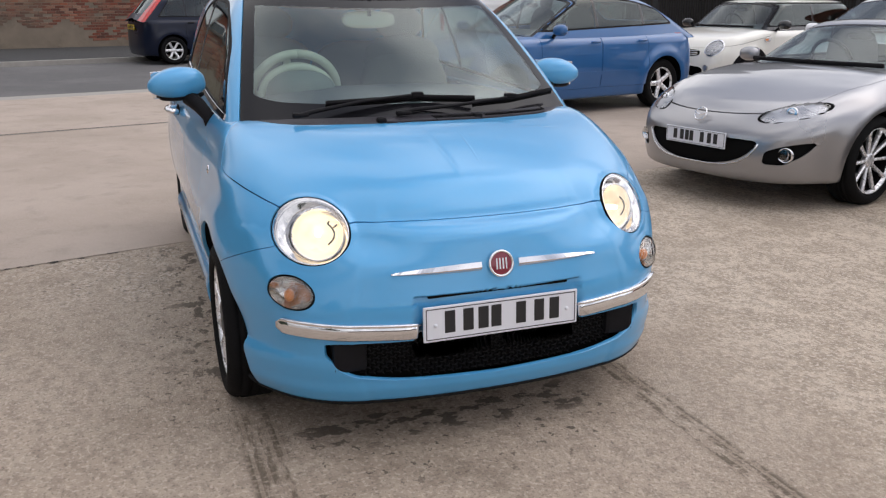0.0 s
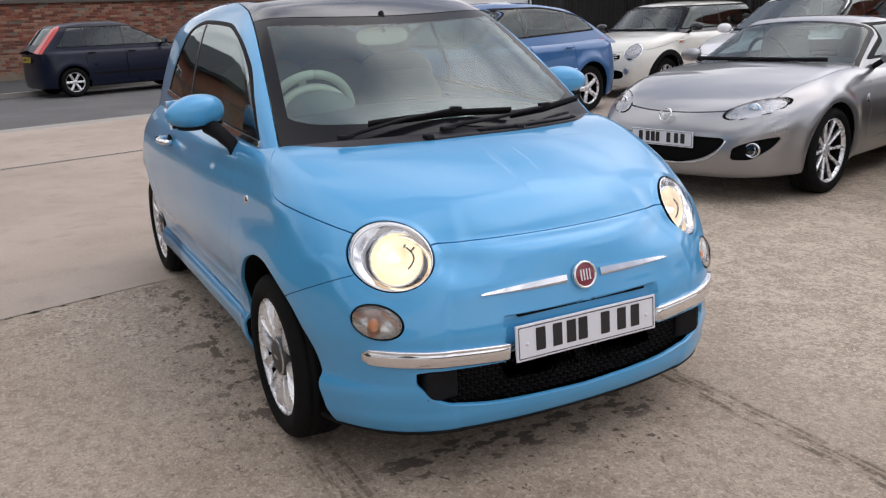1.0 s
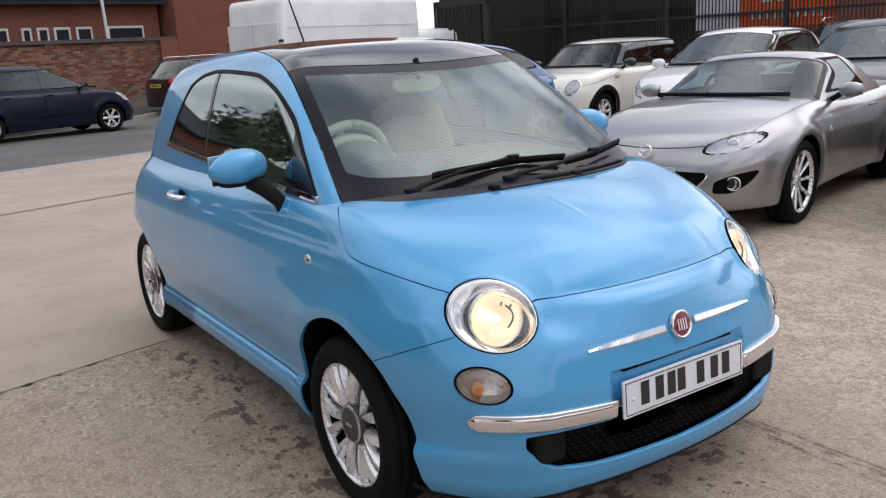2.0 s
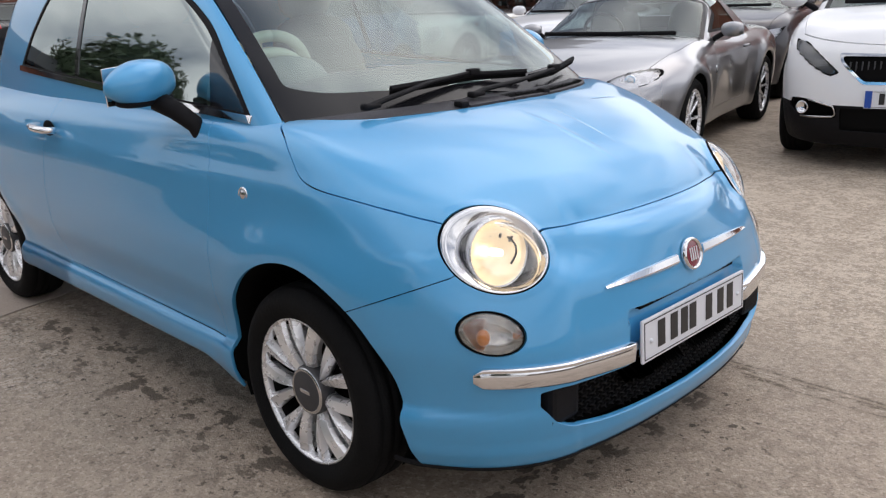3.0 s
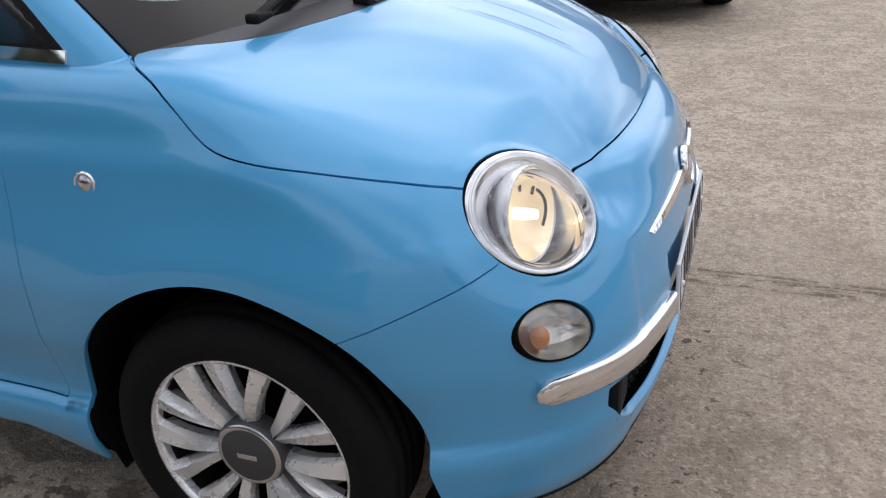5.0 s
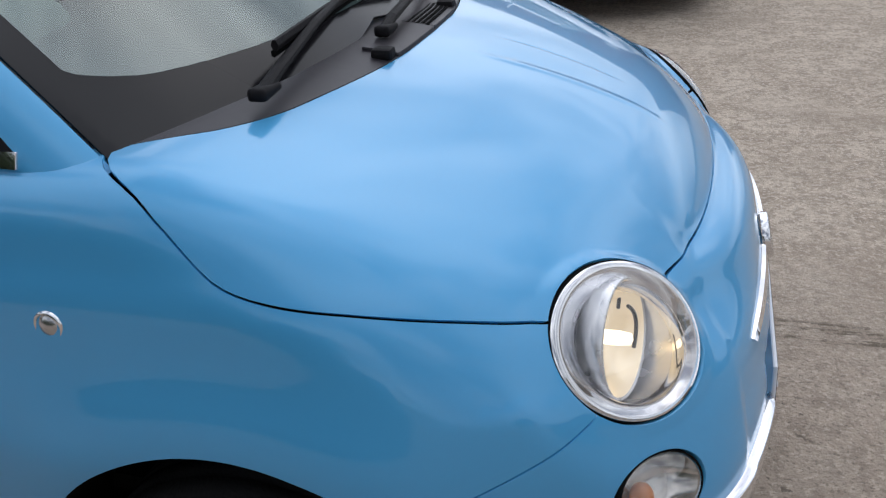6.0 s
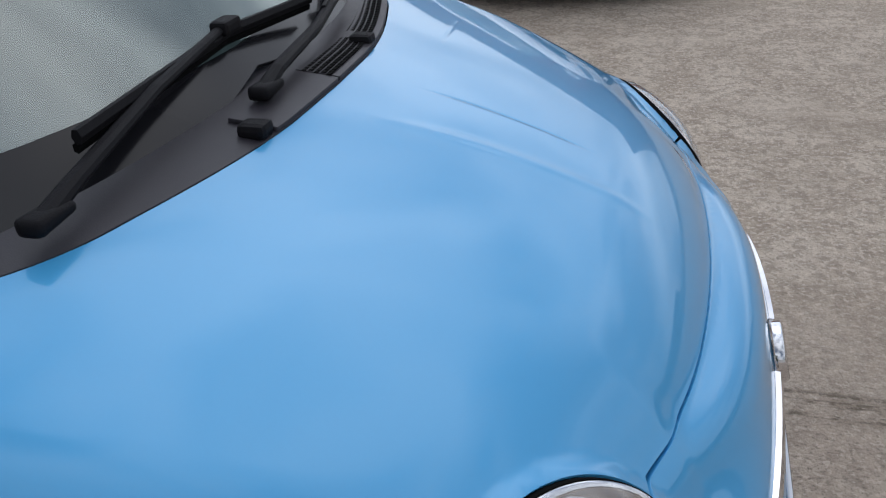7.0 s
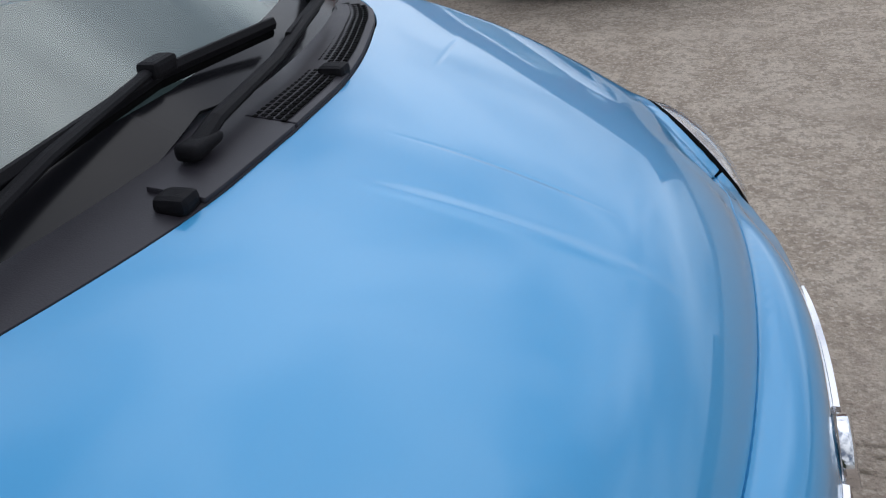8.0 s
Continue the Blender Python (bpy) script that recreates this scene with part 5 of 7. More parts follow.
SILVER = car_paint("silver_paint", (0.33, 0.33, 0.345), flake=0.8, rough=.3)
CAR_SCREEN = glass_material("car_screen_glass", (0.80, 0.92, 0.92), clear=0.9, floor=0.09)
CAR_GLASS = glass_material("dark_side_glass", (0.70, 0.86, 0.84), clear=0.36, floor=0.08)
MID_BLUE = car_paint("mid_blue_paint", (0.010, 0.105, 0.30), flake=0.1)
OFF_WHITE = car_paint("cream_white_paint", (0.86, 0.84, 0.77), flake=0.0, rough=.3)
WHITE = car_paint("white_paint", (0.88, 0.88, 0.90), flake=0.0, rough=.3)
DARK_SILVER = material("dark_grey_paint", (0.045, 0.042, 0.050), rough=.32, metal=.2, coat=.55, var=.05, scale=2.5)
NAVY = material("navy_paint", (0.006, 0.010, 0.026), rough=.3, coat=.25, var=.05, scale=2.5, spec=.25)
CHARCOAL = car_paint("charcoal_paint", (0.018, 0.018, 0.020), flake=0.3, rough=.28)
LAMP_SILVER = material("lamp_interior", (0.42, 0.43, 0.46), rough=0.28, metal=0.75, var=0.4, scale=10, bump=.12, bump_scale=18)
LAMP_DARK = material("dark_lamp_interior", (0.12, 0.12, 0.13), rough=0.2, metal=0.6, var=0.4, scale=14, bump=.5, bump_scale=25)
TEN = dict(root=.010, tip=.013, hub=.5, bow=.004, cap=ALLOY)
FIVE = dict(root=.036, tip=.03, hub=.6, bow=.004, cap=ALLOY)
SIX = dict(root=.026, tip=.030, hub=.55, bow=.004, cap=ALLOY)
FEW = dict(root=.024, tip=.028, hub=.55, bow=.003, cap=ALLOY)


def ahead(f):
    """A front-view outline in (a, z), only on the nose."""
    return lambda x, a, z: np.where(x > .1, f(x, a, z), -1.0)


# silver two-seater with a closed roof
def front_of(S, a, z):
    """How far forward a car's nose lies at a width and a height."""
    lo, hi = -.2, 1.2
    for _ in range(22):
        mid = (lo + hi) / 2
        lo, hi = (mid, hi) if car_lower(np.array([[mid, a, z]]), S)[0] < 0 else (lo, mid)
    return lo


def nose_line(S, points, radius, s=1, proud=.0, sides=8):
    """A round bar laid on a car's nose through (width, height) stations."""
    return tube([(front_of(S, a, z) + proud, a * s, z) for a, z in points], radius, sides)


ROADSTER_MOUTH = [(-.2, .285), (.22, .290), (.40, .365), (.475, .47), (-.2, .492)]
ROADSTER = dict(hw=.832, wb=2.33, nose=.90, rear=.84, wr=.312, rim=.228, arch=.345, track=.735, tyre_w=.205, spokes=10, style=TEN, belt=.86, clear=.185, fine=1.35, axis=.45,
    top=([-3.3, -2.6, -1.4, -.45, .1, .45, .7, .95], [.84, .90, .90, .90, .84, .765, .68, .56]), crown=.06, kt=.14, flare=.03, waist=.03,
    front=([.12, .25, .38, .5, .6, .72], [-.10, -.02, 0, -.01, -.05, -.16]), round=(.28, .42), kf=.26,
    back=([.1, .4, .7, .95], [-.1, 0, -.02, -.1]),
    screen_foot=(-.50, .895), screen_top=(-1.06, 1.195), screen_w=.86, rear_foot=(-2.25, .92), rear_top=(-1.78, 1.17), roof=([-2.3, -1.7, -1.3, -.9], [1.09, 1.20, 1.23, 1.19]), glass_w=.86, roof_w=.66,
    bonnet=lambda x, a, z: np.minimum(z - curve(x, [-.5, .0, .4, .64, .8], [.80, .74, .70, .655, .62]), .70 - a - .18 * np.clip(x, 0, 1)),
    doors=[(-.62, -1.62)], windows=lambda x, z: np.minimum(np.minimum(z - .90, 1.165 - z - .10 * np.clip(x + 1.1, 0, 1)), np.minimum((-.66 - x) - .9 * (z - .90) * 1.0, (x + 1.72) - .9 * (z - .90))), posts=(),
    mirror=(-.80, .875, .925), mirror_size=.86, skirt=0, wipers=((-.60, .0), (-.06, .52)),
    projectors=((.605, .55, .038),), projector_z=.655,
    cuts=dict(
        head_lamp=(ahead(lambda x, a, z: (1 - (np.abs((a - .555) / .155) ** 2 + np.abs((z - .655 - .20 * (a - .555)) / .056) ** 2.2)) * .05), LAMP_SILVER, "almond-shaped clear headlight", -.008),
        mouth=(ahead(lambda x, a, z: poly_field(a, z, ROADSTER_MOUTH, .05)), SHADOW_BLACK, "wide black grille mouth", -.05),
        fog_pod=(ahead(lambda x, a, z: poly_field(a, z, [(.50, .325), (.61, .322), (.70, .395), (.74, .475), (.62, .455), (.51, .405)], .02)), BLACK_PLASTIC, "black fog lamp recess", -.03),
    ))


def roadster_extra(car, low, up):
    v = low[0]
    x, y, a, z = v[:, 0], v[:, 1], np.abs(v[:, 1]), v[:, 2]
    arc = [(.468, .455), (.445, .41), (.41, .365), (.35, .325), (.26, .295), (.14, .284)]
    part("mouth_rim", nose_line(ROADSTER, arc + [(0, .283)] + [(-q, h) for q, h in arc[::-1]], .007), DULL_CHROME, car, "bright rim of the grille mouth", True)
    plate(car, Matrix.Translation((.885, 0, .452)), PLATE_WHITE, (-.175, -.115, -.07, -.03, .062, .125, .178), "white number plate with dark characters")
    bt = Matrix.Translation((.845, 0, .610)) @ Matrix.Rotation(radians(62), 4, "Y")
    b = part("badge", lathe([(.041, 0), (.046, .008), (.050, .004), (.052, 0)], 32, bt), CHROME, car, "oval chrome badge", True)
    part("badge_wing", tube([bt @ Vector((-.01, -.05, .006)), bt @ Vector((.012, 0, .008)), bt @ Vector((-.01, .05, .006))], .006, 6), CHROME, b)
    for s in (-1, 1):
        tr = Matrix.Translation((front_of(ROADSTER, .605, .39) - .045, .605 * s, .39)) @ Vector((1, .25 * s, 0)).to_track_quat("Z", "X").to_matrix().to_4x4()
        f = part("fog_lamp", lathe([(.052, 0), (.052, .03), (.046, .036), (.042, .03), (.03, .012), (0, .005)], 28, tr), CHROME, car, "round fog lamp", True)
        part("lamp_lens", lathe([(.043, .03), (.02, .036), (0, .037)], 28, tr), LENS, f, "", True).visible_shadow = False
        part("side_vent", blob(.03, .006, .035, 2, 16, 8, (-.50, .845 * s, .64)), CHROME, car, "small chrome side badge", True)


ROADSTER["extra"] = dict(a=roadster_extra)
roadster = build_car(ROADSTER, SILVER, Matrix.Translation((-2.229, 3.58, 0)) @ Matrix.Rotation(radians(-76.8), 4, "Z"), "silver_roadster", "silver two-seat roadster with closed roof, parked on concrete")

# white crossover
CROSSOVER_FOG = [(.43, .345), (.66, .335), (.755, .395), (.755, .455), (.66, .465), (.43, .42)]
CROSSOVER = dict(hw=.845, wb=2.54, nose=.84, rear=.78, fine=1.4, wr=.325, rim=.215, arch=.375, track=.765, tyre_w=.21, spokes=5, style=FIVE, belt=1.02, clear=.155, skirt=.43,
    top=([-3.3, -1.0, -.1, .2, .5, .75, .9], [1.0, 1.03, 1.03, 1.0, .94, .84, .7]), crown=.05, kt=.12, flare=.02,
    front=([.15, .3, .45, .6, .75, .88], [-.10, -.02, 0, -.01, -.04, -.12]), round=(.20, .26), back=([.1, .4, .8, 1.0], [-.08, 0, -.04, -.1]),
    screen_foot=(-.30, 1.03), screen_top=(-.95, 1.46), rear_foot=(-3.1, 1.05), rear_top=(-2.75, 1.46), roof=([-2.9, -2.2, -1.4, -.8], [1.49, 1.55, 1.556, 1.49]), roof_w=.70,
    bonnet=lambda x, a, z: np.minimum(z - curve(x, [-.4, .2, .5, .8], [.96, .90, .86, .79]), .76 - a - .1 * np.clip(x, 0, 1)),
    doors=[(-.45, -1.45), (-1.46, -2.25)], windows=lambda x, z: np.minimum(np.minimum(z - 1.04, 1.44 - z), np.minimum((-.42 - x) - 1.35 * (z - 1.04), (x + 2.75) - .6 * (z - 1.04))), posts=(-1.45, -2.2),
    mirror=(-.55, .96, 1.08), projectors=((.60, .60, .045),), projector_z=.745,
    cuts=dict(
        head_lamp=(ahead(lambda x, a, z: poly_field(a, z, [(.44, .635), (.52, .60), (.60, .66), (.735, .72), (.75, .83), (.66, .81), (.55, .73)], .015)), LAMP_DARK, "dark swept-back headlight", -.008),
        mouth=(ahead(lambda x, a, z: poly_field(a, z, [(-.1, .575), (.28, .575), (.42, .70), (.43, .745), (-.1, .745)], .015)), GLOSS_BLACK, "black grille", -.025),
        intake=(ahead(lambda x, a, z: poly_field(a, z, [(-.1, .265), (.40, .265), (.41, .41), (-.1, .41)], .015)), SHADOW_BLACK, "black lower air intake", -.03),
        fog_pod=(ahead(lambda x, a, z: poly_field(a, z, CROSSOVER_FOG, .02)), BLACK_PLASTIC, "black fog lamp recess", -.02),
    ))


def crossover_extra(car, low, up):
    v = low[0]
    x, y, a, z = v[:, 0], v[:, 1], np.abs(v[:, 1]), v[:, 2]
    fr = poly_field(a, z, [(-.1, .575), (.28, .575), (.42, .70), (.43, .745), (-.1, .745)], .015)
    panel("grille_surround", low, [.009 - np.abs(fr), x - .3], CHROME, car, "chrome grille surround", lift=.004, thick=.01)
    for k in range(-10, 11):
        part("grille_slat", box((.012, .009, .12 - .004 * abs(k)), (.795 - .20 * (k * .037) ** 2, k * .037, .66), .002, Matrix.Identity(4), 1), DARK_GREY, car, "")
    bt = Matrix.Translation((.825, 0, .668)) @ Matrix.Rotation(radians(85), 4, "Y")
    part("badge", join(blob(.05, .012, .008, 2, 12, 8), blob(.02, .035, .008, 2, 12, 8, (-.02, .0, 0)), blob(.03, .012, .008, 2, 12, 8, (.03, .03, 0))), CHROME, car, "chrome badge", True, at=bt)
    plate(car, Matrix.Translation((.842, 0, .478)), PLATE_WHITE, (-.155, -.095, -.04, .02, .085, .15, .205), "white number plate with a blue band", band=True)
    for s in (-1, 1):
        tr = Matrix.Translation((front_of(CROSSOVER, .655, .40) - .035, .655 * s, .40)) @ Vector((1, .2 * s, 0)).to_track_quat("Z", "X").to_matrix().to_4x4()
        part("fog_lamp", lathe([(.043, 0), (.043, .03), (.036, .034), (.028, .016), (0, .012)], 24, tr), CHROME, car, "round fog lamp", True)
        part("fog_trim", nose_line(CROSSOVER, [(.67, .343), (.60, .345), (.52, .349), (.455, .353), (.438, .37), (.440, .40), (.455, .422), (.53, .437), (.62, .455)], .007, s), DULL_CHROME, car, "bright fog lamp trim", True)


CROSSOVER["extra"] = dict(a=crossover_extra)
crossover = build_car(CROSSOVER, WHITE, Matrix.Translation((-.295, 4.90, 0)) @ Matrix.Rotation(radians(-75.5), 4, "Z") @ Matrix.Diagonal((1, 1, 1.055, 1)), "white_crossover", "white crossover car with black lower bumper, parked on concrete")

# mid-blue five-door hatchback
HATCH = dict(hw=.90, wb=2.64, nose=.84, rear=.80, wr=.315, rim=.205, arch=.36, track=.775, spokes=5, style=FIVE, belt=.98, clear=.19,
    top=([-3.4, -1.0, -.3, .1, .5, .75, .9], [1.0, .99, .99, .93, .86, .76, .62]), crown=.06, flare=.03,
    front=([.15, .3, .45, .6, .75], [-.10, -.02, 0, -.03, -.14]), back=([.1, .4, .7, 1.0], [-.06, 0, -.02, -.12]),
    screen_foot=(-.30, .98), screen_top=(-1.15, 1.41), rear_foot=(-3.32, 1.02), rear_top=(-2.62, 1.38), roof=([-3.0, -2.4, -1.6, -.9], [1.30, 1.42, 1.485, 1.42]),
    bonnet=lambda x, a, z: np.minimum(z - curve(x, [-.4, .2, .6], [.90, .80, .70]), .76 - a - .1 * np.clip(x, 0, 1)),
    doors=[(-.52, -1.5), (-1.51, -2.32)], windows=lambda x, z: np.minimum(np.minimum(z - 1.0 - .03 * (-x - .5), 1.405 - z - .16 * np.clip(-x - 1.7, 0, 2) ** 2), np.minimum((-.50 - x) - 1.7 * (z - 1.0), (x + 3.0) - 1.4 * (z - 1.0))), posts=(-1.5, -2.32),
    mirror=(-.72, .98, 1.03), dark_glass=CAR_GLASS,
    cuts=dict(
        head_lamp=(ahead(lambda x, a, z: poly_field(a, z, [(.50, .60), (.80, .62), (.80, .76), (.62, .72)], .02)), LAMP_SILVER, "clear headlight", -.006),
        tail_lamp=(lambda x, a, z: np.where(x < -2.9, poly_field(a, z, [(.62, .95), (.90, .95), (.90, 1.08), (.62, 1.08)], .02), -1.0), TAIL_RED, "red tail lamp", .004),
        mouth=(ahead(lambda x, a, z: poly_field(a, z, [(-.1, .26), (.40, .26), (.46, .40), (-.1, .40)], .02)), SHADOW_BLACK, "black air intake", -.03),
    ))


def side_strip(S, zc, mat, x0, x1):
    def fn(car, low, up):
        v = low[0]
        x, y, z = v[:, 0], v[:, 1], v[:, 2]
        for s in (-1, 1):
            panel("rubbing_strip", low, [y * s - .3, .022 - np.abs(z - zc), x0 - x, x - x1], mat, car, "", lift=.006, thick=.01)
    return fn


HATCH["extra"] = dict(a=side_strip(HATCH, .50, MID_BLUE, -.5, -2.2))
hatch = build_car(HATCH, MID_BLUE, Matrix.Translation((-6.96, 2.92, 0)) @ Matrix.Rotation(radians(-76.2), 4, "Z"), "blue_hatchback", "bright blue five-door hatchback with silver wheels, parked on concrete")

# cream-white small retro car with a white roof
RETRO = dict(hw=.84, wb=2.467, nose=.72, rear=.52, wr=.295, rim=.19, arch=.34, track=.73, spokes=8, style=FEW, belt=.97, clear=.18,
    top=([-3.0, -1.0, -.3, .1, .4, .6, .75], [.98, .97, .97, .93, .88, .80, .66]), crown=.05, flare=.025,
    front=([.15, .3, .45, .6, .75], [-.08, -.01, 0, -.02, -.10]), round=(.16, .3), back=([.1, .4, .7, 1.0], [-.05, 0, -.02, -.08]),
    screen_foot=(-.32, .97), screen_top=(-.80, 1.33), screen_w=.82, rear_foot=(-2.85, .99), rear_top=(-2.6, 1.34), roof=([-2.8, -2.2, -1.4, -.7], [1.36, 1.40, 1.407, 1.355]), roof_w=.74, glass_w=.88,
    bonnet=lambda x, a, z: z - curve(x, [-.4, .2, .6], [.86, .76, .70]), doors=[(-.50, -1.60)],
    windows=lambda x, z: np.minimum(np.minimum(z - .985, 1.34 - z), np.minimum((-.42 - x) - .95 * (z - .985), (x + 2.7) - .5 * (z - .985))), posts=(-1.55,),
    roof_mat=OFF_WHITE, roof_line=1.335, pillar_mat=GLOSS_BLACK, mirror=(-.58, .93, 1.02), mirror_mat=GLOSS_BLACK, dark_glass=CAR_GLASS,
    cuts=dict(
        head_lamp=(ahead(lambda x, a, z: (1 - np.hypot((a - .60) / .105, (z - .70) / .105)) * .1), LAMP_SILVER, "round headlight in a chrome ring", -.004),
        mouth=(ahead(lambda x, a, z: (1 - ((a / .43) ** 4 + (np.abs(z - .625) / .055) ** 4)) * .05), SHADOW_BLACK, "black upper grille", -.02),
        intake=(ahead(lambda x, a, z: (1 - ((a / .50) ** 4 + (np.abs(z - .37) / .075) ** 4)) * .06), SHADOW_BLACK, "black lower grille", -.02),
    ))


def retro_extra(car, low, up):
    v = low[0]
    x, y, a, z = v[:, 0], v[:, 1], np.abs(v[:, 1]), v[:, 2]
    arch = np.hypot(x, z - .295) - .34
    arch2 = np.hypot(x + 2.467, z - .295) - .34
    for s in (-1, 1):
        panel("arch_trim", low, [y * s - .4, arch, .075 - arch], BLACK_PLASTIC, car, "black arch trim", lift=.006, thick=.012)
        panel("arch_trim", low, [y * s - .4, arch2, .075 - arch2], BLACK_PLASTIC, car, "black arch trim", lift=.006, thick=.012)
        panel("sill_trim", low, [y * s - .4, .27 - z, -.3 - x, x + 2.2], BLACK_PLASTIC, car, "black sill trim", lift=.004, thick=.01)
        ring = np.hypot((a - .60) / .105, (z - .70) / .105)
        panel("lamp_ring", low, [y * s, ring - .98, 1.10 - ring, x - .2], CHROME, car, "chrome headlight ring", lift=.006, thick=.01)
        part("side_repeater", box((.14, .008, .05), (-.33, .845 * s, .81), .003), CHROME, car, "chrome side scuttle with amber lamp")
        part("repeater_lens", box((.06, .006, .03), (-.31, .851 * s, .81), .003), AMBER, car, "")
        tr = Matrix.Translation((.64, .56 * s, .42)) @ Matrix.Rotation(radians(90), 4, "Y")
        part("fog_lamp", lathe([(.04, 0), (.045, .02), (.035, .022), (0, .014)], 20, tr), LAMP_SILVER, car, "", True)
    face_bars(car, .69, .595, 3, .40, DULL_CHROME, droop=.2)


RETRO["extra"] = dict(a=retro_extra)
retro = build_car(RETRO, OFF_WHITE, Matrix.Translation((-8.26, 7.52, 0)) @ Matrix.Rotation(radians(-78), 4, "Z"), "cream_white_small_car", "cream-white retro small car with black arches, parked on concrete")

# white five-door behind the roadster
COMPACT = dict(hw=.85, wb=2.54, nose=.80, rear=.62, wr=.305, rim=.20, arch=.35, track=.745, spokes=7, style=FEW, belt=.96, clear=.18,
    top=([-3.2, -1.0, -.2, .2, .5, .75, .85], [.98, .98, .97, .91, .84, .74, .6]), crown=.06,
    front=([.15, .3, .45, .6, .75], [-.10, -.02, 0, -.02, -.12]), back=([.1, .4, .7, 1.0], [-.05, 0, -.03, -.12]),
    screen_foot=(-.18, .97), screen_top=(-1.05, 1.39), rear_foot=(-3.05, 1.0), rear_top=(-2.7, 1.38), roof=([-2.9, -2.2, -1.5, -.9], [1.36, 1.44, 1.46, 1.41]),
    bonnet=lambda x, a, z: np.minimum(z - curve(x, [-.4, .2, .6], [.88, .80, .71]), .74 - a - .1 * np.clip(x, 0, 1)),
    doors=[(-.45, -1.42), (-1.43, -2.2)], windows=lambda x, z: np.minimum(np.minimum(z - .98, 1.39 - z - .06 * np.clip(-x - 1.8, 0, 1) ** 2), np.minimum((-.40 - x) - 1.9 * (z - .98), (x + 2.75) - .7 * (z - .98))), posts=(-1.42, -2.15),
    mirror=(-.60, .95, 1.0), dark_glass=CAR_GLASS,
    cuts=dict(
        head_lamp=(ahead(lambda x, a, z: poly_field(a, z, [(.52, .58), (.74, .64), (.80, .78), (.68, .78), (.56, .68)], .02)), LAMP_SILVER, "clear headlight", -.006),
        mouth=(ahead(lambda x, a, z: poly_field(a, z, [(-.1, .42), (.36, .42), (.42, .54), (-.1, .56)], .02)), SHADOW_BLACK, "black grille", -.03),
    ))


def compact_extra(car, low, up):
    v = low[0]
    x, y, a, z = v[:, 0], v[:, 1], np.abs(v[:, 1]), v[:, 2]
    fr = poly_field(a, z, [(-.1, .42), (.36, .42), (.42, .54), (-.1, .56)], .02)
    panel("grille_surround", low, [.010 - np.abs(fr), x - .3], CHROME, car, "chrome grille surround", lift=.004, thick=.008)
    plate(car, Matrix.Translation((.80, 0, .36)), PLATE_WHITE, (-.175, -.115, -.06, -.01, .062, .125, .178), "white number plate with dark characters")


COMPACT["extra"] = dict(a=compact_extra)
compact = build_car(COMPACT, WHITE, standing(-3.65, 8.95), "white_hatchback", "white five-door hatchback parked in the row of cars")

# dark grey saloon behind the roadster
SALOON = dict(hw=.92, wb=2.75, nose=.86, rear=1.0, wr=.335, rim=.235, arch=.375, track=.80, tyre_w=.22, spokes=10, style=TEN, belt=1.0, clear=.18,
    top=([-3.8, -2.9, -1.0, -.4, .1, .5, .75, .95], [1.02, 1.06, 1.0, 1.0, .97, .92, .84, .68]), crown=.06, flare=.02,
    front=([.15, .3, .45, .6, .8], [-.08, -.02, 0, -.01, -.10]), back=([.1, .4, .7, 1.0], [-.06, 0, -.02, -.10]),
    screen_foot=(-.42, 1.0), screen_top=(-1.20, 1.39), rear_foot=(-3.2, 1.07), rear_top=(-2.5, 1.38), roof=([-2.9, -2.2, -1.6, -1.0], [1.36, 1.45, 1.47, 1.41]),
    bonnet=lambda x, a, z: np.minimum(z - curve(x, [-.4, .2, .6], [.93, .86, .78]), .80 - a - .1 * np.clip(x, 0, 1)),
    doors=[(-.60, -1.6), (-1.61, -2.5)], windows=lambda x, z: np.minimum(np.minimum(z - 1.02, 1.38 - z), np.minimum((-.62 - x) - 1.6 * (z - 1.02), (x + 2.95) - 1.2 * (z - 1.02))), posts=(-1.6,),
    mirror=(-.85, 1.0, 1.06), mirror_mat=CHROME, dark_glass=CAR_GLASS,
    cuts=dict(
        head_lamp=(ahead(lambda x, a, z: poly_field(a, z, [(.50, .66), (.80, .66), (.88, .80), (.60, .76)], .02)), LAMP_SILVER, "clear headlight", -.006),
        mouth=(ahead(lambda x, a, z: poly_field(a, z, [(-.1, .52), (.34, .52), (.40, .72), (-.1, .72)], .02)), SHADOW_BLACK, "black grille", -.03),
    ))
saloon = build_car(SALOON, DARK_SILVER, standing(-1.42, 8.15), "dark_grey_saloon", "dark grey saloon car parked behind the silver roadster")

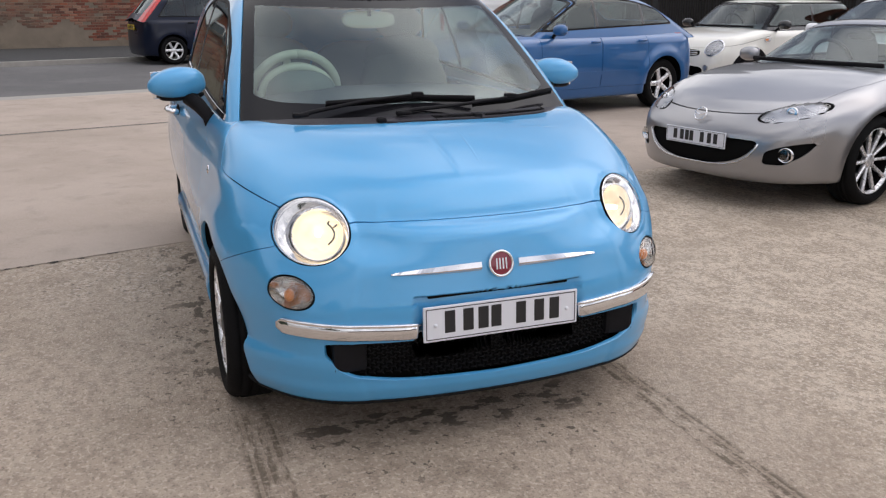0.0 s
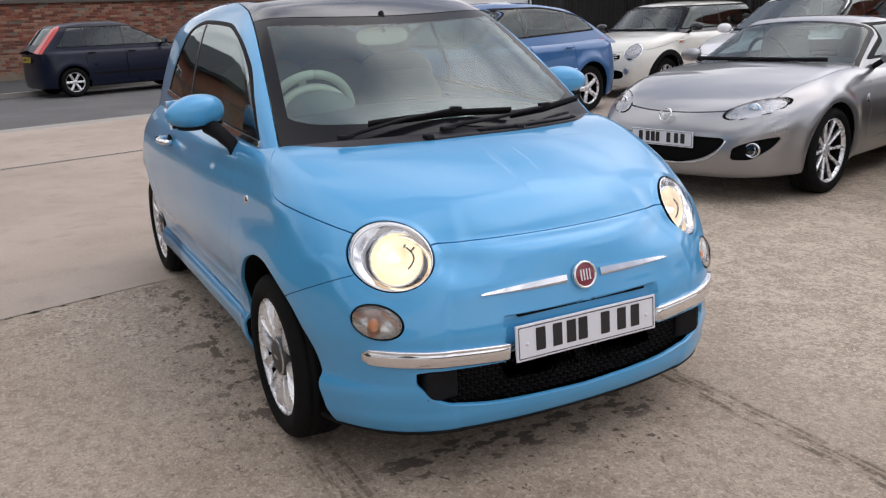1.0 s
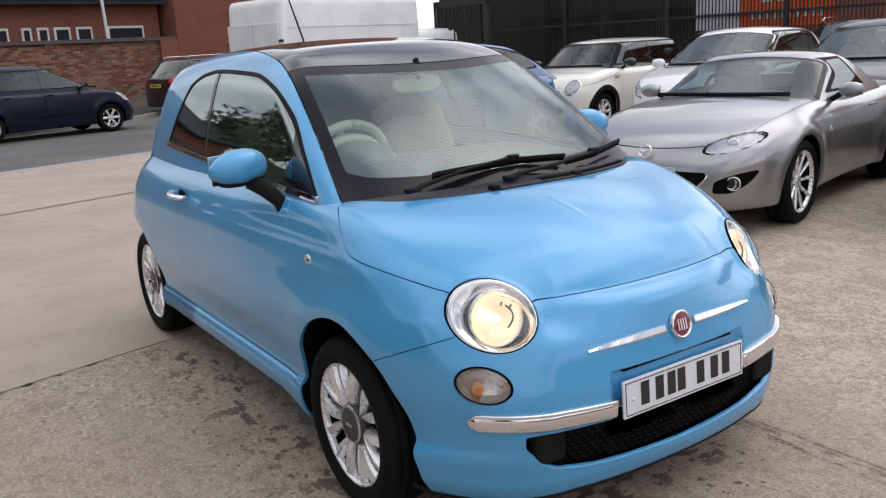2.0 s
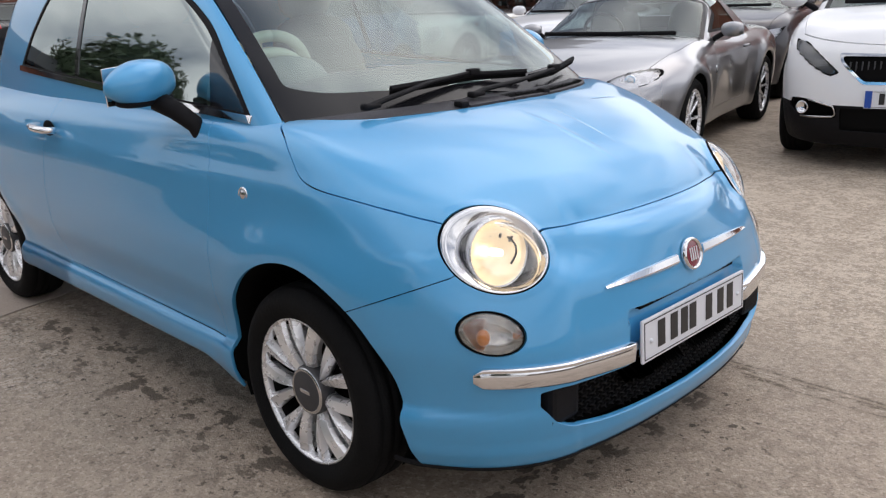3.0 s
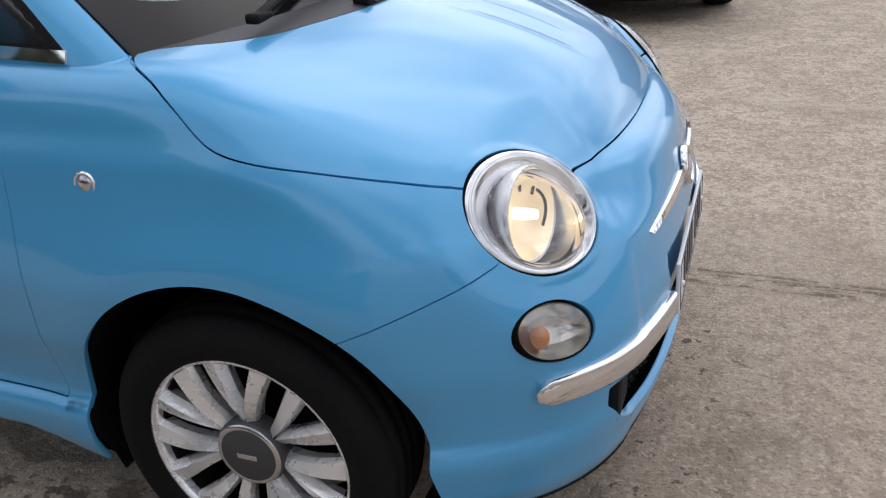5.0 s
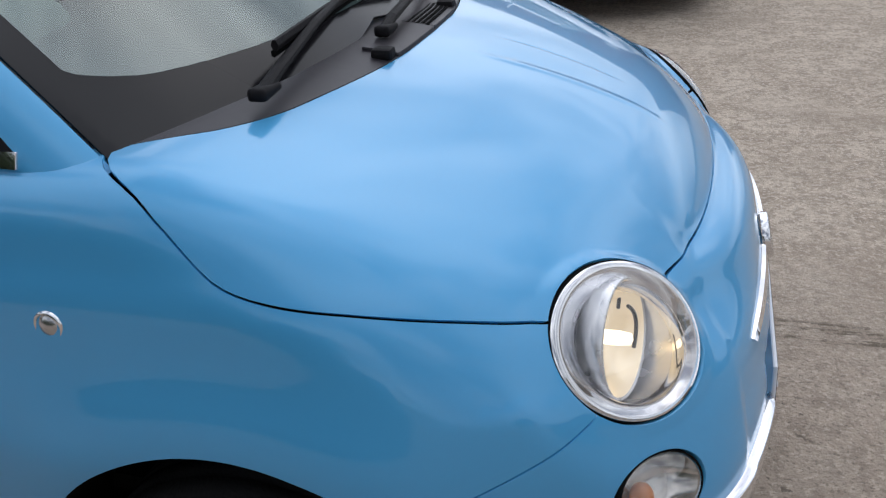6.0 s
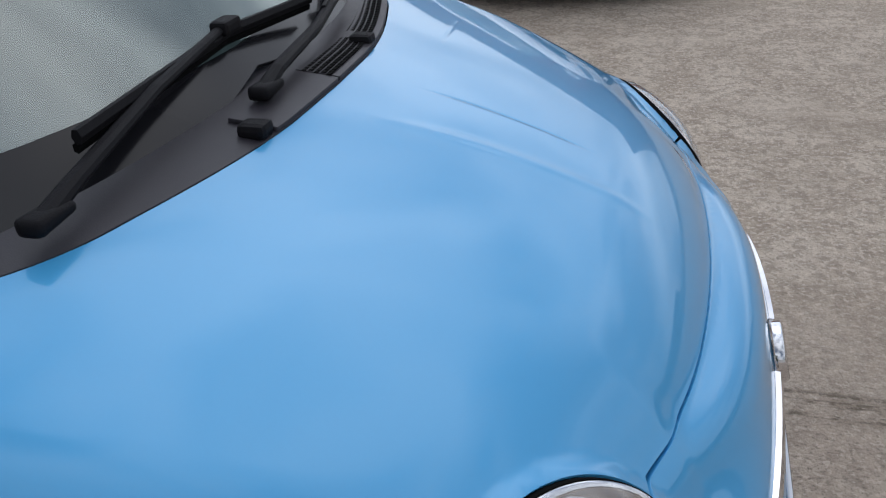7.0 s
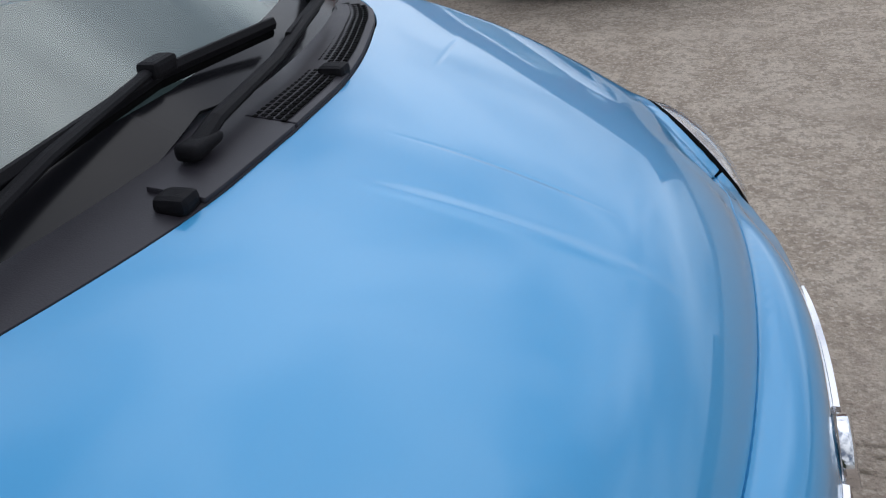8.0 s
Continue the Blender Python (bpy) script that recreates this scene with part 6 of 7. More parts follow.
# dark navy small estate on the road, and a charcoal estate
MPV = dict(hw=.83, wb=2.60, nose=.78, rear=.66, wr=.305, rim=.20, arch=.35, track=.73, spokes=6, style=SIX, belt=1.0, clear=.19,
    top=([-3.2, -1.0, -.2, .2, .5, .75, .85], [1.02, 1.0, .99, .93, .86, .74, .6]), crown=.06,
    front=([.15, .3, .45, .6, .75], [-.10, -.02, 0, -.03, -.14]), back=([.1, .4, .7, 1.0], [-.05, 0, -.01, -.04]),
    screen_foot=(-.15, .99), screen_top=(-1.10, 1.46), rear_foot=(-3.22, 1.02), rear_top=(-2.80, 1.47), roof=([-3.1, -2.6, -2.0, -1.6, -.9], [1.40, 1.50, 1.545, 1.545, 1.46]),
    bonnet=lambda x, a, z: np.minimum(z - curve(x, [-.4, .2, .6], [.90, .80, .70]), .74 - a - .1 * np.clip(x, 0, 1)),
    doors=[(-.42, -1.42), (-1.43, -2.3)], windows=lambda x, z: np.minimum(np.minimum(z - 1.02, 1.44 - z), np.minimum((-.38 - x) - 1.8 * (z - 1.02), (x + 2.88) - .8 * (z - 1.02))), posts=(-1.42, -2.25),
    mirror=(-.58, .93, 1.08), dark_glass=CAR_GLASS, handle=BLACK_PLASTIC,
    cuts=dict(
        head_lamp=(ahead(lambda x, a, z: poly_field(a, z, [(.56, .66), (.80, .66), (.80, .86), (.66, .86)], .02)), LAMP_SILVER, "clear headlight", -.006),
    ))


def mpv_extra(car, low, up):
    v = up[0]
    x, y, a, z = v[:, 0], v[:, 1], np.abs(v[:, 1]), v[:, 2]
    for s in (-1, 1):
        panel("tail_lamp", up, [y * s - .45, np.minimum(x + 3.4, (-3.07 - x) + .93 * (z - 1.02))], TAIL_RED, car, "tall red tail lamp", lift=.006, thick=.01)
    plate(car, Matrix.Translation((-3.275, 0, .80)) @ Matrix.Rotation(math.pi, 4, "Z"), PLATE_YELLOW, (-.175, -.115, -.06, -.01, .062, .125, .178), "yellow rear number plate with dark characters")


MPV["extra"] = dict(a=mpv_extra, b=side_strip(MPV, .46, BLACK_PLASTIC, -.5, -2.2))
mpv = build_car(MPV, NAVY, Matrix.Translation(spot(-17.55, 6.95, -.03)) @ Matrix.Rotation(YARD, 4, "Z"), "navy_small_mpv", "dark navy five-door car with tall red lamps, by the kerb", "cars parked in the street")

ESTATE = dict(MPV, hw=.90, wb=2.68, nose=.88, rear=1.05, track=.79, wr=.325, arch=.37, spokes=5, style=FIVE, rear_foot=(-3.6, 1.03), rear_top=(-3.15, 1.45),
    roof=([-3.4, -2.5, -1.7, -.9], [1.45, 1.51, 1.52, 1.45]), windows=lambda x, z: np.minimum(np.minimum(z - 1.02, 1.42 - z), np.minimum((-.40 - x) - 1.8 * (z - 1.02), (x + 3.3) - .8 * (z - 1.02))), posts=(-1.45, -2.4), extra={})


def estate_extra(car, low, up):
    v = low[0]
    x, y, a, z = v[:, 0], v[:, 1], np.abs(v[:, 1]), v[:, 2]
    for s in (-1, 1):
        panel("tail_lamp", low, [y * s, poly_field(a, z, [(.48, .84), (.96, .84), (.96, .98), (.60, .98)], .02), -3.2 - x], TAIL_RED, car, "red tail lamp", lift=.008, thick=.012)
        part("roof_bar", tube([(-3.0, .58 * s, 1.50), (-2.9, .58 * s, 1.545), (-1.3, .60 * s, 1.55), (-1.2, .60 * s, 1.50)], .016, 8), DULL_CHROME, car, "silver roof bar", True)
    plate(car, Matrix.Translation((-3.745, 0, .78)) @ Matrix.Rotation(math.pi, 4, "Z"), PLATE_YELLOW, (-.175, -.115, -.06, -.01, .062, .125, .178), "yellow rear number plate with dark characters")
    part("rear_wiper", tube([(-3.60, 0, 1.06), (-3.58, -.2, 1.10), (-3.56, -.36, 1.13)], .01, 6), BLACK_PLASTIC, car)
    part("rear_strip", tube([(-3.70 + .10 * t * t, t, .58) for t in np.linspace(-.7, .7, 9)], .012, 6), DULL_CHROME, car, "")


ESTATE["extra"] = dict(a=estate_extra)
estate = build_car(ESTATE, CHARCOAL, Matrix.Translation(spot(-20.6, 13.9)) @ Matrix.Rotation(YARD + radians(4), 4, "Z"), "charcoal_estate", "charcoal estate car with a yellow plate beside a brick wall", "cars parked in the street")
estate_2 = copy_thing(estate, standing(-3.6, 14.2))
tagged(estate_2, "charcoal estate car with roof bars at the back of the yard", group="cars parked in the yard")
hatch_dark = copy_thing(saloon, standing(-6.3, 14.2))
tagged(hatch_dark, "dark saloon car at the back of the yard", group="cars parked in the yard")


# ---- yard floor, drain, road, pavement ----
def slab_mesh(a0, a1, l0, l1, z0, z1, seed=0):
    bm = bmesh.new()
    rnd = random.Random(seed)
    n = 24

    def edge(p, q):
        pts = []
        for i in range(n):
            t = i / n
            w = rnd.uniform(-.0025, .0025) + (rnd.uniform(-.010, .0) if rnd.random() < .08 else 0)
            pts.append((p[0] + (q[0] - p[0]) * t + (w if p[0] == q[0] else 0), p[1] + (q[1] - p[1]) * t + (w if p[1] == q[1] else 0)))
        return pts
    c = [(a0, l0), (a1, l0), (a1, l1), (a0, l1)]
    ring = [p for k in range(4) for p in edge(c[k], c[(k + 1) % 4])]
    hi = [bm.verts.new(spot(a, l, z1)) for a, l in ring]
    lo = [bm.verts.new(spot(a, l, z0)) for a, l in ring]
    bm.faces.new(hi)
    for i in range(len(ring)):
        bm.faces.new((lo[i], lo[(i + 1) % len(ring)], hi[(i + 1) % len(ring)], hi[i]))
    bmesh.ops.recalc_face_normals(bm, faces=bm.faces)
    return bm


yard = strip("yard_bed", -10.9, 16.0, -24, 26, -.20, -.022, GAP, "dark dirt in the joints of the yard")
joints_a = [-10.86, -7.28, -2.243, 4.2, 10.0, 16.0]
joints_l = [-24, -12.0, -5.2, 6.6, 15.0, 26]
for i, (a0, a1) in enumerate(zip(joints_a, joints_a[1:])):
    for j, (l0, l1) in enumerate(zip(joints_l, joints_l[1:])):
        s = part("concrete_slab", slab_mesh(a0 + .008, a1 - .008, l0 + .005, l1 - .005, -.05, 0, seed=i * 9 + j), SMOOTH_CONCRETE if i < 2 else CONCRETE, yard, "worn stained concrete slab")

drain = strip("slot_drain", -7.36, -7.31, -24, 26, -.02, .003, KERB, "narrow slotted drain across the yard")
for k in range(200):
    part("drain_slot", box((.036, .028, .002), (0, 0, 0)), SHADOW_BLACK, drain, at=Matrix.Translation(spot(-7.335, -5 + k * .046, .0042)) @ Matrix.Rotation(YARD - math.pi / 2, 4, "Z"))
strip("yard_kerb", -11.35, -10.88, -60, 60, -.2, -.004, KERB, "pale concrete edging between yard and road")
cover = strip("drain_cover", -9.4, -8.75, -1.6, -.7, -.04, .004, KERB, "ribbed pale drain cover")
for k in range(9):
    strip("cover_rib", -9.36, -8.8, -1.55 + k * .095, -1.51 + k * .095, .003, .009, KERB, "").parent = cover

far_edge = [(-60, -16.2), (-20, -16.6), (4, -18.2), (9, -19.4), (12.5, -22.3), (60, -23.4)]
rbm = bmesh.new()
near = [rbm.verts.new(spot(-11.34, l, -.035)) for l, _ in far_edge]
far = [rbm.verts.new(spot(a, l, -.035)) for l, a in far_edge]
for i in range(len(far_edge) - 1):
    rbm.faces.new((near[i], far[i], far[i + 1], near[i + 1]))
bmesh.ops.recalc_face_normals(rbm, faces=rbm.faces)
tagged(part("road", rbm, ASPHALT), "grey asphalt street with patched surface", kind="structure")


def ribbon(name, offset, width, z0, z1, mat, label):
    bm = bmesh.new()
    rows = []
    for l, a in far_edge:
        rows.append([bm.verts.new(spot(a - o, l, z)) for o, z in ((offset, z0), (offset, z1), (offset + width, z1), (offset + width, z0))])
    for r0, r1 in zip(rows, rows[1:]):
        for k in range(3):
            bm.faces.new((r0[k], r1[k], r1[k + 1], r0[k + 1]))
    bmesh.ops.recalc_face_normals(bm, faces=bm.faces)
    return tagged(part(name, bm, mat), label, kind="structure")


ribbon("kerb", 0, .15, -.2, .07, KERB, "worn concrete kerb")
ribbon("pavement", .15, 12, -.2, .065, DARK_ASPHALT, "dark asphalt pavement")

# ---- loose bits along the joint ----
def stain_patch(cx, cy, rx, ry, rnd, z):
    n, ph = 18, rnd.random() * 6
    return [(cx + rx * (1 + .35 * math.sin(3 * t + ph) * rnd.random() + rnd.uniform(-.25, .25)) * math.cos(t), cy + ry * (1 + rnd.uniform(-.35, .35)) * math.sin(t), z) for t in (2 * math.pi * k / n for k in range(n))]


def stain_sheet(name, patches, mat, label):
    vs, fs = [], []
    for pts in patches:
        fs.append(tuple(range(len(vs), len(vs) + len(pts))))
        vs += pts
    return tagged(link_mesh(name, vs, fs, mat, None, label, smooth=False), category="stain", kind="stuff")


CHIP = material("broken_concrete", (0.52, 0.45, 0.375), rough=0.9, var=0.3, scale=60)
rnd = random.Random(5)
chips = []
for k in range(70):
    p = spot(-2.14 + abs(rnd.gauss(0, .14)), rnd.uniform(-1.5, -.1))
    chips.append(stain_patch(p.x, p.y, rnd.uniform(.004, .016), rnd.uniform(.004, .012), rnd, .0040))
stain_sheet("concrete_chip", chips, CHIP, "pale crumbs of broken concrete along the joint")
dirt = []
for k in range(40):
    p = spot(-2.236 + abs(rnd.gauss(0, .012)), -1.75 + abs(rnd.gauss(0, .45)))
    dirt.append(stain_patch(p.x, p.y, rnd.uniform(.004, .011), rnd.uniform(.010, .024), rnd, .0045))
stain_sheet("joint_grit", dirt, GAP, "dark grit filling the open joint")
# ---- brick wall and building across the street ----
BRICK = material("old_brick", (0.30, 0.11, 0.07), rough=0.9, var=0.3, scale=3, bump=.4, bump_scale=90)
nd, ln = BRICK.node_tree.nodes, BRICK.node_tree.links
geo, ramp = nd.new("ShaderNodeNewGeometry"), nd.new("ShaderNodeValToRGB")
ramp.color_ramp.elements[0].color, ramp.color_ramp.elements[1].color = (.12, .05, .038, 1), (.34, .115, .066, 1)
e = ramp.color_ramp.elements.new(.45)
e.color = (.25, .078, .048, 1)
e = ramp.color_ramp.elements.new(.88)
e.color = (.34, .20, .14, 1)
ln.new(geo.outputs["Random Per Island"], ramp.inputs["Fac"])
grime, gco, gr2, gmix = nd.new("ShaderNodeTexNoise"), nd.new("ShaderNodeTexCoord"), nd.new("ShaderNodeValToRGB"), nd.new("ShaderNodeMixRGB")
grime.inputs["Scale"].default_value, grime.inputs["Detail"].default_value = .8, 7
gr2.color_ramp.elements[0].position, gr2.color_ramp.elements[1].position = .48, .66
gmix.inputs["Color2"].default_value = (.17, .12, .09, 1)
ln.new(gco.outputs["Object"], grime.inputs["Vector"])
ln.new(grime.outputs["Fac"], gr2.inputs["Fac"])
ln.new(gr2.outputs["Color"], gmix.inputs["Fac"])
ln.new(ramp.outputs["Color"], gmix.inputs["Color1"])
ln.new(gmix.outputs["Color"], nd["Principled BSDF"].inputs["Base Color"])
MORTAR = material("mortar_render", (0.24, 0.195, 0.15), rough=0.95, var=0.25, scale=3, bump=.3, bump_scale=50, stain=(.14, .11, .085), stain_scale=.7)
DARK_BRICK = material("dark_brick", (0.25, 0.098, 0.066), rough=0.9, var=0.25, scale=2, bump=.3, bump_scale=80)
STONE_CAP = material("wall_coping", (0.11, 0.095, 0.085), rough=0.9, var=0.25, scale=5, bump=.3)
WHITE_FRAME = material("white_window_frame", (0.72, 0.72, 0.72), rough=0.5, var=0.06)
SLATE = material("roof_slate", (0.045, 0.045, 0.05), rough=0.8, var=0.3, scale=6, bump=.4, bump_scale=40)
DARK_PANE = material("dark_pane", (0.03, 0.035, 0.04), rough=0.05, spec=.8)


def brick_face(name, across, l0, l1, z0, z1, mat, parent, label, gap_chance=.06, bottom=None, seed=3):
    """Courses of single bricks, proud of a mortar core; one joined mesh."""
    rnd = random.Random(seed)
    vs, fs = [], []
    z, row = z0, 0
    while z < z1 - .03:
        l = l0 - (.1125 if row % 2 else 0)
        while l < l1:
            b0, b1 = max(l, l0), min(l + .215, l1)
            low = bottom(l) if bottom else -1
            if b1 - b0 > .04 and z > low and rnd.random() > gap_chance:
                pr = rnd.uniform(.006, .020)
                k = len(vs)
                for a, zz, ll in ((0, z, b0), (0, z, b1), (0, z + .064, b1), (0, z + .064, b0), (pr, z + .004, b0 + .004), (pr, z + .004, b1 - .004), (pr, z + .060, b1 - .004), (pr, z + .060, b0 + .004)):
                    vs.append(spot(across + a, ll, zz))
                fs += [(k + 4, k + 5, k + 6, k + 7), (k, k + 1, k + 5, k + 4), (k + 1, k + 2, k + 6, k + 5), (k + 2, k + 3, k + 7, k + 6), (k + 3, k, k + 4, k + 7)]
            l += .225
        z += .075
        row += 1
    ob = link_mesh(name, vs, fs, mat, parent, label, smooth=False)
    return tagged(ob, kind="stuff")


garden_wall = strip("wall_street", -23.9, -23.55, -3, 12.4, -.1, 2.10, MORTAR, "old weathered red brick wall with patches of render and a stone coping")
noise_low = lambda l: .20 + 1.0 * max(0, noise.noise(Vector((l * .35, 3.1, 0)))) + .5 * max(0, noise.noise(Vector((l * 1.3, 7.7, 0)))) + (.30 if l < 4 else 0)
brick_face("brickwork", -23.55, -3, 12.4, .08, 2.08, BRICK, garden_wall, "weathered red bricks in courses", .10, noise_low)
strip("coping", -24.0, -23.46, -3, 12.9, 2.10, 2.20, STONE_CAP, "").parent = garden_wall
strip("pier", -24.05, -23.42, 12.3, 12.9, -.1, 2.12, DARK_BRICK, "").parent = garden_wall

house = tagged(new("brick_building"), "low dark red brick building with white windows behind the wall", "building")
strip("wall", -31, -27.0, -3, 14.4, 0, 3.6, DARK_BRICK, "dark brick wall", "").parent = house
brick_face("brickwork", -27.0, 2, 14.4, 1.8, 3.6, DARK_BRICK, house, "", .02, seed=8)
strip("eaves", -31.3, -26.5, -3.3, 14.5, 3.42, 3.60, SLATE, "dark gutter board", "").parent = house
rb = bmesh.new()
q = [rb.verts.new(spot(a, l, z)) for a, l, z in ((-26.4, -3.4, 3.58), (-26.4, 14.5, 3.58), (-29.2, 14.5, 5.0), (-29.2, -3.4, 5.0), (-32, -3.4, 3.58), (-32, 14.5, 3.58))]
rb.faces.new((q[0], q[1], q[2], q[3]))
rb.faces.new((q[3], q[2], q[5], q[4]))
rb.faces.new((q[1], q[5], q[2]))
rb.faces.new((q[0], q[3], q[4]))
rb.faces.new((q[0], q[4], q[5], q[1]))
bmesh.ops.recalc_face_normals(rb, faces=rb.faces)
part("roof", rb, SLATE, house, "slate roof")
for l, w in ((2.2, 1.5), (7.7, 1.4), (9.5, .32), (10.0, .38), (10.55, .55), (11.3, .56), (12.4, 1.35)):
    wn_ = strip("window", -27.02, -26.95, l, l + w, 2.24, 2.72, WHITE_FRAME, "white-framed window", "")
    wn_.parent = house
    k = max(1, round(w / 1.0))
    for i in range(k):
        strip("pane", -26.96, -26.94, l + .07 + i * w / k, l + (i + 1) * w / k - .07, 2.31, 2.64, DARK_PANE, "", "").parent = wn_
pole = tagged(part("downpipe", tube([spot(-26.2, 12.05, .0), spot(-26.2, 11.9, 5.5)], .05, 10), WHITE_FRAME), "thin white pole beside the building", "pole")

tall = tagged(new("gable_building"), "taller brown brick building end", "building")
strip("wall", -34, -26.2, 14.6, 26, 0, 9.0, DARK_BRICK, "brown brick wall", "").parent = tall
brick_face("brickwork", -26.2, 14.6, 21.0, 1.0, 5.2, DARK_BRICK, tall, "", .02, seed=11)
rb = bmesh.new()
q = [rb.verts.new(spot(a, l, z)) for a, l, z in ((-25.8, 14.5, 8.95), (-25.8, 26.2, 8.95), (-34.3, 26.2, 8.95), (-34.3, 14.5, 8.95), (-30, 14.5, 12), (-30, 26.2, 12))]
for f in ((0, 1, 5, 4), (2, 3, 4, 5), (0, 4, 3), (1, 2, 5), (0, 3, 2, 1)):
    rb.faces.new([q[i] for i in f])
bmesh.ops.recalc_face_normals(rb, faces=rb.faces)
part("roof", rb, SLATE, tall, "slate roof")

strip("white_extension", -27.6, -26.6, 3.6, 6.9, 0, 3.3, material("white_painted_wall", (.68, .68, .67), rough=.7, var=.06, scale=2), "white painted building part", "").parent = house

# ---- white panel van at the street side ----
VAN_WHITE = material("van_white", (0.86, 0.87, 0.89), rough=0.35, coat=.4, var=0.06, scale=2, stain=(.78, .78, .78), stain_scale=1.2)
def build_van(m):
    van = tagged(new("panel_van"), "tall white panel van with rear doors, parked at the street", "van", "cars parked in the street")
    van.matrix_basis = m
    b = box((4.2, 1.98, 2.15), (-2.1, 0, 1.55), .16, seg=4)
    for vv in b.verts:
        if vv.co.z > 1.3:
            vv.co.y *= 1 - .07 * (vv.co.z - 1.3) / 1.3
            if vv.co.x < -3:
                vv.co.x += .10 * (vv.co.z - 1.3) / 1.3
    part("cargo_body", b, VAN_WHITE, van, "white van body", True)
    part("cab", box((1.7, 1.95, 1.5), (.6, 0, 1.15), .3, seg=4), VAN_WHITE, van, "white cab", True)
    for s in (-1, 1):
        part("rear_door", box((.03, .86, 1.55), (-4.16, .45 * s, 1.35), .012), VAN_WHITE, van, "white rear door")
        for zz in (.9, 1.75):
            part("hinge", box((.07, .10, .05), (-4.15, .93 * s, zz), .01), DARK_GREY, van, "door hinge")
        part("side_groove", box((3.7, .012, .02), (-2.1, .952 * s, 2.02), .003), VAN_WHITE, van)
        part("side_rib", box((3.7, .012, .05), (-2.1, .985 * s, 1.30), .004), VAN_WHITE, van)
        part("tail_lamp", box((.05, .12, .36), (-4.14, .93 * s, .95), .01), TAIL_RED, van, "red tail lamp")
        for xw in (-3.2, .55):
            wheel(van, (xw, .86 * s, .34), s < 0, .34, .20, .21, 6, SIX, .05)
    part("rear_bumper", box((.14, 1.9, .20), (-4.2, 0, .50), .03), BLACK_PLASTIC, van, "black rear bumper")
    return van


van = build_van(Matrix.Translation(spot(-13.6, 12.9, -.035)) @ Matrix.Rotation(YARD, 4, "Z"))

# ---- railings, gate and banners at the back of the yard ----
IRON = material("black_iron", (0.018, 0.018, 0.02), rough=0.5, var=0.2, scale=20)
TIMBER = material("dark_timber", (0.030, 0.026, 0.022), rough=0.8, var=0.35, scale=12, bump=.3)
BANNER = material("orange_banner", (0.80, 0.13, 0.03), rough=0.6, var=0.06, scale=3)
BANNER_WHITE = material("white_banner", (0.80, 0.80, 0.82), rough=0.6, var=0.05, scale=3)
fence = tagged(new("railing_fence"), "black vertical bar railings at the back of the yard", "fence")
BACK = 17.5
bar_me = None
for k in range(290):
    a = -14.5 + k * .085
    if bar_me is None:
        ob = part("railing_bar", box((.022, .022, 3.0), (0, 0, 1.5)), IRON, fence, at=Matrix.Translation(spot(a, BACK)))
        bar_me = ob.data
    else:
        ob = new("railing_bar", bar_me)
        ob.parent, ob.matrix_basis = fence, Matrix.Translation(spot(a, BACK))
for zz in (.25, 1.75, 2.85):
    strip("rail", -14.6, 10.2, BACK - .02, BACK + .02, zz, zz + .06, IRON, "", "").parent = fence
for a in (-14.6, -11.6, -8.6, -5.7, -2.7, .3, 3.3, 6.3, 10.2):
    strip("post", a - .05, a + .05, BACK - .05, BACK + .05, 0, 3.1, IRON, "", "").parent = fence
for a0, a1, z0, z1, white in ((-7.9, -4.7, 1.45, 3.0, 1.1), (-1.7, 1.6, 1.5, 3.0, .9), (3.4, 6.5, 1.5, 3.0, .9)):
    b = strip("banner", a0 + white, a1, BACK + .06, BACK + .09, z0, z1, BANNER, "orange banner with white lettering, behind black railings", "")
    tagged(b, category="banner", group="banners on the railings")
    strip("white_end", a0, a0 + white, BACK + .06, BACK + .09, z0, z1, BANNER_WHITE, "white end of the banner", "").parent = b
    for i in range(10):
        strip("letter_bar", a0 + white + .25 + i * .17, a0 + white + .36 + i * .17, BACK + .052, BACK + .06, z0 + .18, z0 + .32, BANNER_WHITE, "", "").parent = b
    for i in range(3):
        strip("letter_bar", a0 + white + .5 + i * .36, a0 + white + .74 + i * .36, BACK + .052, BACK + .06, z0 + .55, z0 + 1.0, BANNER_WHITE, "", "").parent = b

shed = tagged(new("dark_shed"), "dark brown timber building behind the railings", "building")
strip("wall", -17.5, -7.6, 19.0, 25, 0, 6.4, TIMBER, "dark boarded wall", "").parent = shed
strip("wall", -7.6, 14.0, 22.5, 28, 0, 5.0, DARK_BRICK, "brown brick wall", "").parent = shed
strip("beam", -14.0, -5.0, 18.6, 18.9, 2.05, 2.25, TIMBER, "dark timber beam", "").parent = shed
for a in (-13.0, -10.9, -9.2, -7.5, -5.1):
    strip("timber_post", a - .12, a + .12, 18.3, 18.55, 0, 3.4, TIMBER, "", "").parent = shed

gate = tagged(new("timber_gate"), "dark braced gate beside the white van", "gate")
for a0, a1, z0, z1 in ((-13.2, -13.06, 0, 2.5), (-11.6, -11.46, 0, 2.5), (-13.2, -11.46, 2.36, 2.5), (-13.2, -11.46, .2, .34)):
    strip("gate_frame", a0, a1, 14.0, 14.08, z0, z1, IRON, "", "").parent = gate
part("gate_brace", tube([spot(-13.1, 14.04, 1.3), spot(-12.3, 14.04, 2.4)], .06, 4), IRON, gate)
for k in range(11):
    strip("gate_bar", -13.0 + k * .14, -12.98 + k * .14, 14.02, 14.06, .3, 2.9, IRON, "", "").parent = gate

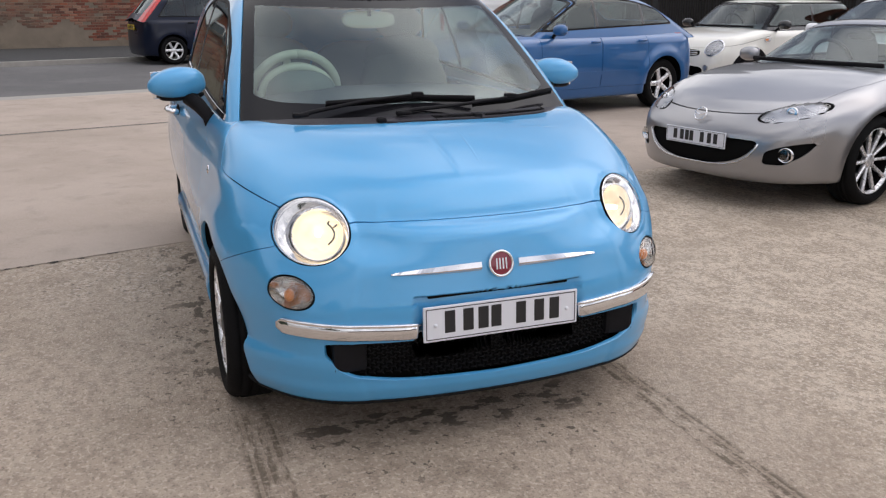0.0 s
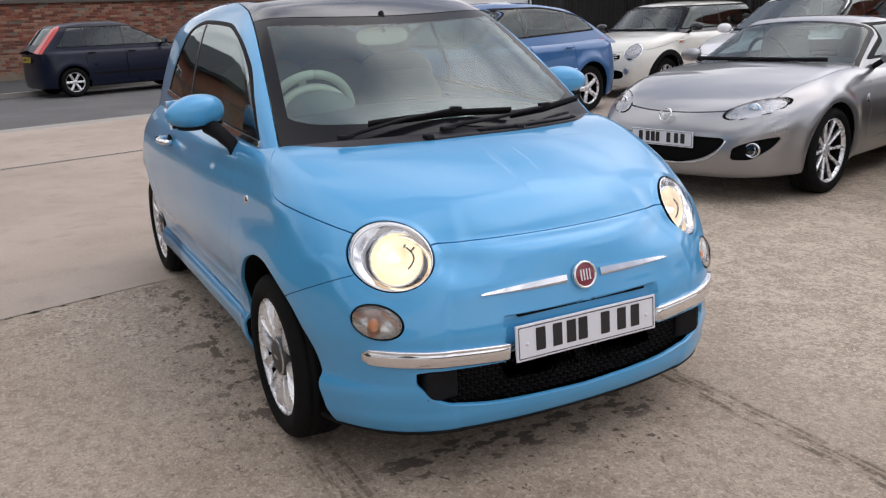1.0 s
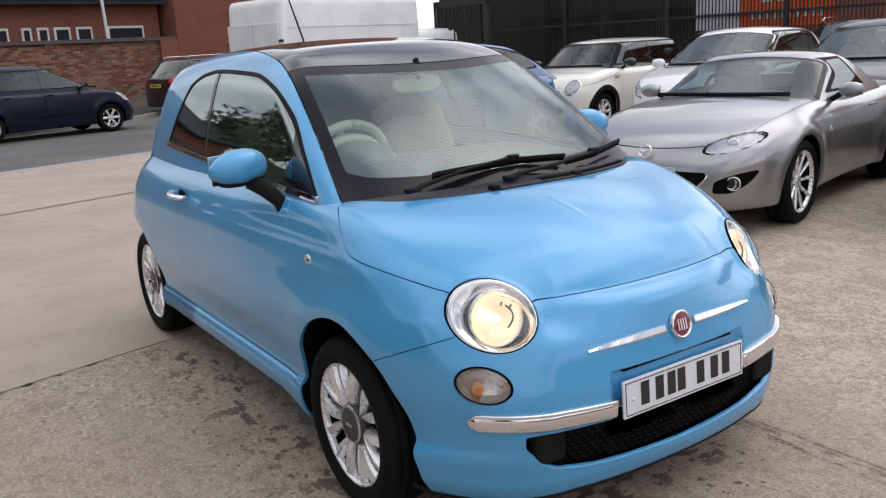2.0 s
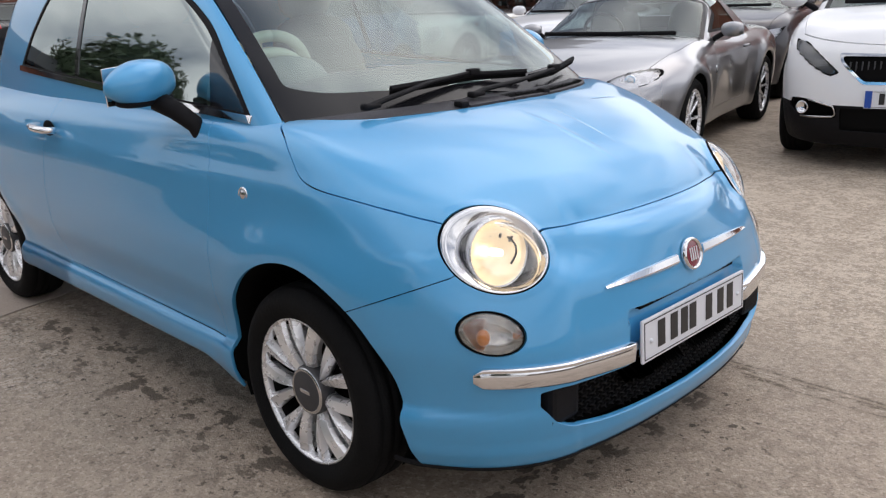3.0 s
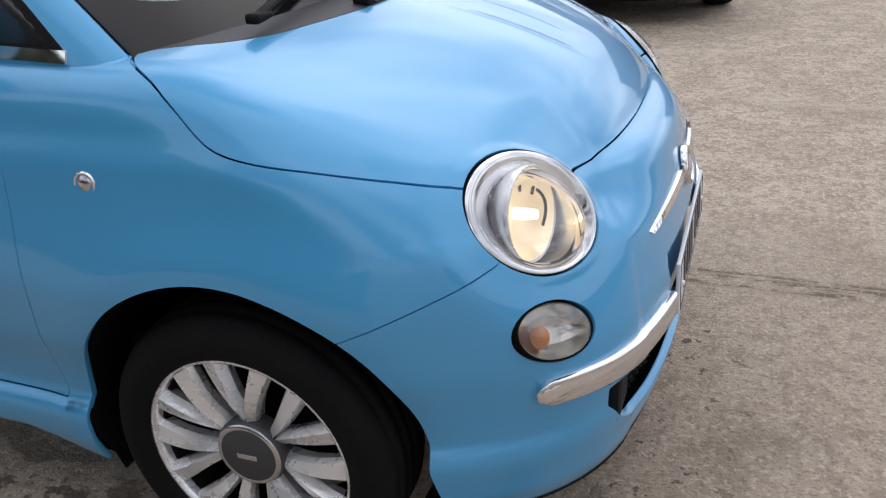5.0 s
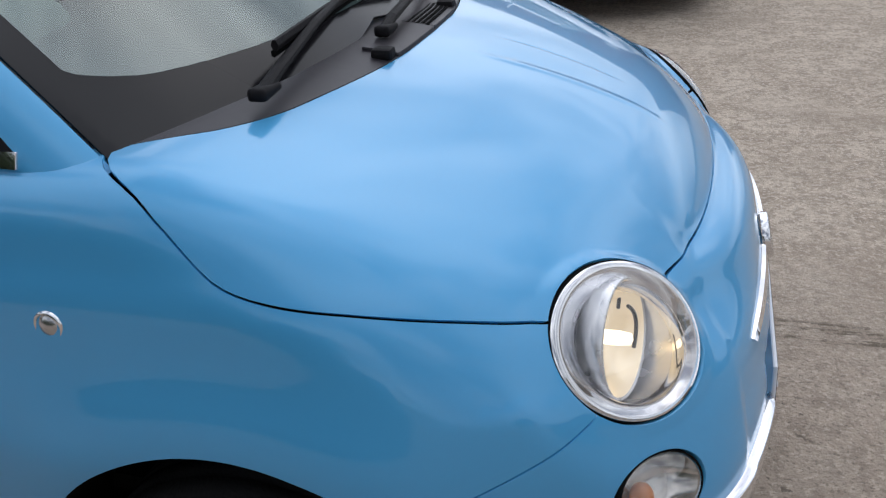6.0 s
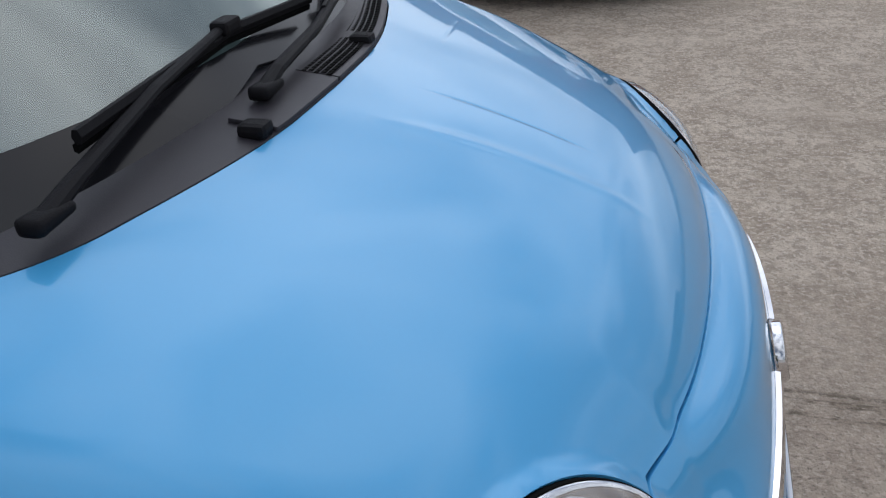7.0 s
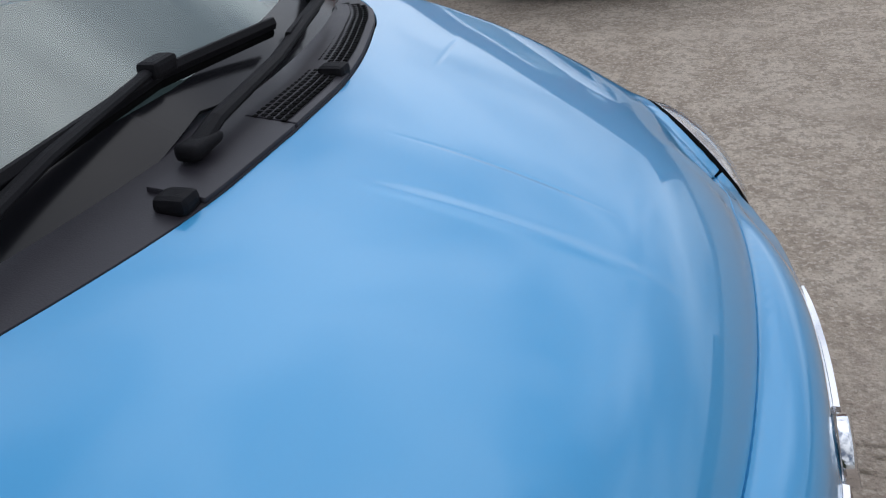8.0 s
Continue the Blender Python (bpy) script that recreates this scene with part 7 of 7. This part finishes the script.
# ---- what closes the place behind the camera ----
RENDER_WHITE = material("white_render", (0.62, 0.62, 0.60), rough=0.8, var=0.1, scale=2, stain=(.48, .47, .44), stain_scale=.8)
HEDGE = material("dark_ivy", (0.05, 0.06, 0.042), rough=0.9, var=0.5, scale=7, bump=.6, bump_scale=25, spec=.1)
LEAF = material("leaves", (0.035, 0.055, 0.022), rough=0.7, var=0.4, scale=3)
BARK = material("bark", (0.07, 0.055, 0.04), rough=0.95, var=0.3, scale=14, bump=.6, bump_scale=30)
low_wall = tagged(part("wall_side", box((15, .25, 1.5), (9.5, -7.5, .75), .01), RENDER_WHITE), "plain white rendered boundary wall", kind="structure")
side_rail = tagged(new("side_railing"), "black spiked railing on the white wall", "fence")
for k in range(110):
    part("railing_bar", box((.02, .02, .55), (2.2 + k * .135, -7.5, 1.76)), IRON, side_rail)
part("rail", box((15, .03, .04), (9.5, -7.5, 1.92)), IRON, side_rail)


def build_tree(at, height, spread, seed):
    rnd = random.Random(seed)
    t = tagged(new("tree"), "dark leafy tree beyond the white wall", "tree", "trees beyond the wall")
    t.matrix_basis = Matrix.Translation(at)
    limbs = [tube([(0, 0, 0), (.05, .02, height * .3), (-.03, .06, height * .55), (.04, 0, height * .8)], .20, 8, 1, .3)]
    tips = []
    for k in range(9):
        an, z0 = k * 2.4, height * rnd.uniform(.28, .65)
        end = Vector((math.cos(an) * spread * rnd.uniform(.5, .85), math.sin(an) * spread * rnd.uniform(.5, .85), z0 + height * rnd.uniform(.12, .3)))
        limbs.append(tube([(0, 0, z0), end * .5 + Vector((0, 0, z0 * .55)), end], .07, 6, 1, .3))
        tips += [end, end * .6 + Vector((0, 0, z0 * .45))]
    tips.append(Vector((0, 0, height * .9)))
    part("trunk", join(*limbs), BARK, t, "brown trunk and limbs", True)
    vs, fs = [], []
    for c in tips:
        for _ in range(150):
            d = Vector((rnd.gauss(0, 1), rnd.gauss(0, 1), rnd.gauss(0, .8)))
            p = c + d.normalized() * rnd.random() ** .5 * spread * .45
            u = Vector((rnd.uniform(-1, 1), rnd.uniform(-1, 1), rnd.uniform(-1, 1))).normalized()
            w = u.cross(d).normalized()
            s = spread * rnd.uniform(.05, .10)
            k = len(vs)
            vs += [p - u * s, p + w * s * .5, p + u * s, p - w * s * .5]
            fs.append((k, k + 1, k + 2, k + 3))
    tagged(link_mesh("crown", vs, fs, LEAF, t, "dark green leaves", smooth=False), kind="stuff")


for i, (p, h, sp) in enumerate((((-26.8, -11.5, 0), 8.0, 3.0), ((-8.5, -11, 0), 5.4, 2.6), ((-13, -11.5, 0), 4.6, 2.4), ((-4.4, -10, 0), 4.6, 2.2), ((-.6, -10.5, 0), 4.2, 2.2), ((14, -12, 0), 5, 2.6))):
    build_tree(p, h, sp, i)
strip("wall_hedge", -24.4, -23.5, -34, -3.02, -.1, 2.9, HEDGE, "dark overgrown wall along the street")
shade_wall = tagged(part("wall_boundary", box((22, .6, 1.7), (-9.1, -7.8, .85), .01), HEDGE), "dark ivy-covered boundary wall", kind="structure")
back_house = tagged(part("wall_back", box((.4, 60, 2.6), (27, 4, 1.3), .02), MORTAR), "plain brick building that closes the yard", kind="structure")
